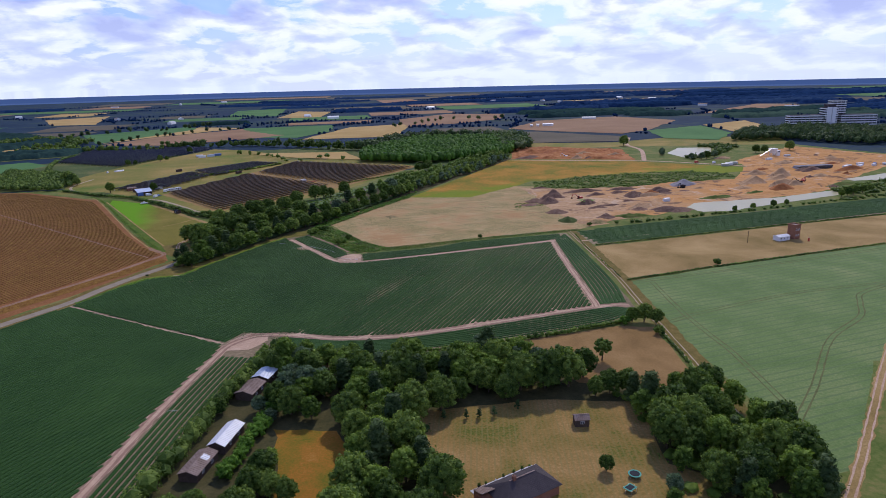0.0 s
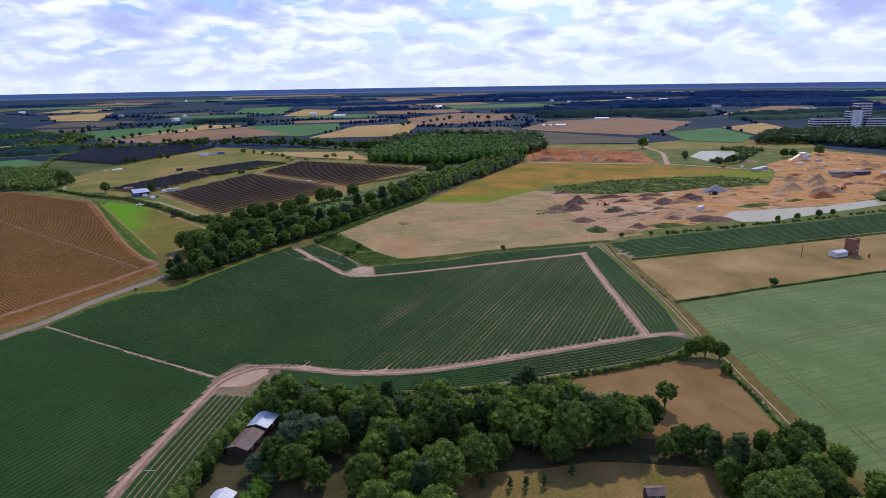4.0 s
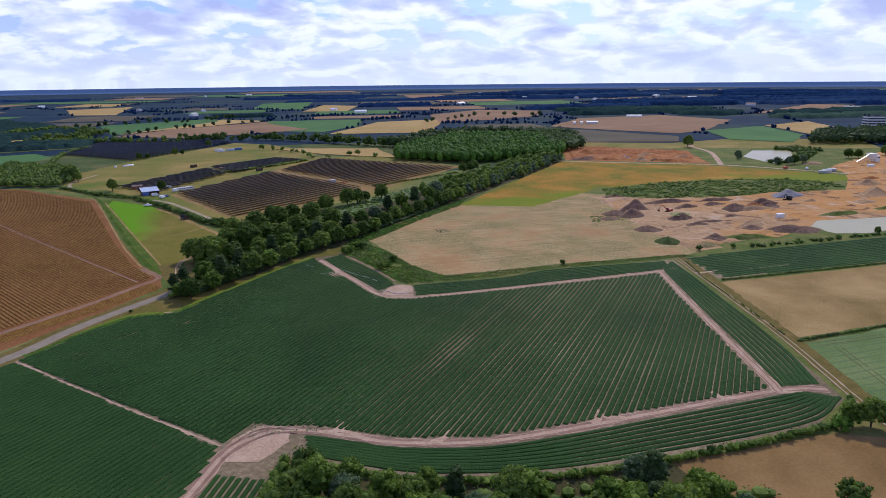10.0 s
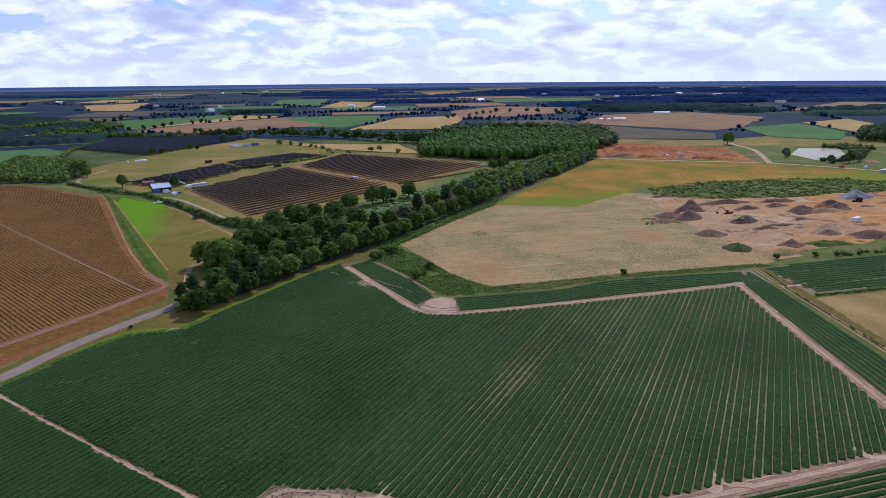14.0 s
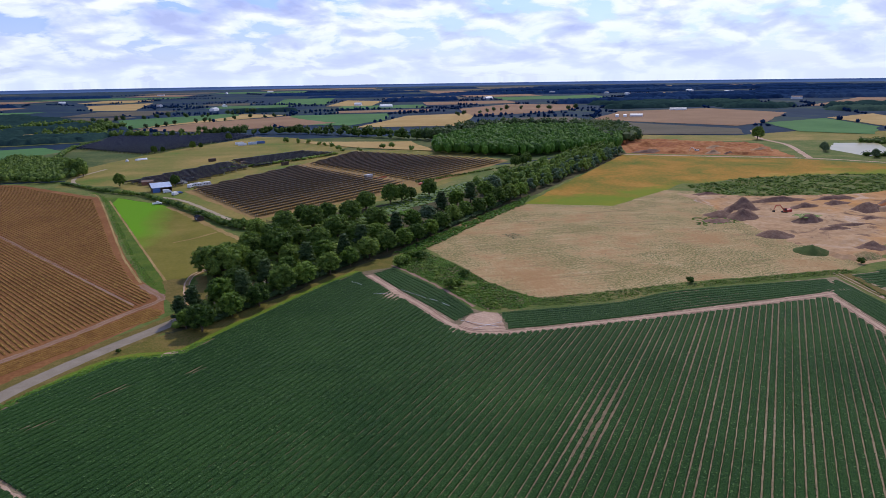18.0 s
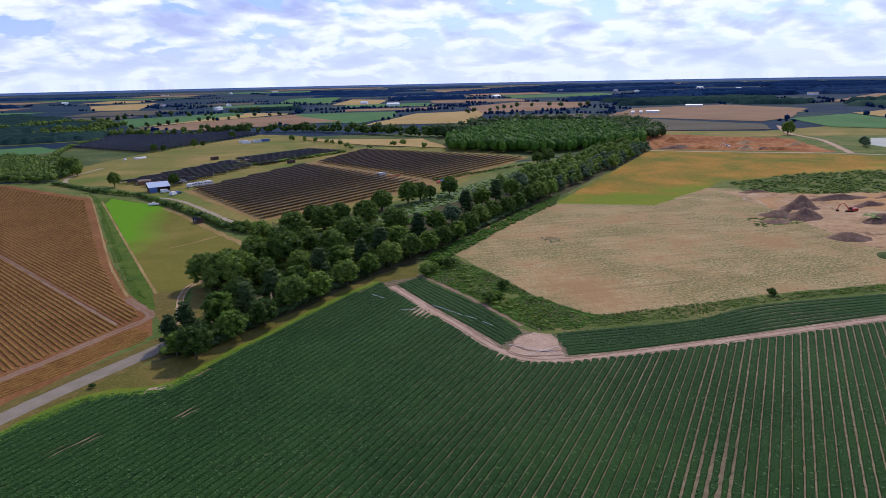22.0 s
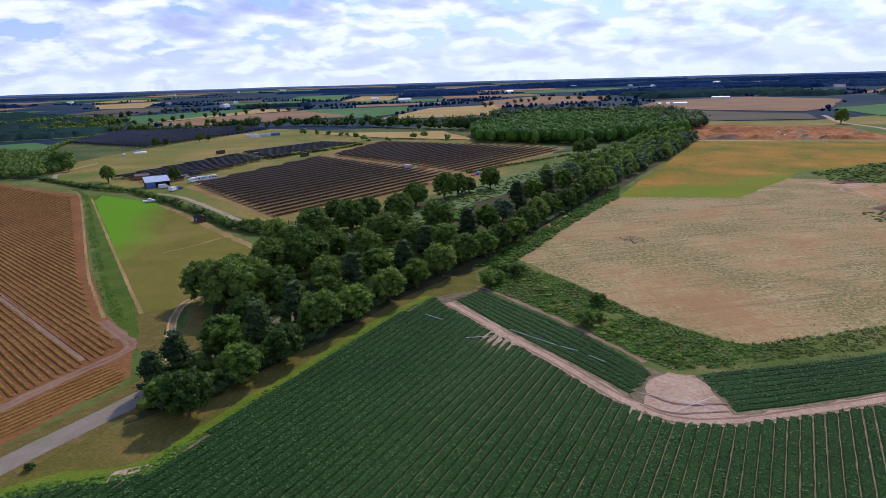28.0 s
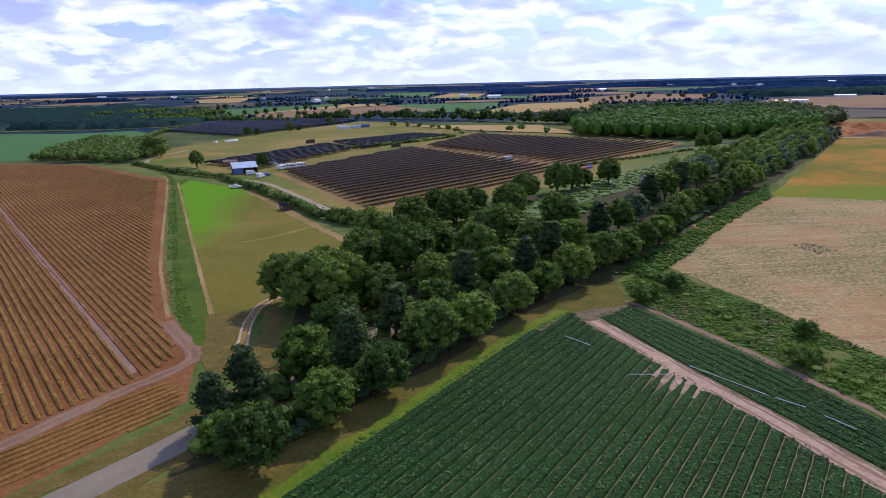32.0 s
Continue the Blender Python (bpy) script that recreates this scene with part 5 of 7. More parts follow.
hedge([(-142, 503), (-128, 491), (-114, 479), (-91, 444), (-74, 416), (-62, 394), (-56, 383), (-48, 372)], 4.0, 3.0, M["leaf_a"], "straggling hedge beside the meadow", 56, 9)
hedge([(-180, 545), (-168, 533), (-150, 512), (-142, 503)], 4.0, 2.6, M["leaf_a"], "hedge below the young plantation", 58, 8)
hedge([(55, 478), (138, 530)], 1.6, 1.6, M["leaf_a"], "young hedge beside the solar farm", 59, 10, gap=0.25)
hedge([(-80, 583), (-60, 596), (-30, 618), (-5, 640), (14, 662)], 4.0, 2.4, M["leaf_b"], "hedge between two solar arrays", 60, 8, gap=0.15)
hedge([(-235, 700), (-253, 802), (-245, 880)], 6, 4, M["leaf_a"], "hedge beside the dark solar array", 61, 3)


undergrowth([(15.5, 303), (21, 307), (28, 289), (34, 266), (44, 251), (37, 241), (31, 254), (24, 274)], 2.4, 1.2, 1.2, M["leaf_a"], "dark brambles on the field margin", 143, 80, 0.6, 0.15, 0.6)


def far_trees(line, n, h, mat, label, seed, spread=4.0):
    rr = random.Random(seed)
    pts = smooth_line(line, 10)
    lobes = []
    for i in range(n):
        p = pts[int((i + rr.random() * 0.8) * (len(pts) - 1) / n)]
        k = rr.uniform(0.6, 1.25)
        for j in range(4):
            lobes.append((p.x + rr.uniform(-1, 1) * spread * 0.5, p.y + rr.uniform(-1, 1) * spread * 0.5, hz(p.x, p.y) + h * k * rr.uniform(0.28, 0.68), h * k * 0.32, h * k * 0.3))
    vs, fs = crown_data(np.random.default_rng(seed), lobes, 0.9, h * 0.09)
    tagged(new("hedgerow_trees", mesh_of("hedgerow_trees", vs, fs, mat)), label, "trees", kind="stuff")


far_trees([(-142, 941), (-82, 922), (-14, 901), (42, 850), (125, 760)], 46, 13, M["leaf_a"], "dark tree line beyond the solar farm", 71, 12)
far_trees([(-150, 915), (-260, 940), (-330, 960)], 20, 11, M["leaf_a"], "dark tree line beyond the solar farm", 78, 14)
far_trees([(-362, 1251), (-337, 1300), (-286, 1329), (-219, 1356), (-150, 1404), (-99, 1508)], 16, 12, M["leaf_d"], "scattered hedgerow trees between fields", 72)
far_trees([(-255, 1052), (-191, 1176), (-24, 1330)], 14, 10, M["leaf_d"], "scattered hedgerow trees between fields", 73)
far_trees([(-41, 803), (1, 746), (24, 676), (60, 688), (76, 673), (96, 652)], 13, 7, M["leaf_a"], "bushes beside a strip of wheat", 74)
far_trees([(250, 1165), (315, 1224), (411, 1322), (500, 1287), (560, 1305)], 12, 12, M["leaf_d"], "hedgerow trees along a brown field", 75)
far_trees([(130, 760), (220, 860), (300, 870)], 60, 14, M["leaf_d"], "dark conifers behind the plantation", 76, 30)
far_trees([(-424, 1051), (-406, 1123), (-370, 1190), (-284, 1087), (-330, 960), (-250, 960)], 70, 12, M["leaf_a"], "thick hedges and copses between fields", 77, 26)

# far countryside: fields and woods in broken bands out to the horizon
taken = [poly for _, _, poly in FAR] + [QUARRY, QUARRY_F, POND_F, ORANGE]
for i in range(130):
    a = RNG.uniform(-0.8, 1.15) if i < 44 else RNG.uniform(-0.8, 0.4)
    d = 1000 + 3300 * RNG.random()
    x, y = d * math.sin(a), 60 + d * math.cos(a)
    w, h = RNG.uniform(70, 210) * (d / 2200), RNG.uniform(60, 150) * (d / 2200)
    if any(inside((x + u * w, y + v * h), q) for q in taken for u in (-1, 0, 1) for v in (-1, 0, 1)):
        continue
    q = [(x - w, y - h), (x + w * 0.9, y - h * 1.1), (x + w * 1.1, y + h * 0.9), (x - w * 0.8, y + h)]
    kind = RNG.choice(["farbrown", "wheat", "fargreen", "fargrey", "fargrey", "fargreen"])
    sheet("field", q, 0.6, M[kind], {"farbrown": "distant brown ploughed field", "fargreen": "distant green crop field", "wheat": "distant field of ripe wheat", "fargrey": "distant fallow grey field"}[kind], "field", 40, 4.0)
    taken.append(q)


def far_wood(poly, cell, h, rr):
    """The roof of a distant wood: steep sides and a top broken by its crowns."""
    xs, ys = [p[0] for p in poly], [p[1] for p in poly]
    nx, ny = int((max(xs) - min(xs)) / cell) + 2, int((max(ys) - min(ys)) / cell) + 2
    ids, vs, fs = {}, [], []
    for i in range(-1, nx + 1):
        for j in range(-1, ny + 1):
            x, y = min(xs) + (i + rr.uniform(-0.35, 0.35)) * cell, min(ys) + (j + rr.uniform(-0.35, 0.35)) * cell
            deep = inside((x, y), poly)
            ids[i, j] = len(vs)
            vs.append((x, y, hz(x, y) + (h * (0.5 + 0.5 * rr.random() + 0.3 * noise.noise((x * 0.02, y * 0.02, 1))) if deep else -0.5), deep))
    for i in range(-1, nx):
        for j in range(-1, ny):
            q = (ids[i, j], ids[i + 1, j], ids[i + 1, j + 1], ids[i, j + 1])
            if any(vs[k][3] for k in q):
                fs += [(q[0], q[1], q[2]), (q[0], q[2], q[3])] if rr.random() < 0.5 else [(q[0], q[1], q[3]), (q[1], q[2], q[3])]
    return [v[:3] for v in vs], fs


rr = random.Random(78)
woods, near_woods = [], []
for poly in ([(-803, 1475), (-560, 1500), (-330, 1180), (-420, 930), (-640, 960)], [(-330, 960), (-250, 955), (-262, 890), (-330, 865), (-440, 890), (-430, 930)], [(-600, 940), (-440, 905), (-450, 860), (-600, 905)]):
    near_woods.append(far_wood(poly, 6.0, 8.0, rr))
for i in range(760):
    a = rr.uniform(-0.85, 1.2) if i % 2 else rr.uniform(0.15, 1.2)      # more wood to the east
    d = 900 + 3800 * rr.random() ** 1.25
    x, y = d * math.sin(a), 60 + d * math.cos(a)
    w, h = rr.uniform(50, 240) * (0.6 + d / 3000), rr.uniform(14, 48) * (0.6 + d / 2200)
    if (-330 < x < 330 and y < 980) or (x > 300 and y < 830) or math.hypot(x, y) > 3900:
        continue
    if any(inside((x + u * w, y + v * h), q) for q in taken for u in (-1, -0.5, 0, 0.5, 1) for v in (-1, 0, 1)):
        continue
    poly = [(x + w * math.cos(g) * rr.uniform(0.7, 1.15), y + h * math.sin(g) * rr.uniform(0.7, 1.15)) for g in [k * 6.2832 / 11 for k in range(11)]]
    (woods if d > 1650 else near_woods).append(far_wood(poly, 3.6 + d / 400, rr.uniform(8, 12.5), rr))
# farther woods take the bluer leaves, haze put in by distance
for group, leaf, label in ((woods, "leaf_f", "distant dark woods, haze blue painted into the leaves"), (near_woods, "leaf_g", "dark green woods between the fields")):
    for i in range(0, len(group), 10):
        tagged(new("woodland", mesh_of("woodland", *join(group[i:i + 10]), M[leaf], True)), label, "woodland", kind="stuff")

rr = random.Random(77)
lobes = []
for i in range(210):
    a, d = rr.uniform(-0.8, 1.15), 900 + 2600 * rr.random() ** 1.2
    x, y = d * math.sin(a), 60 + d * math.cos(a)
    turn, L = rr.choice((0.15, 0.5, 1.2, 1.9, 2.7)) + rr.uniform(-0.2, 0.2), rr.uniform(90, 340)
    for j in range(int(L / 8)):
        if rr.random() < 0.2:
            continue
        u, v = x + (j * 8 - L / 2) * math.cos(turn), y + (j * 8 - L / 2) * math.sin(turn)
        if (-330 < u < 330 and v < 980) or any(inside((u, v), q) for q in taken):
            continue
        k = rr.uniform(0.5, 1.25)
        lobes.append((u + rr.uniform(-3, 3), v + rr.uniform(-3, 3), hz(u, v) + 2.6 * k, rr.uniform(2.2, 4.6), 3.6 * k))
tagged(new("hedgerow_trees", mesh_of("hedgerow_trees", *crown_data(np.random.default_rng(77), lobes, 0.25, 1.0), M["leaf_f"])), "distant dark hedgerows, haze blue painted into the leaves", "trees", kind="stuff")

# ---- crop rows: ridged beds of leaves, each a part of its field ----


def edge_point(a, b, poly):
    """Where the line from a, inside, to b, outside, leaves the field."""
    for _ in range(7):
        m = (a + b) / 2
        if inside((m.x, m.y), poly):
            a = m
        else:
            b = m
    return a


def runs(line, poly):
    out, cur, last = [], [], None
    for p in line:
        if inside((p.x, p.y), poly):
            if not cur and last is not None:
                cur.append(edge_point(p, last, poly))
            cur.append(p)
        else:
            if len(cur) > 2:
                out.append(cur + [edge_point(cur[-1], p, poly)])
            cur = []
        last = p
    if len(cur) > 2:
        out.append(cur)
    return out


def ragged(line, k):
    """Rows stop a little short of the headland, each at its own place."""
    if len(line) < 8:
        return line
    a, b = ((k * 37) % 5) / 10, ((k * 53) % 7) / 14
    return [line[0].lerp(line[1], a)] + line[1:-1] + [line[-1].lerp(line[-2], b)]


def ridge(name, line, w, h, mat, parent, cover, k=0):
    vs, fs = [], []
    n = len(line)
    thin = (0.16 if (k * 7919) % 11 in (0, 4) else 0.05 * ((k * 31) % 5) / 4) if name == "crop_row" else 0.0
    for i, p in enumerate(line):
        d = (line[min(i + 1, n - 1)] - line[max(i - 1, 0)]).normalized()
        q = Vector((-d.y, d.x))
        c = cover(p.x, p.y) - thin * min(1.0, max(0.0, (p.x - 0.35 * (p.y - 200) + 10) / 60))
        ww = w * c * (1 + 0.10 * noise.noise((p.x * 0.9, p.y * 0.9, k * 1.7)))
        hh = h * (0.5 + 0.5 * c) * (1 + 0.35 * noise.noise((p.x * 0.7, p.y * 0.7, k * 2.3 + 5)))
        end = 0.4 if i in (0, n - 1) else 1.0
        s = 0.08 * noise.noise((p.x * 0.5, p.y * 0.5, k))
        for a, b in ((-0.5, 0.0), (-0.36, 0.74), (0.0, 1.0), (0.36, 0.74), (0.5, 0.0)):
            vs.append((p.x + q.x * (a * ww + s), p.y + q.y * (a * ww + s), 0.02 + b * hh * end))
    for i in range(n - 1):
        for j in range(4):
            a = i * 5 + j
            fs.append((a, a + 5, a + 6, a + 1))
    ob = new(name, mesh_of(name, vs, fs, mat))
    ob.parent = parent
    return ob


def straight_rows(name, poly, angle, pitch, w, h, mat, parent, cover, seg=1.5, skip=()):
    d = Vector((math.cos(angle), math.sin(angle)))
    q = Vector((-d.y, d.x))
    ps = [Vector(p) for p in poly]
    lo, hi = min(p.dot(q) for p in ps), max(p.dot(q) for p in ps)
    a, b = min(p.dot(d) for p in ps), max(p.dot(d) for p in ps)
    k = 0
    o = lo + pitch / 2
    while o < hi:
        line = [q * o + d * (a + i * seg) for i in range(int((b - a) / seg) + 2)]
        if k not in skip:
            for r in runs(line, poly):
                ridge(name, ragged(r, k), w, h, mat, parent, cover, k)
        o += pitch
        k += 1


def curved_rows(name, base, offsets, poly, w, h, mat, parent, cover, seg=1.5):
    line = smooth_line(base, seg)
    for k, o in enumerate(offsets):
        off = []
        for i, p in enumerate(line):
            d = (line[min(i + 1, len(line) - 1)] - line[max(i - 1, 0)]).normalized()
            off.append(p + Vector((-d.y, d.x)) * o)
        for r in runs(off, poly):
            ridge(name, ragged(r, k), w, h, mat, parent, cover, k)


def fan_rows(name, near, far, n, w, h, mat, parent, cover, seg=1.5):
    """Rows that fill a strip between its two edges, spreading as it widens."""
    def even(pts, m):
        line = smooth_line(pts, 0.8)
        at = [0.0]
        for p, q in zip(line, line[1:]):
            at.append(at[-1] + (q - p).length)
        out, j = [], 0
        for i in range(m + 1):
            d = at[-1] * i / m
            while j < len(at) - 2 and at[j + 1] < d:
                j += 1
            out.append(line[j].lerp(line[j + 1], min(1.0, (d - at[j]) / max(1e-6, at[j + 1] - at[j]))))
        return out
    m = max(8, int(sum((Vector(b) - Vector(a)).length for a, b in zip(near, near[1:])) / seg))
    a, b = even(near, m), even(far, m)
    for k in range(n):
        row = [p.lerp(q, (k + 0.5) / n) for p, q in zip(a, b)]
        wide = (b[m // 2] - a[m // 2]).length / n
        ridge(name, ragged(row, k), min(w, wide * 0.97), h, mat, parent, cover, k)


def crop_cover(x, y):
    """How much of a bed the leaves fill: closed in the west, open furrows in the east, thin in a few poor patches."""
    e = min(1.0, max(0.0, (x - 0.35 * (y - 200) - 5) / 75))
    c = 1.0 - 0.065 * e
    u = ((x - 37) * 0.656 + (y - 178) * 0.755) / 17
    v = ((x - 37) * 0.755 - (y - 178) * 0.656) / 3.2
    c -= 0.62 * math.exp(-u * u - v * v) * (0.6 + 0.5 * noise.noise((x * 0.4, y * 0.4, 2)))
    for sx, sy, su in ((-62.5, 215.8, 4.5), (-45.5, 222, 3.0), (-73, 204, 2.5)):
        u2 = ((x - sx) * 0.82 + (y - sy) * 0.57) / su
        v2 = ((x - sx) * 0.57 - (y - sy) * 0.82) / 0.8
        c -= 0.85 * math.exp(-u2 * u2 - v2 * v2)
    c -= 0.75 * math.exp(-((x - 8) ** 2 + (y - 263) ** 2) / 12)
    c -= 0.10 * max(0.0, noise.noise((x * 0.035, y * 0.035, 9)))
    return max(0.2, c)


def dense(x, y):
    return 0.93 + 0.05 * noise.noise((x * 0.2, y * 0.2, 1))


ROW = math.atan2(0.755, 0.656)
MAIN = [(-56.2, 169.5), (-90.2, 203.8)] + VERGE_EDGE[1:] + [(1.5, 286), (9.2, 264), (14.5, 249.2), (19, 235.2), (24, 227.2), (33, 224.2), (48, 223.8), (73, 224.1), (139, 226.2), (127.6, 190.4), (117, 154.3), (109.4, 130.6),
        (73.5, 129.6), (51, 128.6), (30, 128.9), (12, 133.6), (0.5, 139.8), (-8, 144.6), (-17, 146.5), (-20, 149), (-26, 145), (-27.4, 141.6)]
straight_rows("crop_row", MAIN, ROW, 1.63, 1.58, 0.36, M["crop"], crop_field, crop_cover, 1.3)
WEST = [(-180, 110), (-118, 177), (-108.8, 185.8), (-91.2, 203.6), (-56.6, 168.9), (-28.3, 140.8), (-31.4, 131), (-42.6, 103.4), (-50.8, 79.7), (-56.4, 63), (-84, -15), (-180, -15)]
straight_rows("crop_row", WEST, ROW, 1.63, 1.58, 0.30, M["crop"], crop_field, crop_cover, 2.0)
fan_rows("crop_row", [(-9.4, 140.4), (-0.2, 135.7), (11, 129.8), (30, 125), (51, 124.6), (73.5, 125.6), (112, 126.9), (119, 124.9)], [(-9.4, 132.4), (12.8, 119.8), (38.3, 113.7), (66.5, 112.4), (107, 113.8), (124.2, 121.9)], 8, 1.75, 0.27, M["crop"], crop_field, dense)
LEG = [(-86, -25), (-52.9, 62), (-47.2, 79.7), (-39, 103.4), (-28.4, 130), (-26.8, 134), (-19.5, 133), (-12.5, 133.5), (-26.5, 101.5), (-35, 77.1), (-42.6, 58.6), (-72, -25)]
curved_rows("crop_row", TRACK_S[:5], [-2.7 - 1.63 * i for i in range(9)], LEG, 1.36, 0.28, M["crop"], crop_field, lambda x, y: 0.86)
fan_rows("crop_row", [(144.0, 230.2), (131.6, 190.2), (121, 154.3), (113.6, 130.5)], [(155.2, 240.6), (149.8, 215), (134.2, 154), (124.4, 128.6)], 7, 1.75, 0.27, M["crop"], crop_field, dense)
NORTH = [(5.2, 288.5), (12.8, 293), (24.0, 266.7), (29.8, 245.5), (28.5, 241.5), (22.9, 234.6), (17.8, 249.8), (12.4, 264.4)]
fan_rows("crop_row", [(5.2, 287.6), (12.6, 264.6), (18, 250), (22.8, 236.6)], [(12.6, 292.6), (23.6, 266.7), (29.2, 246.3), (29.0, 241.6)], 7, 1.75, 0.27, M["crop"], crop_field, dense)
NORTH2 = [(36.2, 240.2), (73.5, 239), (99, 244.2), (145, 241.5), (152, 241), (148, 232), (138, 230), (73, 227.8), (48, 227.4), (35.5, 227.8)]
fan_rows("crop_row", [(35.4, 227.4), (48, 226.9), (73, 227.4), (138, 230), (149, 232)], [(36.8, 239.8), (73.5, 238.7), (99, 243.8), (145, 241.4), (152, 241)], 8, 1.8, 0.27, M["crop"], crop_field, dense)
curved_rows("crop_row", [(160, 228), (300, 231), (560, 234)], [-15.5 + 2.2 * i for i in range(16)], DARK, 2.15, 0.3, M["crop"], dark_field, lambda x, y: 1.01, 6.0)



def crop_leaves(poly, per_m2, size, seed, keep, bed=True, angle=ROW, pitch=1.63, base=0.30, leaf="crop_leaf", field=None, start=None):
    """Loose leaves standing up from the beds, where the camera comes lowest over the crop."""
    rng = np.random.default_rng(seed)
    xs, ys = [p[0] for p in poly], [p[1] for p in poly]
    n = int((max(xs) - min(xs)) * (max(ys) - min(ys)) * per_m2)
    p = np.stack((rng.uniform(min(xs), max(xs), n), rng.uniform(min(ys), max(ys), n)), 1)
    across = np.array((-math.sin(angle), math.cos(angle)))
    lo = min(float(across @ np.array(q)) for q in (start or MAIN))
    side = (p @ across - lo) / pitch % 1.0
    p = p[np.abs(side - 0.5) < (0.36 if bed is True else bed)] if bed else p
    p = np.array([q for q in p.tolist() if inside(q, poly) and rng.random() < keep(*q)])
    n = len(p)
    z = base + rng.uniform(0.0, 0.16, n)
    a = rng.uniform(0, 6.283, n)
    k = size * rng.uniform(0.6, 1.4, n)
    d = np.stack((np.cos(a), np.sin(a), rng.uniform(-0.35, 0.6, n)), 1) * k[:, None]
    w = np.stack((-np.sin(a), np.cos(a), rng.uniform(-0.4, 0.4, n)), 1) * k[:, None] * 0.55
    c = np.stack((p[:, 0], p[:, 1], z), 1)
    v = np.stack((c - d, c + w, c + d, c - w), 1).reshape(-1, 3)
    f = (4 * np.arange(n)[:, None] + np.arange(4)).tolist()
    part("crop_leaves", mesh_of("crop_leaves", v.tolist(), f, M[leaf]), field or crop_field)["kind"] = "stuff"


crop_leaves([p for p in MAIN if p[1] > 200] + [(110, 200), (-60, 200)], 9.0, 0.20, 5, lambda x, y: crop_cover(x, y) * min(1.0, max(0.12, 1.4 - math.hypot(x + 5, y - 245) / 75)))
crop_leaves([(-90, 203), (-57, 170), (-27, 143), (0, 141), (30, 130), (110, 132), (130, 200), (-86, 206)], 2.2, 0.24, 6, crop_cover)
for q, k in ((NORTH, 7), (NORTH2, 8)):
    crop_leaves(q, 5.0, 0.20, k, lambda x, y: 1.0 if x < 90 else 0.3, False)

# withered crop on ridges in the brown field
BROWN_IN = [(-330, 590), (-264, 567), (-210, 547), (-141, 477), (-95.5, 345), (-79, 303), (-67, 280.5), (-69, 274), (-84, 255), (-112, 225), (-152, 180), (-220, 240), (-330, 400)]


def patchy(x, y):
    s = ((x + 92) * 0.804 + (y - 304) * 0.595) / 1.6
    return max(0.05, 0.72 + 0.16 * noise.noise((x * 0.08, y * 0.08, 4)) + 0.16 * noise.noise((x * 0.6, y * 0.6, 8)) - 0.8 * math.exp(-s * s * 2))


straight_rows("withered_row", BROWN_IN, math.atan2(-0.804, 0.595), 1.4, 0.92, 0.36, M["stubble"], brown_field, patchy, 2.5)
crop_leaves([(-67, 280.5), (-69, 274), (-84, 255), (-112, 225), (-152, 180), (-200, 240), (-190, 340), (-100, 356), (-79, 303)], 3.2, 0.17, 9, lambda x, y: patchy(x, y) * (1.0 if x > -130 else 0.5), 0.34, math.atan2(-0.804, 0.595), 1.4, 0.22, "dry_leaf", brown_field, BROWN_IN)
curved_rows("withered_row", [(-64, 270), (-84, 249), (-112, 219), (-152, 173), (-200, 118)], [-2.6 + 1.25 * i for i in range(9)], [(-61.5, 275), (-65.5, 272.5), (-79, 254.5), (-111.5, 219), (-151, 173.5), (-205, 112), (-195, 105), (-146, 160), (-111, 199), (-86.5, 231.5), (-77, 244.5), (-67, 256.5), (-61.5, 261)], 0.85, 0.25, M["stubble"], brown_field, lambda x, y: 0.8)

# irrigation pipes left lying on the crop
for a, b in (((-3.5, 279.6), (-0.4, 275.4)), ((2.1, 264.9), (7.9, 264.2)), ((11.8, 266.5), (18.1, 256.8)), ((18.6, 256.2), (21, 253.4)), ((22, 251.2), (23.7, 247.9)), ((24, 236), (33, 229)), ((26, 229.5), (35, 232)), ((-40.9, 96.7), (-38.1, 96.0))):
    me = mesh_of("irrigation_pipe", *limb_data((*a, 0.4), (*b, 0.4), 0.045, 0.045, 8), M["white"])
    tagged(new("irrigation_pipe", me), "thin white irrigation pipe lying across crop rows", "pipe", "irrigation pipes")

# ---- solar farm ----
SOLAR = math.radians(41)


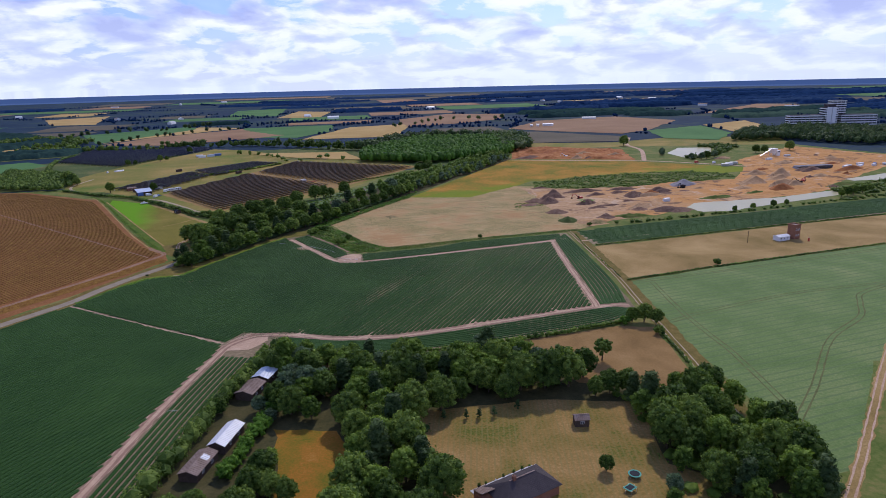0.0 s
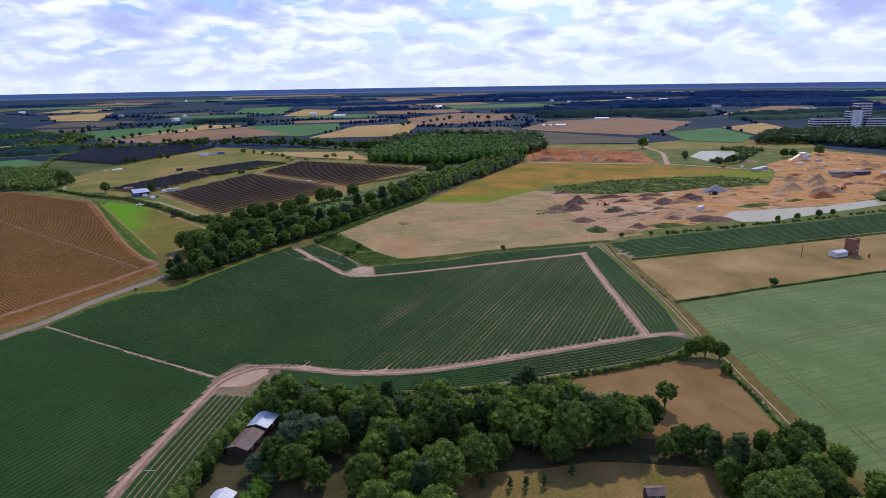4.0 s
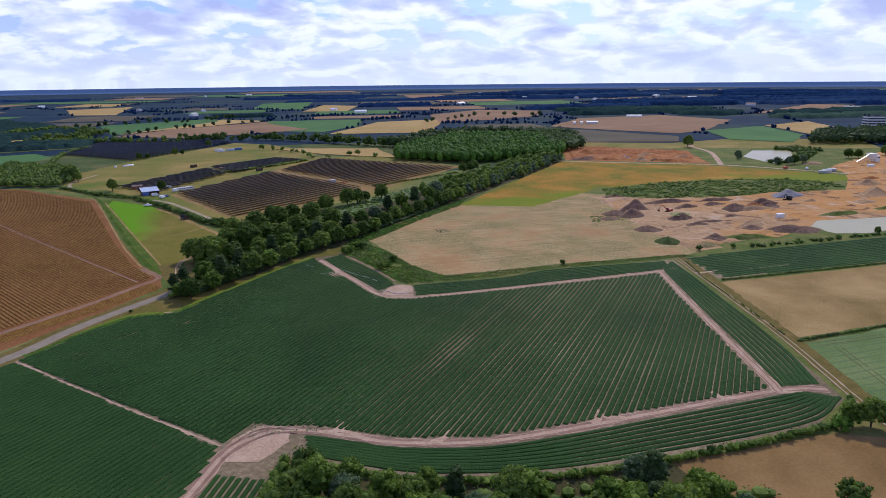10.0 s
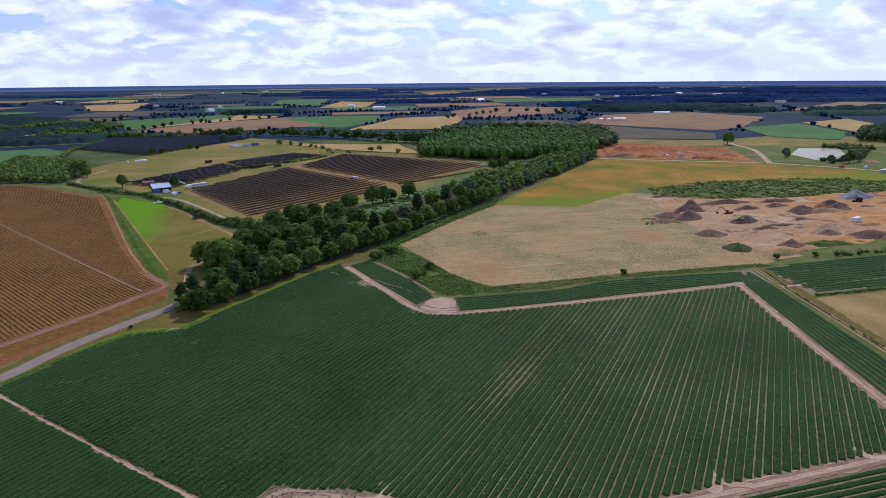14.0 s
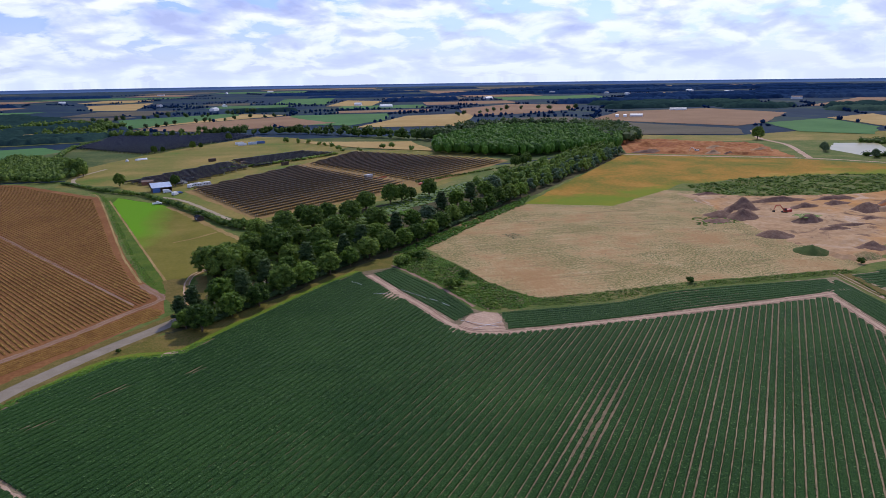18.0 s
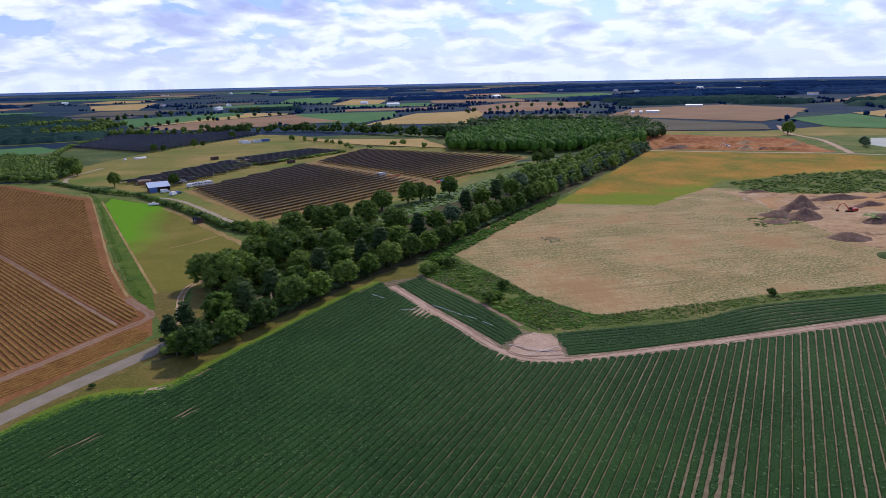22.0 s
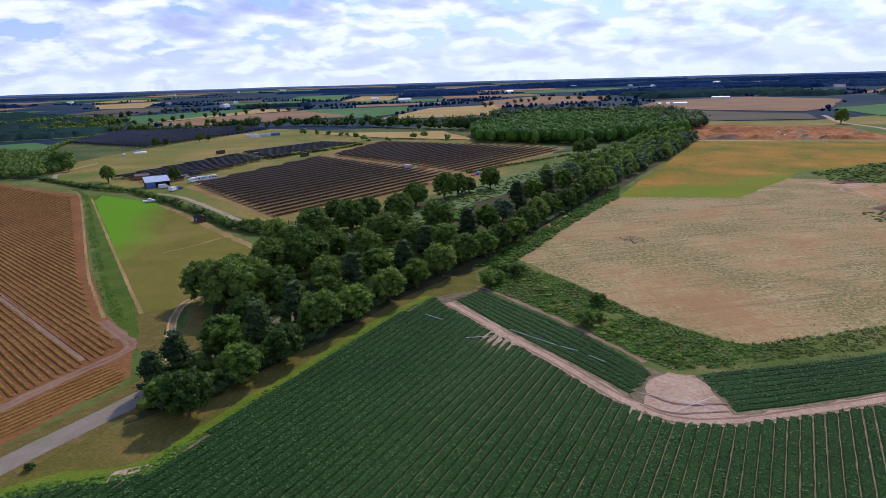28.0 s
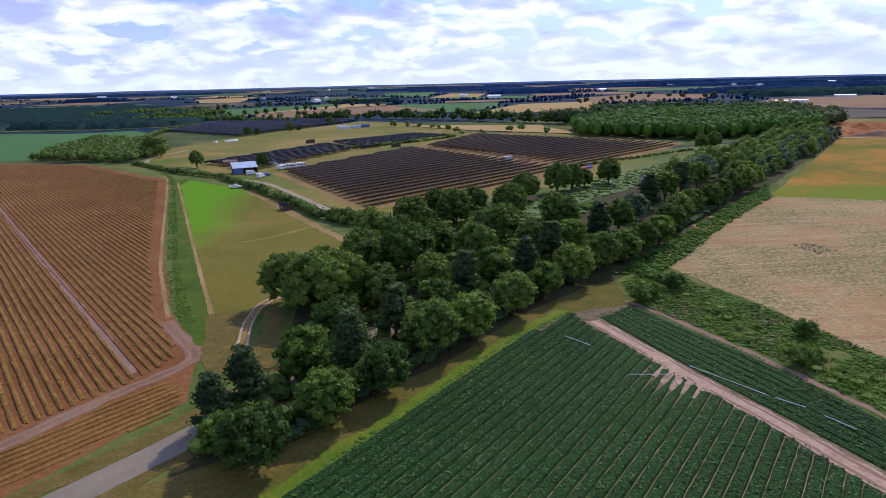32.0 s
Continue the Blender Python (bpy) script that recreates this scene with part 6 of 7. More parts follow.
def solar_row(line, label, back_mat="lit_back"):
    """One row of tilted modules on posts, facing away from the lanes to the south."""
    d = (line[-1] - line[0]).normalized()
    n = len(line)
    L = (line[-1] - line[0]).length
    a = line[0]
    m = Matrix.Translation((a.x, a.y, hz(a.x, a.y))) @ Matrix.Rotation(math.atan2(d.y, d.x), 4, "Z")
    top = thing("solar_panel_row", m, label, "solar panels", "solar panel rows")
    t = math.radians(24)
    depth = 3.9
    ct, st = math.cos(t), math.sin(t)
    mods, back, upper_back, frame_ = [], [], [], []
    for i in range(int(L / 1.05)):
        x0, x1 = i * 1.05, i * 1.05 + 1.02
        for s0, s1 in ((0.0, depth / 2 - 0.02), (depth / 2 + 0.02, depth)):
            y0, z0, y1, z1 = -depth * ct / 2 + s0 * ct, 2.45 - s0 * st, -depth * ct / 2 + s1 * ct, 2.45 - s1 * st
            mods.append(([(x0, y0, z0 + 0.05), (x1, y0, z0 + 0.05), (x1, y1, z1 + 0.05), (x0, y1, z1 + 0.05)], [(0, 1, 2, 3)]))
            # upper backs are kept apart, for a colour that imitates lit stripes
            (back if s0 else upper_back).append(([(x0, y0, z0), (x1, y0, z0), (x1, y1, z1), (x0, y1, z1), (x0, y0, z0 + 0.05), (x1, y0, z0 + 0.05)], [(3, 2, 1, 0), (0, 1, 5, 4)]))
    for i in range(int(L / 5.5) + 1):
        x = min(i * 5.5 + 0.4, L - 0.2)
        frame_.append(box_data(x, x + 0.12, -0.9, -0.78, 0, 1.95))
        frame_.append(box_data(x, x + 0.12, 0.8, 0.92, 0, 1.15))
    frame_.append(([(0, -depth * ct / 2 - 0.06, 2.40), (L, -depth * ct / 2 - 0.06, 2.40), (L, -depth * ct / 2 - 0.06, 2.53), (0, -depth * ct / 2 - 0.06, 2.53)], [(0, 1, 2, 3)]))
    part("module", mesh_of("module", *join(mods), M["panel"]), top, "dark blue-black glass modules")
    part("backsheet", mesh_of("backsheet", *join(back), M["backsheet" if back_mat == "lit_back" else back_mat]), top)
    part("backsheet", mesh_of("backsheet", *join(upper_back), M[back_mat]), top)
    part("support_frame", mesh_of("support_frame", *join(frame_), M["alu"]), top, "galvanised posts and rail")


def solar_block(poly, pitch, label, back_mat="lit_back"):
    d = Vector((math.cos(SOLAR), math.sin(SOLAR)))
    q = Vector((-d.y, d.x))
    ps = [Vector(p) for p in poly]
    lo, hi = min(p.dot(q) for p in ps), max(p.dot(q) for p in ps)
    a, b = min(p.dot(d) for p in ps), max(p.dot(d) for p in ps)
    o = lo + pitch / 2
    while o < hi:
        line = [q * o + d * (a + i * 2.1) for i in range(int((b - a) / 2.1) + 2)]
        for r in runs(line, poly):
            if len(r) > 4:
                solar_row(r, label, back_mat)
        o += pitch


solar_block([(-86, 492), (-22, 584), (47, 476), (21, 443), (-41, 397)], 6.1, "long row of tilted dark solar modules on grass")
solar_block([(-12, 594), (31, 667), (143, 564), (60, 480)], 6.1, "long row of tilted dark solar modules on grass")
solar_block([(-138, 534), (-80, 626), (-59, 588), (-99, 511)], 5.6, "row of dark solar modules beyond the hedge", "backblue")
solar_block([(-78, 637), (-19, 692), (10, 664), (-55, 590)], 5.6, "row of dark solar modules beyond the hedge", "backblue")
solar_block([(-250, 800), (-250, 949), (-130, 963), (-72, 886), (-166, 718)], 6.4, "distant row of dark blue solar modules", "backblue")

# ---- buildings and vehicles ----


def window(parent, x, y, z, w, h, axis, out):
    """A window on a wall that faces along axis: a frame with a dark pane set in it."""
    t = 0.06
    fr = [(-w / 2, w / 2, -h / 2, -h / 2 + t), (-w / 2, w / 2, h / 2 - t, h / 2), (-w / 2, -w / 2 + t, -h / 2, h / 2), (w / 2 - t, w / 2, -h / 2, h / 2), (-t / 2, t / 2, -h / 2, h / 2)]
    if axis == "y":
        f = boxes("window", [(x + a, x + b, min(y, y + out * 0.07), max(y, y + out * 0.07), z + c, z + e) for a, b, c, e in fr], M["white"])
        g = boxes("pane", [(x - w / 2 + t, x + w / 2 - t, min(y, y + out * 0.03), max(y, y + out * 0.03), z - h / 2 + t, z + h / 2 - t)], M["darkglass"])
    else:
        f = boxes("window", [(min(x, x + out * 0.07), max(x, x + out * 0.07), y + a, y + b, z + c, z + e) for a, b, c, e in fr], M["white"])
        g = boxes("pane", [(min(x, x + out * 0.03), max(x, x + out * 0.03), y - w / 2 + t, y + w / 2 - t, z - h / 2 + t, z + h / 2 - t)], M["darkglass"])
    ob = part("window", f, parent)
    part("pane", g, ob)


def slope(x0, x1, ya, za, yb, zb, t=0.08, ribs=0):
    """A roof slope between two level lines, one sheet with raised ribs if asked."""
    n = Vector((0, za - zb, yb - ya)).normalized()
    if n.z < 0:
        n = -n
    prof = [(x0, t)]
    for i in range(ribs):
        x = x0 + (x1 - x0) * (i + 0.5) / ribs
        prof += [(x - 0.09, t), (x - 0.05, t + 0.06), (x + 0.05, t + 0.06), (x + 0.09, t)]
    prof.append((x1, t))
    k = len(prof)
    vs = [(x, ya + n.y * h, za + n.z * h) for x, h in prof] + [(x, yb + n.y * h, zb + n.z * h) for x, h in prof]
    vs += [(x0, ya, za), (x1, ya, za), (x1, yb, zb), (x0, yb, zb)]
    a, b, c, e = 2 * k, 2 * k + 1, 2 * k + 2, 2 * k + 3
    fs = [(i, i + 1, k + i + 1, k + i) for i in range(k - 1)]
    fs += [(a, e, c, b), (0, k, e, a), (k - 1, b, c, 2 * k - 1), tuple([a, b] + list(range(k - 1, -1, -1))), tuple([c, e] + list(range(k, 2 * k)))]
    return [(vs, fs)]


def gable_shed(name, x, y, turn, length, width, eave, ridge_h, wall, roof, label, category, ribs=14, door=True, light=None, over=0.25, windows=2):
    """A shed with its ridge along its own x axis."""
    top = thing(name, pose(x, y, 0, 0, 0, turn), label, category)
    l, w = length / 2, width / 2
    t = 0.12
    part("wall", boxes("wall", [(-l, l, -w, -w + t, 0, eave)], wall), top)
    part("wall", boxes("wall", [(-l, l, w - t, w, 0, eave)], wall), top)
    for s in (-1, 1):
        x0, x1 = (-l, -l + t) if s < 0 else (l - t, l)
        a = [(x0, -w + t, 0), (x0, w - t, 0), (x0, w - t, eave), (x0, 0, ridge_h - 0.03), (x0, -w + t, eave)]
        b = [(x1, py, pz) for _, py, pz in a]
        f = [(0, 1, 2, 3, 4), (9, 8, 7, 6, 5)] + [(i, 5 + i, 5 + (i + 1) % 5, (i + 1) % 5) for i in range(5)]
        part("gable", mesh_of("gable", a + b, f, wall), top)
    for s in (-1, 1):
        part("roof", mesh_of("roof", *join(slope(-l - over, l + over, s * (w + over), eave - over * (ridge_h - eave) / w, 0, ridge_h, 0.07, ribs)), roof), top)
    part("ridge_cap", boxes("ridge_cap", [(-l - over, l + over, -0.14, 0.14, ridge_h + 0.05, ridge_h + 0.12)], roof), top)
    if door:
        d = part("door", boxes("door", [(l, l + 0.05, -0.9, 0.9, 0, min(2.1, eave))], M["timber"]), top)
        part("handle", boxes("handle", [(l + 0.05, l + 0.1, 0.55, 0.62, 0.95, 1.15)], M["alu"]), d)
    for i in range(windows):
        window(top, -l + (i + 0.7) * length / (windows + 0.4), -w, eave * 0.6, 1.0, 0.8, "y", -1)
    if light:
        part("rooflight", mesh_of("rooflight", *join(slope(light[0], light[1], -w * 0.85, eave + (ridge_h - eave) * 0.15 + 0.08, -w * 0.1, ridge_h - (ridge_h - eave) * 0.1 + 0.08, 0.04)), M["bluetin"]), top, "pale translucent roof sheet")
    return top


gable_shed("barn", -24.3, 75.6, 65, 10.4, 4.3, 2.4, 3.3, M["timber"], M["white"], "long shed with a clean white sheet roof", "shed", 18)
gable_shed("shed", -30.2, 65.4, 65, 9.4, 4.6, 2.1, 2.9, M["timber"], M["tin"], "low weathered shed with a pale rooflight", "shed", 16, light=(0.6, 2.4))
gable_shed("shed", -18.6, 100.0, 62, 8.0, 5.4, 2.2, 3.0, M["timber"], M["tin"], "weathered open shed among the trees", "shed", 14)
gable_shed("shed", -14.4, 107.8, 62, 6.4, 5.2, 2.3, 3.1, M["timber"], M["bluetin"], "shed with a pale blue sheet roof", "shed", 12, windows=1)
gable_shed("garden_shed", 63.4, 54.6, -14, 3.6, 2.8, 2.1, 2.8, M["timber"], M["tin"], "square brown garden shed with pale door", "shed", 8, windows=1)
gable_shed("hut", -69.7, 398.5, -58, 4.2, 3.0, 1.9, 2.5, M["timber"], M["black"], "small dark field hut beside the hedge", "hut", 8, windows=1)
gable_shed("hut", 255.0, 184.6, 3, 7.6, 4.0, 2.3, 2.9, M["white"], M["white"], "low white hut beside a brick tower", "hut", 10, windows=3)
gable_shed("shed", -121, 526, 20, 7, 4.5, 2.4, 3.2, M["brick"], M["tin"], "farm outbuilding with a rusty roof", "shed", 10, windows=1)
gable_shed("shed", -97, 536, 10, 7.6, 3.2, 2.2, 2.7, M["timber"], M["black"], "long low dark shed", "shed", 10, windows=1)
gable_shed("shed", -114, 517, 25, 8, 4.5, 2.3, 3.0, M["timber"], M["timber"], "dark timber outbuilding in farmyard", "shed", 10, windows=1)
gable_shed("hut", -16.3, 350, -45, 2.4, 2.2, 2.0, 2.7, M["brick"], M["tin"], "tiny brick hut among the trees", "hut", 6, windows=0)
gable_shed("hut", 69, 427, 40, 4.0, 3.4, 2.6, 3.3, M["concrete"], M["tin"], "grey block hut at the clearing", "hut", 6, windows=1)


def lean_to_barn(x, y, turn):
    """The farmyard barn: a single pale sloping roof over dark walls, open at the front."""
    top = thing("barn", pose(x, y, 0, 0, 0, turn), "farm barn with a pale blue-white sloping roof", "barn")
    part("roof", mesh_of("roof", *join(slope(-6, 6, -4.6, 3.0, 4.6, 4.9, 0.1, 20)), M["bluetin"]), top)
    part("wall", boxes("wall", [(-5.7, -5.55, -4.2, 4.2, 0, 3.1)], M["timber"]), top)
    part("wall", boxes("wall", [(5.55, 5.7, -4.2, 4.2, 0, 3.1)], M["timber"]), top)
    part("wall", boxes("wall", [(-5.55, 5.55, 4.05, 4.2, 0, 4.75)], M["timber"]), top)
    part("wall", boxes("wall", [(-5.55, -1.2, -4.2, -4.05, 0, 3.0)], M["paint_blue"]), top)
    for i in range(4):
        part("post", boxes("post", [(-1.0 + i * 2.1, -0.8 + i * 2.1, -4.2, -4.0, 0, 3.05)], M["timber"]), top)


lean_to_barn(-106.4, 496, 20)


def vehicle(kind, x, y, turn, paint, label):
    """A parked car, pickup or van, nose along its own x axis."""
    L, W, Hh = {"car": (4.3, 1.75, 1.45), "pickup": (5.1, 1.85, 1.75), "van": (5.0, 1.95, 2.2)}[kind]
    top = thing(kind if kind != "pickup" else "pickup_truck", pose(x, y, 0, 0, 0, turn), label, kind if kind != "pickup" else "pickup truck")
    prof = {"car": [(-L / 2, 0.35), (-L / 2, 0.9), (-L * 0.36, 1.0), (-L * 0.22, Hh), (L * 0.12, Hh), (L * 0.27, 0.98), (L * 0.48, 0.85), (L / 2, 0.35)],
            "pickup": [(-L / 2, 0.45), (-L / 2, 1.1), (-L * 0.12, 1.1), (-L * 0.10, Hh), (L * 0.14, Hh), (L * 0.24, 1.15), (L * 0.48, 1.0), (L / 2, 0.45)],
            "van": [(-L / 2, 0.4), (-L / 2, Hh - 0.1), (-L * 0.46, Hh), (L * 0.2, Hh), (L * 0.36, 1.15), (L * 0.48, 1.0), (L / 2, 0.4)]}[kind]
    n = len(prof)
    vs = [(px_, -W / 2 * (0.86 if pz > 1.2 else 1), pz) for px_, pz in prof] + [(px_, W / 2 * (0.86 if pz > 1.2 else 1), pz) for px_, pz in prof]
    fs = [tuple(range(n - 1, -1, -1)), tuple(range(n, 2 * n))] + [(i, (i + 1) % n, n + (i + 1) % n, n + i) for i in range(n)]
    part("body", mesh_of("body", vs, [tuple(reversed(f)) for f in fs], paint), top)
    for s in (-1, 1):
        part("side_window", boxes("side_window", [(-L * 0.08 if kind != "van" else L * 0.06, L * 0.14, min(s * W * 0.445, s * W * 0.455), max(s * W * 0.445, s * W * 0.455), 1.08, min(Hh - 0.15, 1.6))], M["darkglass"]), top)
    part("windscreen", mesh_of("windscreen", [(L * 0.25 + 0.02, -W * 0.4, 1.06), (L * 0.25 + 0.02, W * 0.4, 1.06), (L * 0.145, W * 0.37, Hh - 0.08), (L * 0.145, -W * 0.37, Hh - 0.08)] if kind != "van" else [(L * 0.355, -W * 0.42, 1.22), (L * 0.355, W * 0.42, 1.22), (L * 0.225, W * 0.38, Hh - 0.1), (L * 0.225, -W * 0.38, Hh - 0.1)], [(0, 1, 2, 3)], M["darkglass"]), top)
    for sx in (-0.31, 0.31):
        for s in (-1, 1):
            wv, wf = limb_data((sx * L, s * (W / 2 - 0.2), 0.34), (sx * L, s * (W / 2 + 0.02), 0.34), 0.34, 0.34, 12)
            wh = part("wheel", mesh_of("wheel", wv, wf, M["rubber"]), top)
            part("rim", mesh_of("rim", *limb_data((sx * L, s * (W / 2), 0.34), (sx * L, s * (W / 2 + 0.04), 0.34), 0.2, 0.2, 10), M["alu"]), wh)
    return top


vehicle("pickup", -99.4, 449, 15, M["white"], "white pickup parked on the meadow")
vehicle("van", -101.4, 488.5, 25, M["white"], "white van parked in the farmyard")
vehicle("van", -95.0, 478, 70, M["white"], "white van parked beside the hedge")
vehicle("car", -93.5, 483, 40, M["paint_blue"], "blue car parked in the farmyard")
vehicle("van", -97.5, 523, 10, M["white"], "white van parked by the oak")
vehicle("car", 57, 470, 60, M["paint_red"], "red car parked beside the solar farm")
vehicle("car", 60.5, 474, 60, M["paint_blue"], "blue car parked beside the solar farm")


def caravan(x, y, turn):
    top = thing("caravan", pose(x, y, 0, 0, 0, turn), "white touring caravan parked on grass", "caravan", "caravans")
    prof = [(-2.7, 0.5), (-2.8, 1.2), (-2.5, 2.3), (-2.1, 2.5), (2.1, 2.5), (2.5, 2.2), (2.8, 1.1), (2.7, 0.5)]
    n = len(prof)
    vs = [(a, -1.1, b) for a, b in prof] + [(a, 1.1, b) for a, b in prof]
    part("body", mesh_of("body", vs, [tuple(range(n)), tuple(range(2 * n - 1, n - 1, -1))] + [(i, n + i, n + (i + 1) % n, (i + 1) % n) for i in range(n)], M["white"]), top)
    for px_ in (-1.6, 0.2, 1.6):
        part("window", boxes("window", [(px_ - 0.45, px_ + 0.45, -1.13, -1.09, 1.3, 1.9)], M["darkglass"]), top)
    for s in (-1, 1):
        part("wheel", mesh_of("wheel", *limb_data((0, s * 0.9, 0.33), (0, s * 1.12, 0.33), 0.33, 0.33, 12), M["rubber"]), top)
    part("drawbar", boxes("drawbar", [(2.7, 3.9, -0.06, 0.06, 0.45, 0.55)], M["alu"]), top)
    return top


for x, y, a in ((-86, 508, 15), (-81, 511, 20), (-90, 504, 70)):
    caravan(x, y, a)


def container(x, y, turn, paint, label, L=6.1):
    top = thing("shipping_container", pose(x, y, 0, 0, 0, turn), label, "container")
    ribs = [(-L / 2 + 0.15 + i * 0.3, -L / 2 + 0.3 + i * 0.3, -1.22, 1.22, 0.15, 2.5) for i in range(int(L / 0.3))]
    part("body", boxes("body", [(-L / 2, L / 2, -1.19, 1.19, 0.05, 2.59)], paint), top)
    part("corrugation", boxes("corrugation", ribs, paint), top)
    for s in (-1, 1):
        part("door", boxes("door", [(L / 2, L / 2 + 0.04, min(0.02 * s, 1.15 * s), max(0.02 * s, 1.15 * s), 0.15, 2.5)], M["alu"]), top)


container(26.9, 508.5, 41, M["concrete"], "pale grey equipment container among solar rows")
container(-31.9, 599, 41, M["timber"], "dark equipment cabin among solar rows")
container(-94, 644, 41, M["timber"], "dark equipment cabin beside solar rows")
container(-66, 616, 41, M["tin"], "brown equipment cabin between solar arrays", 4.0)


def polytunnel(x, y, turn, L, r, label):
    n = 10
    vs, fs = [], []
    k = max(2, int(L / 1.5))
    for i in range(k + 1):
        for j in range(n + 1):
            a = math.pi * j / n
            vs.append((-L / 2 + L * i / k, r * math.cos(a), r * math.sin(a) * 1.05))
    for i in range(k):
        for j in range(n):
            p = i * (n + 1) + j
            fs.append((p, p + n + 1, p + n + 2, p + 1))
    fs += [tuple(range(n + 1)), tuple(reversed(range(k * (n + 1), (k + 1) * (n + 1))))]
    top = thing("polytunnel", pose(x, y, 0, 0, 0, turn), label, "polytunnel")
    part("cover", mesh_of("cover", vs, fs, M["white"], True), top)
    for i in range(k + 1):
        x0 = -L / 2 + L * i / k
        part("hoop", mesh_of("hoop", *join([limb_data((x0, (r + 0.02) * math.cos(math.pi * j / 6), (r + 0.02) * math.sin(math.pi * j / 6) * 1.05), (x0, (r + 0.02) * math.cos(math.pi * (j + 1) / 6), (r + 0.02) * math.sin(math.pi * (j + 1) / 6) * 1.05), 0.03, 0.03, 4) for j in range(6)]), M["alu"]), top)


polytunnel(-158.7, 677, 40, 10, 1.4, "white half-round shelter on grazed meadow")
polytunnel(-169, 671, 100, 4, 1.3, "short white shelter on grazed meadow")
for i, (x, y, a, k) in enumerate(((-80, 778, 10, "white"), (-70, 786, 12, "bluetin"), (-62, 794, 8, "paint_blue"), (-84, 790, 5, "white"))):
    container(x, y, a, M[k], "pale trailer box on the far meadow", 9.0)


def tower(x, y):
    top = thing("tower", pose(x, y, 0, 0, 0, 8), "square dark brick tower in the hay field", "tower")
    for dx, dy, w, d in ((-2.2, 0, 0.3, 4.4), (1.9, 0, 0.3, 4.4)):
        part("wall", boxes("wall", [(dx, dx + w, -d / 2, d / 2, 0, 7.4)], M["brick"]), top)
    for dy in (-2.2, 1.9):
        part("wall", boxes("wall", [(-1.9, 1.9, dy, dy + 0.3, 0, 7.4)], M["brick"]), top)
    part("parapet", boxes("parapet", [(-2.35, 2.35, -2.35, -2.0, 7.4, 7.9), (-2.35, 2.35, 2.0, 2.35, 7.4, 7.9), (-2.35, -2.0, -2.0, 2.0, 7.4, 7.9), (2.0, 2.35, -2.0, 2.0, 7.4, 7.9)], M["brick"]), top)
    part("roof", boxes("roof", [(-2.0, 2.0, -2.0, 2.0, 7.35, 7.5)], M["tin"]), top)
    for z in (2.0, 5.2):
        window(top, -0.9, -2.2, z, 0.9, 1.1, "y", -1)
        window(top, 0.9, -2.2, z, 0.9, 1.1, "y", -1)


tower(263.9, 185.5)
p = thing("utility_pole", pose(234.6, 186.3, 0), "slender wooden pole in hay field", "pole")
part("pole", mesh_of("pole", *limb_data((0, 0, -0.2), (0, 0, 6.5), 0.14, 0.1, 8), M["timber"]), p)
part("crossarm", boxes("crossarm", [(-0.7, 0.7, -0.05, 0.05, 6.0, 6.1)], M["timber"]), p)
p = thing("marker_post", pose(266, 177.4, 0), "short dark red marker post", "post")
part("post", boxes("post", [(-0.3, 0.3, -0.3, 0.3, 0, 1.8)], M["paint_red"]), p)
part("cap", boxes("cap", [(-0.36, 0.36, -0.36, 0.36, 1.8, 1.95)], M["tin"]), p)

# orange-red safety fence in the solar farm
f = thing("safety_fence", pose(30, 503, 0, 0, 0, 20), "orange-red plastic safety fence", "fence")
for i in range(6):
    part("post", boxes("post", [(i * 2.0 - 0.04, i * 2.0 + 0.04, -0.04, 0.04, 0, 1.4)], M["timber"]), f)
    if i < 5:
        part("mesh_panel", boxes("mesh_panel", [(i * 2.0 + 0.04, i * 2.0 + 1.96, -0.015, 0.015, 0.15 + j * 0.22, 0.29 + j * 0.22) for j in range(5)], M["paint_red"]), f)
g = thing("field_gate", pose(-34.8, 380.7, 0, 0, 0, -35), "brown wooden field gate with two posts", "gate")
for x in (-1.6, 1.6):
    part("post", boxes("post", [(x - 0.1, x + 0.1, -0.1, 0.1, 0, 1.9)], M["timber"]), g)
for j in range(5):
    part("rail", boxes("rail", [(-1.5, 1.5, -0.03, 0.03, 0.3 + j * 0.26, 0.4 + j * 0.26)], M["timber"]), g)

# ---- bungalow and garden ----


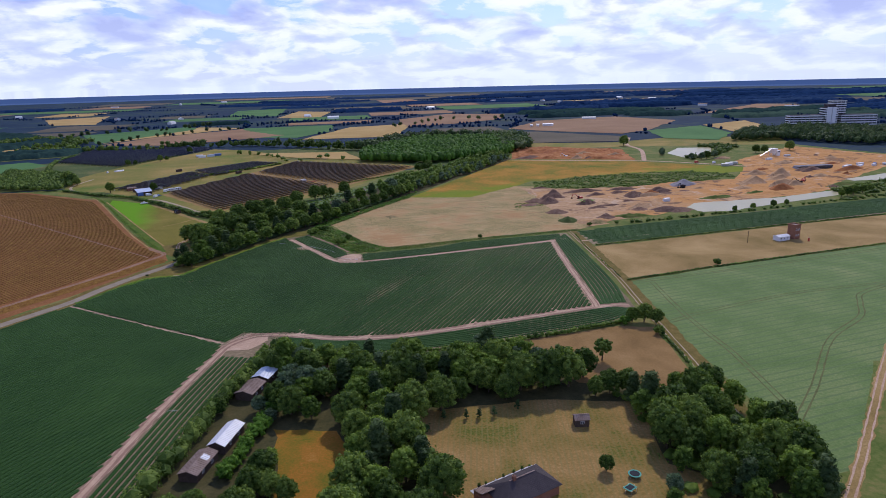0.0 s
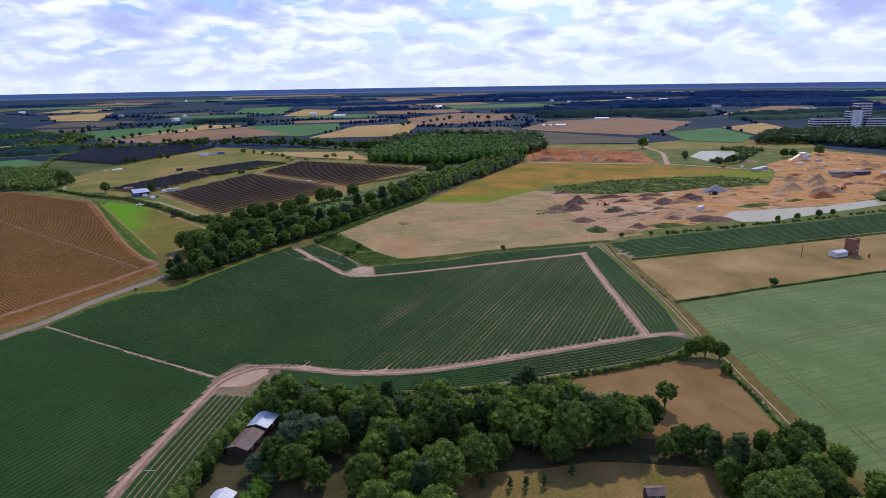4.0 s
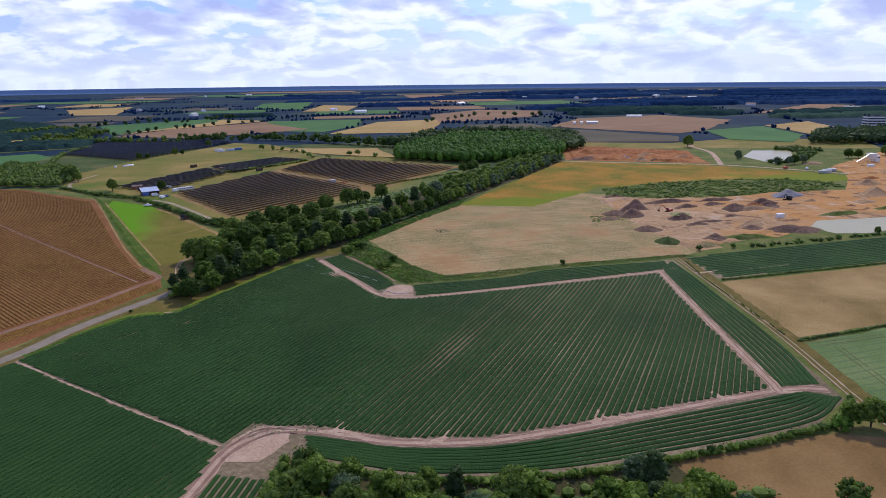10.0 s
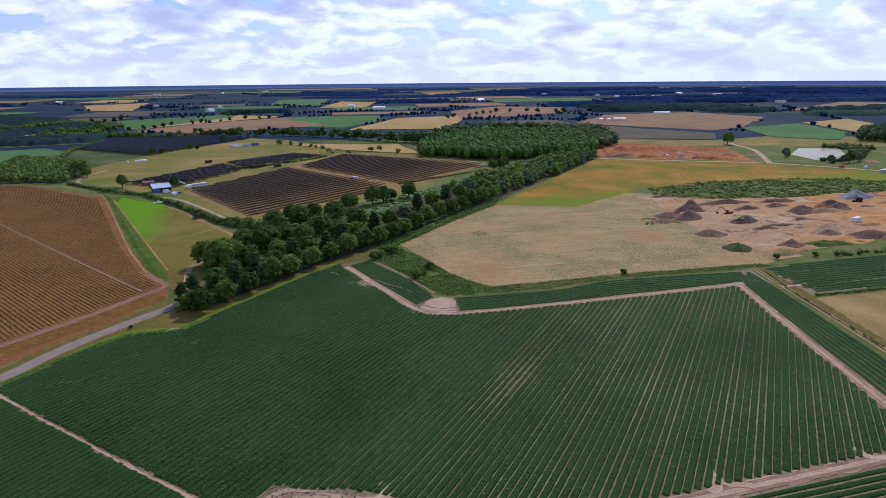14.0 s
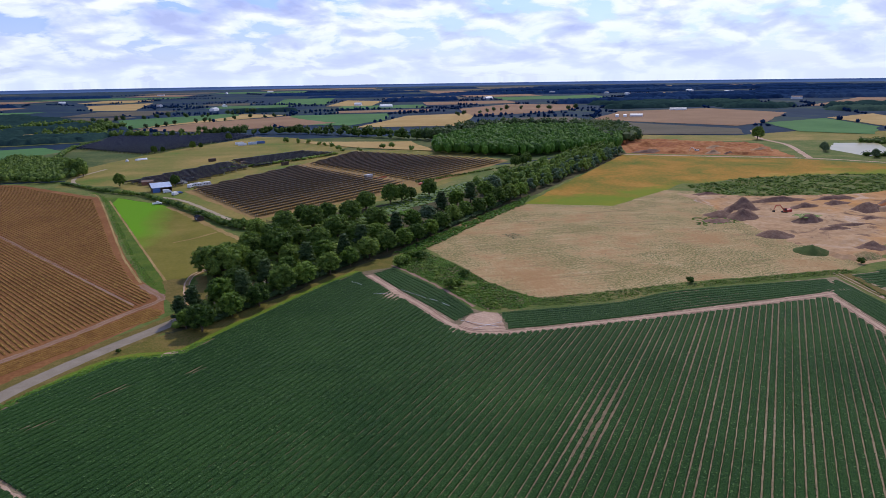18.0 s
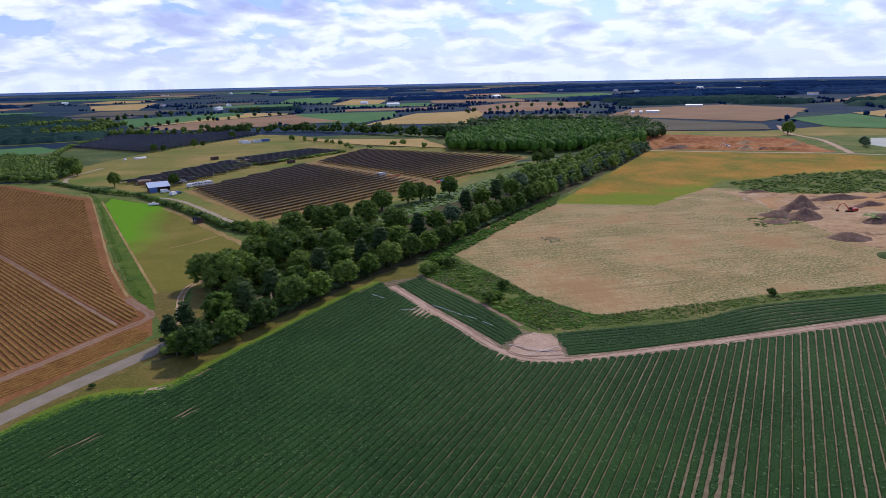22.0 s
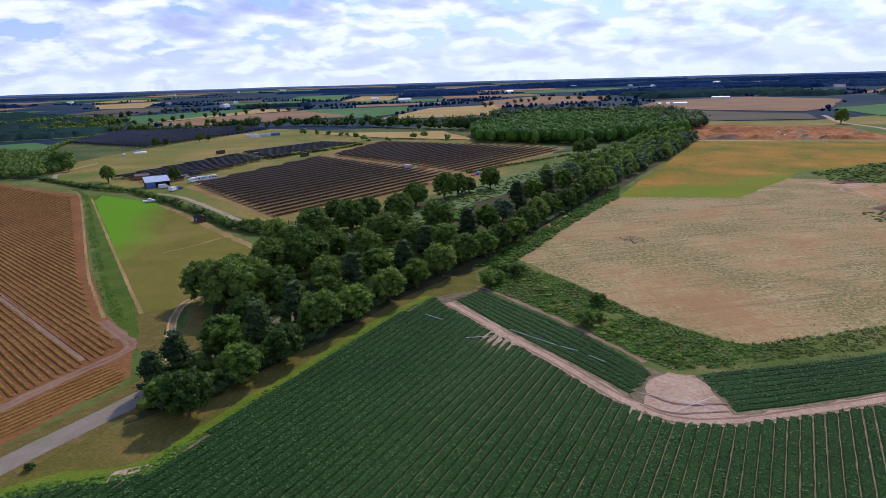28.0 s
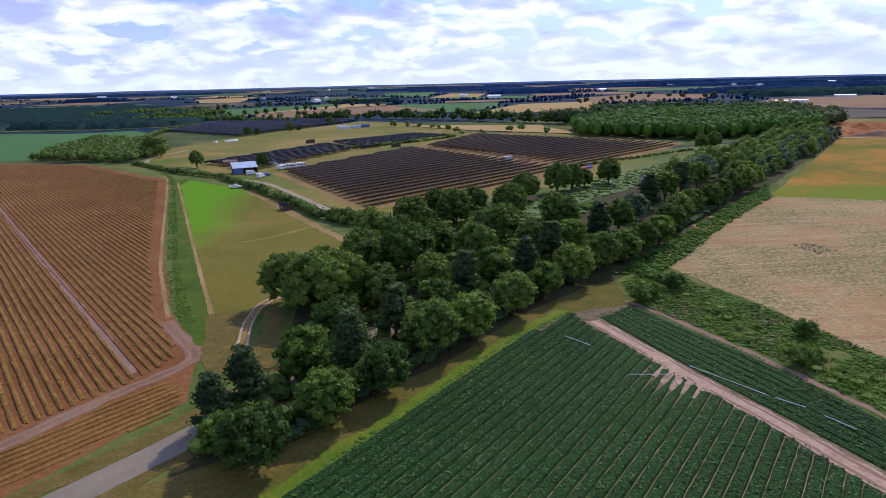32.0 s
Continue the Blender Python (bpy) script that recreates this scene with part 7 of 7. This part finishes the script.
def bungalow():
    top = thing("bungalow", pose(37.5, 33.2, 0, 0, 0, 14.5), "brick bungalow with dark hipped tile roof", "house")
    part("wall", boxes("wall", [(-7, 7, 3.65, 3.9, 0, 2.5)], M["brick"]), top)
    part("wall", boxes("wall", [(-7, 7, -3.9, -3.65, 0, 2.5)], M["brick"]), top)
    part("wall", boxes("wall", [(-7, -6.75, -3.65, 3.65, 0, 2.5)], M["brick"]), top)
    part("wall", boxes("wall", [(6.75, 7, -3.65, 3.65, 0, 2.5)], M["brick"]), top)
    e, r = 2.45, 4.9
    X, Y, R = 7.5, 4.4, 3.4

    def face(name, pts):
        n = (Vector(pts[1]) - Vector(pts[0])).cross(Vector(pts[-1]) - Vector(pts[0])).normalized() * 0.1
        k = len(pts)
        lo = [tuple(Vector(p_) - n) for p_ in pts]
        ob = part(name, mesh_of(name, list(pts) + lo, [tuple(range(k)), tuple(range(2 * k - 1, k - 1, -1))] + [(i, k + i, k + (i + 1) % k, (i + 1) % k) for i in range(k)], M["tile"]), top)
        a, b = Vector(pts[0]), Vector(pts[1])
        c, d = Vector(pts[-1]), Vector(pts[2])
        for j in range(1, 13):
            t = j / 13
            p0, p1 = a.lerp(c, t), b.lerp(d, t)
            up = n * 0.3
            part("tile_course", mesh_of("tile_course", [tuple(p0 - up), tuple(p1 - up), tuple(p1 + up), tuple(p0 + up), tuple(p0.lerp(c, 0.04)), tuple(p1.lerp(d, 0.04))], [(0, 1, 2, 3), (3, 2, 5, 4)], M["tile"]), ob)
    face("roof_slope", [(-X, -Y, e), (X, -Y, e), (R, 0, r), (-R, 0, r)])
    face("roof_slope", [(X, Y, e), (-X, Y, e), (-R, 0, r), (R, 0, r)])
    face("roof_hip", [(X, -Y, e), (X, Y, e), (R, 0.05, r), (R, 0, r)])
    face("roof_hip", [(-X, Y, e), (-X, -Y, e), (-R, 0, r), (-R, 0.05, r)])
    part("ridge_tiles", boxes("ridge_tiles", [(-R + i * 0.45, -R + i * 0.45 + 0.42, -0.13, 0.13, r - 0.03, r + 0.09) for i in range(15)], M["tin"]), top)
    c = part("chimney", boxes("chimney", [(-2.6, -1.9, -0.4, 0.3, r - 0.6, r + 0.9)], M["brick"]), top)
    part("chimney_pot", mesh_of("chimney_pot", *limb_data((-2.25, -0.05, r + 0.9), (-2.25, -0.05, r + 1.3), 0.14, 0.12, 8), M["tin"]), c)
    for x in (-4.5, -1.5, 4.6):
        window(top, x, 3.9, 1.4, 1.6, 1.2, "y", 1)
    part("door", boxes("door", [(1.4, 2.4, 3.9, 3.96, 0, 2.05)], M["white"]), top)
    part("gutter", boxes("gutter", [(-7.5, 7.5, 4.38, 4.5, 2.3, 2.42)], M["white"]), top)
    wing = part("wing_roof", mesh_of("wing_roof", *join(slope(-9.6, -6.2, 4.6, 2.3, 1.2, 3.3, 0.1, 8)), M["tin"]), top, "rusty lean-to roof")
    part("wing_wall", boxes("wing_wall", [(-9.5, -7.0, 1.2, 4.4, 0, 2.25)], M["brick"]), top)


bungalow()
pt = tagged(new("patio", boxes("patio", [(0, 0.01, 0, 0.01, 0, 0.01)], M["concrete"])), "pale slab patio along the bungalow", "patio", kind="structure")
pt.matrix_basis = pose(37.5, 33.2, 0, 0, 0, 14.5)
for i in range(22):
    for j in range(3):
        ob = new("paving_slab", boxes("paving_slab", [(-8.6 + i * 0.78, -8.6 + i * 0.78 + 0.75, 5.0 + j * 0.78, 5.0 + j * 0.78 + 0.75, 0.03, 0.12)], M["concrete"]))
        ob.parent = pt


def patio_chair(x, y, a):
    top = thing("patio_chair", pose(x, y, 0.12, 0, 0, a), "white plastic chair on the patio", "chair", "patio chairs")
    part("seat", boxes("seat", [(-0.25, 0.25, -0.25, 0.25, 0.42, 0.46)], M["white"]), top)
    part("backrest", boxes("backrest", [(-0.25, 0.25, 0.22, 0.26, 0.46, 0.95)], M["white"]), top)
    for sx in (-1, 1):
        for sy in (-1, 1):
            part("leg", boxes("leg", [(sx * 0.22 - 0.02, sx * 0.22 + 0.02, sy * 0.22 - 0.02, sy * 0.22 + 0.02, 0, 0.42)], M["white"]), top)


def planter(x, y, s):
    top = thing("plant_pot", pose(x, y, 0.12), "dark plant pot with a leafy plant", "pot", "patio pots")
    part("pot", mesh_of("pot", *limb_data((0, 0, 0), (0, 0, 0.45 * s), 0.2 * s, 0.28 * s, 10), M["black"]), top)
    part("plant", mesh_of("plant", *crown_data(np.random.default_rng(3), [(0, 0, 0.65 * s, 0.3 * s, 0.3 * s)], 300, 0.08), M["leaf_a"]), top)


PB = pose(37.5, 33.2, 0, 0, 0, 14.5)
for x, y, a in ((-3.4, 6.0, 30), (-2.4, 6.3, -40), (-1.6, 5.8, 90), (1.2, 6.1, 10)):
    q = PB @ Vector((x, y, 0))
    patio_chair(q.x, q.y, a)
for x, y, s in ((-7.5, 5.6, 1.2), (-6.4, 7.0, 1.4), (-4.6, 6.9, 1.1), (0.2, 6.9, 1.2), (3.0, 6.8, 1.3), (5.4, 6.8, 1.4), (7.4, 6.6, 1.1), (4.2, 5.5, 1.0)):
    q = PB @ Vector((x, y, 0))
    planter(q.x, q.y, s)
t = thing("patio_table", pose(*(PB @ Vector((-2.6, 5.6, 0.12)))), "white round garden table on the patio", "table")
part("tabletop", mesh_of("tabletop", *limb_data((0, 0, 0.7), (0, 0, 0.74), 0.55, 0.55, 16), M["white"]), t)
part("pedestal", mesh_of("pedestal", *limb_data((0, 0, 0), (0, 0, 0.7), 0.12, 0.06, 8), M["white"]), t)


def trampoline(x, y, r, square):
    top = thing("trampoline", pose(x, y, 0.03, 0, 0, 20), "teal-edged black garden trampoline on the lawn", "trampoline", "trampolines")
    n = 4 if square else 20
    k = r * (1.3 if square else 1.0)
    a0 = math.pi / 4 if square else 0

    def ring(rr, z):
        return [(rr * math.cos(a0 + 2 * math.pi * i / n), rr * math.sin(a0 + 2 * math.pi * i / n) * (0.75 if square else 1), z) for i in range(n)]
    part("bed", mesh_of("bed", ring(k * 0.8, 0.8) + ring(k * 0.8, 0.78), [tuple(range(n)), tuple(range(2 * n - 1, n - 1, -1))], M["black"]), top)
    vs = ring(k * 0.78, 0.84) + ring(k, 0.84) + ring(k, 0.76) + ring(k * 0.78, 0.76)
    part("padding", mesh_of("padding", vs, [(a * n + i, a * n + (i + 1) % n, ((a + 1) % 4) * n + (i + 1) % n, ((a + 1) % 4) * n + i) for a in range(4) for i in range(n)], M["teal"]), top)
    for i in range(6):
        a = 2 * math.pi * i / 6
        part("leg", mesh_of("leg", *limb_data((k * 0.92 * math.cos(a), k * 0.7 * math.sin(a), 0), (k * 0.92 * math.cos(a), k * 0.7 * math.sin(a), 0.78), 0.03, 0.03, 6), M["alu"]), top)


trampoline(63.9, 31.2, 1.45, False)
trampoline(60.2, 27.3, 1.35, True)

# ---- quarry ----


def heap(x, y, w, d, h, mat, label, turn=0.0, seed=0, name="spoil_mound", flat=0.0):
    """A heap of loose ground: slumped cone with gullies and an uneven foot."""
    rings, n = 9, 30
    vs, fs = [(0, 0, h)], []
    for i in range(1, rings + 1):
        r = i / rings
        for j in range(n):
            a = 2 * math.pi * j / n
            wob = 1 + 0.22 * noise.noise((math.cos(a) * 1.6, math.sin(a) * 1.6, seed * 3.7)) + 0.07 * noise.noise((a * 5, r * 2, seed))
            px_, py_ = w / 2 * r * wob * math.cos(a), d / 2 * r * wob * math.sin(a)
            prof = 1.0 if r < flat else 1 - ((r - flat) / (1 - flat)) ** 1.15
            z = h * prof * (1 + 0.45 * noise.noise((px_ * 4 / w, py_ * 4 / d, seed + 0.5))) + h * 0.08 * noise.noise((px_ * 1.1, py_ * 1.1, seed))
            vs.append((px_, py_, -0.05 if i == rings else max(0.0, z)))
    for j in range(n):
        fs.append((0, 1 + j, 1 + (j + 1) % n))
    for i in range(rings - 1):
        for j in range(n):
            a, b = 1 + i * n, 1 + (i + 1) * n
            fs.append((a + j, b + j, b + (j + 1) % n, a + (j + 1) % n))
    ob = new(name, mesh_of(name, vs, fs, mat, True))
    ob.matrix_basis = pose(x, y, 0.04, 0, 0, turn)
    return tagged(ob, label, "heap")


BROWN_L, RED_L, OR_L = "heap of dark brown spoil", "heap of rust-red sand", "heap of golden orange sand"
for i, (x, y, w, d, h, m, l, a) in enumerate((
        (188, 329, 18, 14, 4.6, "heap", BROWN_L, 10), (181, 336, 16, 12, 2.5, "heap", "olive-grown spoil heap at field edge", 0), (172, 326, 14, 9, 1.2, "heap", BROWN_L, 0),
        (209, 296, 20, 8, 2.0, "heap", "long low bank of dug earth", -8), (178, 295, 17, 11, 2.6, "heap", "heap of rubble and stones", -15), (173, 270, 15, 12, 3.0, "rough", "weed-grown olive spoil heap", -20),
        (186.5, 259, 14, 9, 2.4, "beige", "heap of pale rubble by the crop", 5), (234, 340, 18, 8, 2.6, "heap", BROWN_L, 0), (254, 341, 24, 9, 2.4, "heap", BROWN_L, 0), (257, 325, 22, 13, 4.6, "heap", BROWN_L, 0),
        (274, 328, 18, 11, 3.6, "quarry_red", RED_L, 0), (282, 327, 20, 12, 3.4, "heap", BROWN_L, 0), (320, 352, 30, 16, 5.0, "gravel", "broad heap of grey gravel", 0), (302, 327, 14, 8, 1.8, "heap", BROWN_L, 0),
        (240, 308, 17, 7, 2.0, "heap", BROWN_L, 0), (232, 281, 14, 12, 2.2, "heap", BROWN_L, 20), (253, 268, 16, 8, 1.6, "heap", "low bank of spoil by the pond", -10), (246, 296, 20, 6, 1.5, "quarry", OR_L, 0),
        (376, 307, 24, 13, 4.5, "quarry_red", OR_L, 0), (398, 316, 20, 12, 4.0, "quarry", OR_L, 0), (467, 480, 22, 10, 3.0, "quarry", OR_L, 0), (415, 376, 26, 12, 3.6, "quarry", OR_L, 0), (492, 421, 26, 12, 3.4, "quarry", OR_L, 0),
        (352, 322, 20, 9, 2.0, "quarry", OR_L, 0), (330, 312, 12, 6, 1.6, "heap", BROWN_L, 0), (440, 395, 18, 9, 2.4, "quarry_red", RED_L, 0), (455, 345, 18, 9, 2.6, "quarry", OR_L, 0), (437, 340, 14, 8, 2.2, "heap", BROWN_L, 0),
        (522, 395, 22, 10, 2.6, "quarry_red", RED_L, 0), (560, 430, 24, 10, 2.4, "quarry", OR_L, 0), (308, 622, 28, 16, 4.6, "quarry_red", RED_L, 0), (338, 612, 24, 12, 3.2, "quarry_red", RED_L, 0),
        (333, 553, 16, 10, 3.2, "quarry", OR_L, 0), (317, 563, 10, 7, 1.8, "quarry_red", RED_L, 0), (343, 546, 12, 8, 2.3, "heap", BROWN_L, 0), (383, 557, 24, 12, 3.4, "quarry", OR_L, 0), (287, 580, 32, 12, 3.2, "heap", "bank of dark wet sand", 0), (362, 590, 26, 12, 2.6, "quarry", OR_L, 0))):
    heap(x, y, w, d, h, M[m], l, a, i + 1)
for i, (x, y, w, d, h, m, a) in enumerate(((198, 343, 24, 13, 6.0, "heap", 12), (207, 384, 20, 7, 2.2, "heap", -6), (232, 357, 44, 7, 2.6, "heap", -4), (262, 352, 36, 7, 3.0, "heap", 2), (285, 334, 26, 10, 4.2, "heap", -8), (268, 322, 34, 8, 3.0, "quarry", 0),
                                           (236, 287, 26, 10, 3.2, "quarry", 22), (250, 272, 34, 9, 3.0, "heap", -12), (214, 266, 30, 7, 2.4, "scrub", -6), (198, 267, 18, 10, 2.8, "heap", 8), (222, 300, 30, 6, 1.8, "heap", -6), (306, 297, 38, 8, 2.2, "scrub", 6),
                                           (345, 300, 30, 7, 2.0, "scrub", 2), (392, 322, 40, 14, 6.0, "quarry", 18), (425, 360, 44, 14, 6.5, "quarry", 25), (470, 372, 40, 12, 4.6, "heap", 10), (505, 360, 44, 12, 4.0, "quarry_red", 4), (432, 305, 40, 8, 2.2, "scrub", 10))):
    heap(x, y, w, d, h, M[m], {"heap": BROWN_L, "quarry": OR_L, "quarry_red": RED_L, "scrub": "grass-grown bank of old spoil"}[m], a, 300 + i)
heap(209.5, 311, 17, 12, 4.4, M["heap"], "spoil heap with a green weedy crown", 0, 61)
undergrowth([(203, 309), (216, 309), (215, 317), (204, 317)], 1.6, 1.3, 0.1, M["leaf_e"], "green weeds crowning the heap", 62, 8).location.z = 3.0
undergrowth([(158, 320), (180, 318), (182, 332), (165, 336)], 2.2, 1.0, 0.5, M["leaf_b"], "weeds on the edge of the stripped field", 63, 6, 0.6)


for i in range(30):
    x, y = RNG.uniform(300, 600), RNG.uniform(258, 520)
    if not inside((x, y), QUARRY) or any(inside((x + dx, y + dy), POND) for dx in (-9, 0, 9) for dy in (-6, 0, 6)):
        continue
    w = RNG.uniform(6, 15)
    kind = RNG.choice(["heap", "quarry", "quarry_red", "heap", "quarry"])
    heap(x, y, w, w * RNG.uniform(0.45, 0.8), RNG.uniform(0.9, 2.4), M[kind], {"heap": BROWN_L, "quarry": OR_L, "quarry_red": RED_L}[kind], RNG.uniform(-30, 30), 100 + i)


def sand_ramp(x, y, turn, L, w, h):
    """A long bench of sand with a sloping haul road up its side."""
    v = [(-L / 2, -w / 2, 0), (L / 2, -w / 2, 0), (L / 2, w / 2, 0), (-L / 2, w / 2, 0), (-L / 2 + 2, -w / 2 + h * 1.2, 0.3), (L / 2 - h, -w / 2 + h * 1.2, h), (L / 2 - h, w / 2 - h, h), (-L / 2 + 2, w / 2 - h, 0.3)]
    bm = bmesh.new()
    bv = [bm.verts.new(p_) for p_ in v]
    for f_ in ((4, 5, 6, 7), (0, 1, 5, 4), (1, 2, 6, 5), (2, 3, 7, 6), (3, 0, 4, 7)):
        bm.faces.new([bv[i] for i in f_])
    bmesh.ops.subdivide_edges(bm, edges=bm.edges[:], cuts=6, use_grid_fill=True)
    for b_ in bm.verts:
        k = noise.noise((b_.co.x * 0.3, b_.co.y * 0.3, 4)) * 0.5
        if b_.co.z > 0.05:
            b_.co += Vector((k, k, k * 0.6))
    me = bpy.data.meshes.new("sand_bench")
    bm.to_mesh(me)
    bm.free()
    me.materials.append(M["quarry"])
    ob = tagged(new("sand_bench", me), "stepped bench of orange sand with haul ramp", "quarry bench")
    ob.matrix_basis = pose(x, y, 0.04, 0, 0, turn)


sand_ramp(370, 336, 20, 34, 16, 6)
sand_ramp(405, 345, 10, 24, 12, 4)


def excavator(x, y, turn, paint, label):
    top = thing("excavator", pose(x, y, 0.05, 0, 0, turn), label, "excavator", "quarry machines")
    for s in (-1, 1):
        part("crawler_track", boxes("crawler_track", [(-1.9, 1.9, s * 1.1 - 0.3, s * 1.1 + 0.3, 0.08, 0.75), (-1.6, 1.6, s * 1.1 - 0.3, s * 1.1 + 0.3, 0.0, 0.85)], M["rubber"]), top)
    part("upper_body", boxes("upper_body", [(-2.0, 1.0, -1.3, 1.3, 1.0, 2.1), (-2.2, -1.2, -1.3, 1.3, 1.0, 2.3)], paint), top)
    cab = part("cab", boxes("cab", [(0.2, 1.5, 0.3, 1.3, 1.0, 2.9)], paint), top)
    part("cab_window", boxes("cab_window", [(1.5, 1.53, 0.4, 1.2, 1.7, 2.75), (0.4, 1.4, 1.3, 1.33, 1.7, 2.75)], M["darkglass"]), cab)
    part("boom", mesh_of("boom", *join([limb_data((1.0, -0.2, 1.6), (3.2, -0.2, 4.2), 0.3, 0.25, 4), limb_data((3.2, -0.2, 4.2), (5.0, -0.2, 3.8), 0.25, 0.2, 4)]), paint), top)
    part("dipper", mesh_of("dipper", *limb_data((5.0, -0.2, 3.9), (5.8, -0.2, 1.4), 0.22, 0.16, 4), paint), top)
    part("bucket", boxes("bucket", [(5.2, 6.2, -0.7, 0.3, 0.6, 1.4)], M["rubber"]), top)


excavator(214.3, 331, 160, M["paint_red"], "red-orange excavator working beside spoil")
excavator(312, 342, 200, M["black"], "dark excavator before the gravel heap")
excavator(416, 326, 30, M["paint_red"], "rusty red excavator in the quarry")
excavator(408, 322, 120, M["timber"], "dark excavator in the quarry")
excavator(325, 566, 150, M["white"], "pale machine in the far sand workings")


def plant_block(x, y, turn):
    """The screening plant: stacked pale hoppers, a conveyor and a control cabin."""
    top = thing("screening_plant", pose(x, y, 0.04, 0, 0, turn), "white screening plant with hopper and conveyor", "plant")
    part("hopper", mesh_of("hopper", [(-2, -2, 3), (2, -2, 3), (2, 2, 3), (-2, 2, 3), (-3.5, -3.5, 8), (3.5, -3.5, 8), (3.5, 3.5, 8), (-3.5, 3.5, 8)], [(0, 3, 2, 1), (4, 5, 6, 7), (0, 1, 5, 4), (1, 2, 6, 5), (2, 3, 7, 6), (3, 0, 4, 7)], M["white"]), top)
    for sx in (-1.8, 1.8):
        for sy in (-1.8, 1.8):
            part("leg", boxes("leg", [(sx - 0.2, sx + 0.2, sy - 0.2, sy + 0.2, 0, 3.2)], M["alu"]), top)
    part("cabin", boxes("cabin", [(4.5, 9, -2.5, 2.5, 0, 5.5)], M["white"]), top)
    part("cabin_window", boxes("cabin_window", [(5, 8.5, -2.54, -2.5, 3.6, 4.8)], M["darkglass"]), top)
    part("conveyor", mesh_of("conveyor", *limb_data((-18, 2, 0.6), (-1, 0, 8.2), 0.5, 0.5, 4), M["alu"]), top)
    for i in range(4):
        part("trestle", boxes("trestle", [(-15 + i * 4, -14.7 + i * 4, 1.5, 1.8, 0, 1.6 + i * 1.7)], M["alu"]), top)


plant_block(527.5, 474, 10)
for x, y, a, k in ((496, 446, 5, "white"), (533, 460, 0, "concrete"), (428, 430, -20, "alu"), (436, 434, -20, "white"), (444, 437, -20, "alu"), (512, 371, 15, "white"), (519, 374, 10, "concrete"), (527, 369, 25, "white"), (540, 380, 0, "white"), (266, 299, 10, "white")):
    container(x, y, a, M[k], "pale site container in the quarry", 7.0 if x > 300 else 5.0)
for x, y, a, k in ((548, 372, 5, "white"), (556, 378, 20, "paint_blue"), (564, 374, 0, "white"), (433, 452, 30, "white"), (420, 462, 10, "paint_red")):
    vehicle("van", x, y, a, M[k], "van parked in the quarry yard")
st = thing("precast_stack", pose(484, 381, 0.04, 0, 0, -8), "long ribbed grey stack of precast units", "stack")
for i in range(18):
    part("precast_unit", mesh_of("precast_unit", *join([limb_data((-17 + i * 1.95, -4, 0.9), (-17 + i * 1.95, 4, 0.9), 0.95, 0.95, 8), limb_data((-16.1 + i * 1.95, -4, 2.5), (-16.1 + i * 1.95, 4, 2.5), 0.95, 0.95, 8)]), M["gravel"]), st)

# ---- the white office block beyond the quarry ----


def office_wing(top, x0, x1, y0, y1, floors, name):
    for i in range(floors):
        z = i * 3.6
        slab = part("floor_band", boxes("floor_band", [(x0, x1, y0, y1, z + 2.0, z + 3.6)], M["white"]), top)
        glz = part("window_band", boxes("window_band", [(x0 + 0.4, x1 - 0.4, y0 + 0.4, y1 - 0.4, z, z + 2.0)], M["darkglass"]), top)
        n = int((x1 - x0) / 6)
        for j in range(n + 1):
            part("mullion", boxes("mullion", [(x0 + 0.1 + j * 6, x0 + 0.5 + j * 6, y0 + 0.25, y0 + 0.4, z, z + 2.0)], M["white"]), glz)
    part("roof", boxes("roof", [(x0 + 0.3, x1 - 0.3, y0 + 0.3, y1 - 0.3, floors * 3.6, floors * 3.6 + 0.5)], M["tile"]), top)


ob = thing("office_block", pose(868, 712, 0, 0, 0, -21), "long white office block with two towers", "building")
office_wing(ob, -66, -14, -8, 8, 6, "wing")
office_wing(ob, 12, 66, -8, 8, 6, "wing")
office_wing(ob, -13.6, 5, -10, 10, 9, "tower")
office_wing(ob, 5.4, 26, 8.4, 26, 12, "tower")
for x in (-9, -2):
    part("stair_tower", boxes("stair_tower", [(x - 3, x + 3, -13, -10.2, 0, 34)], M["white"]), ob)
part("plant_room", boxes("plant_room", [(-10, 2, -6, 6, 33, 38)], M["tile"]), ob)
for x0, y0, l, k in ((529, 1030, 20, "white"), (506, 1026, 5, "white"), (494, 1030, 5, "white"), (694, 1165, 30, "concrete")):
    gable_shed("warehouse", x0, y0, -25, l, 7, 3.6, 4.8, M["white"], M["white"], "distant long white warehouse", "warehouse", 0, windows=0).location.z = hz(x0, y0)
for i in range(26):
    a = RNG.uniform(-0.6, 0.9)
    d = RNG.uniform(1500, 3600)
    x, y = d * math.sin(a), 60 + d * math.cos(a)
    gable_shed("farmhouse", x, y, RNG.uniform(0, 180), RNG.uniform(14, 34), RNG.uniform(8, 14), 4.5, 7.5, M["white"], RNG.choice([M["white"], M["tin"], M["concrete"]]), "distant pale farm building", "farm building", 0, False, windows=0).location.z = hz(x, y)
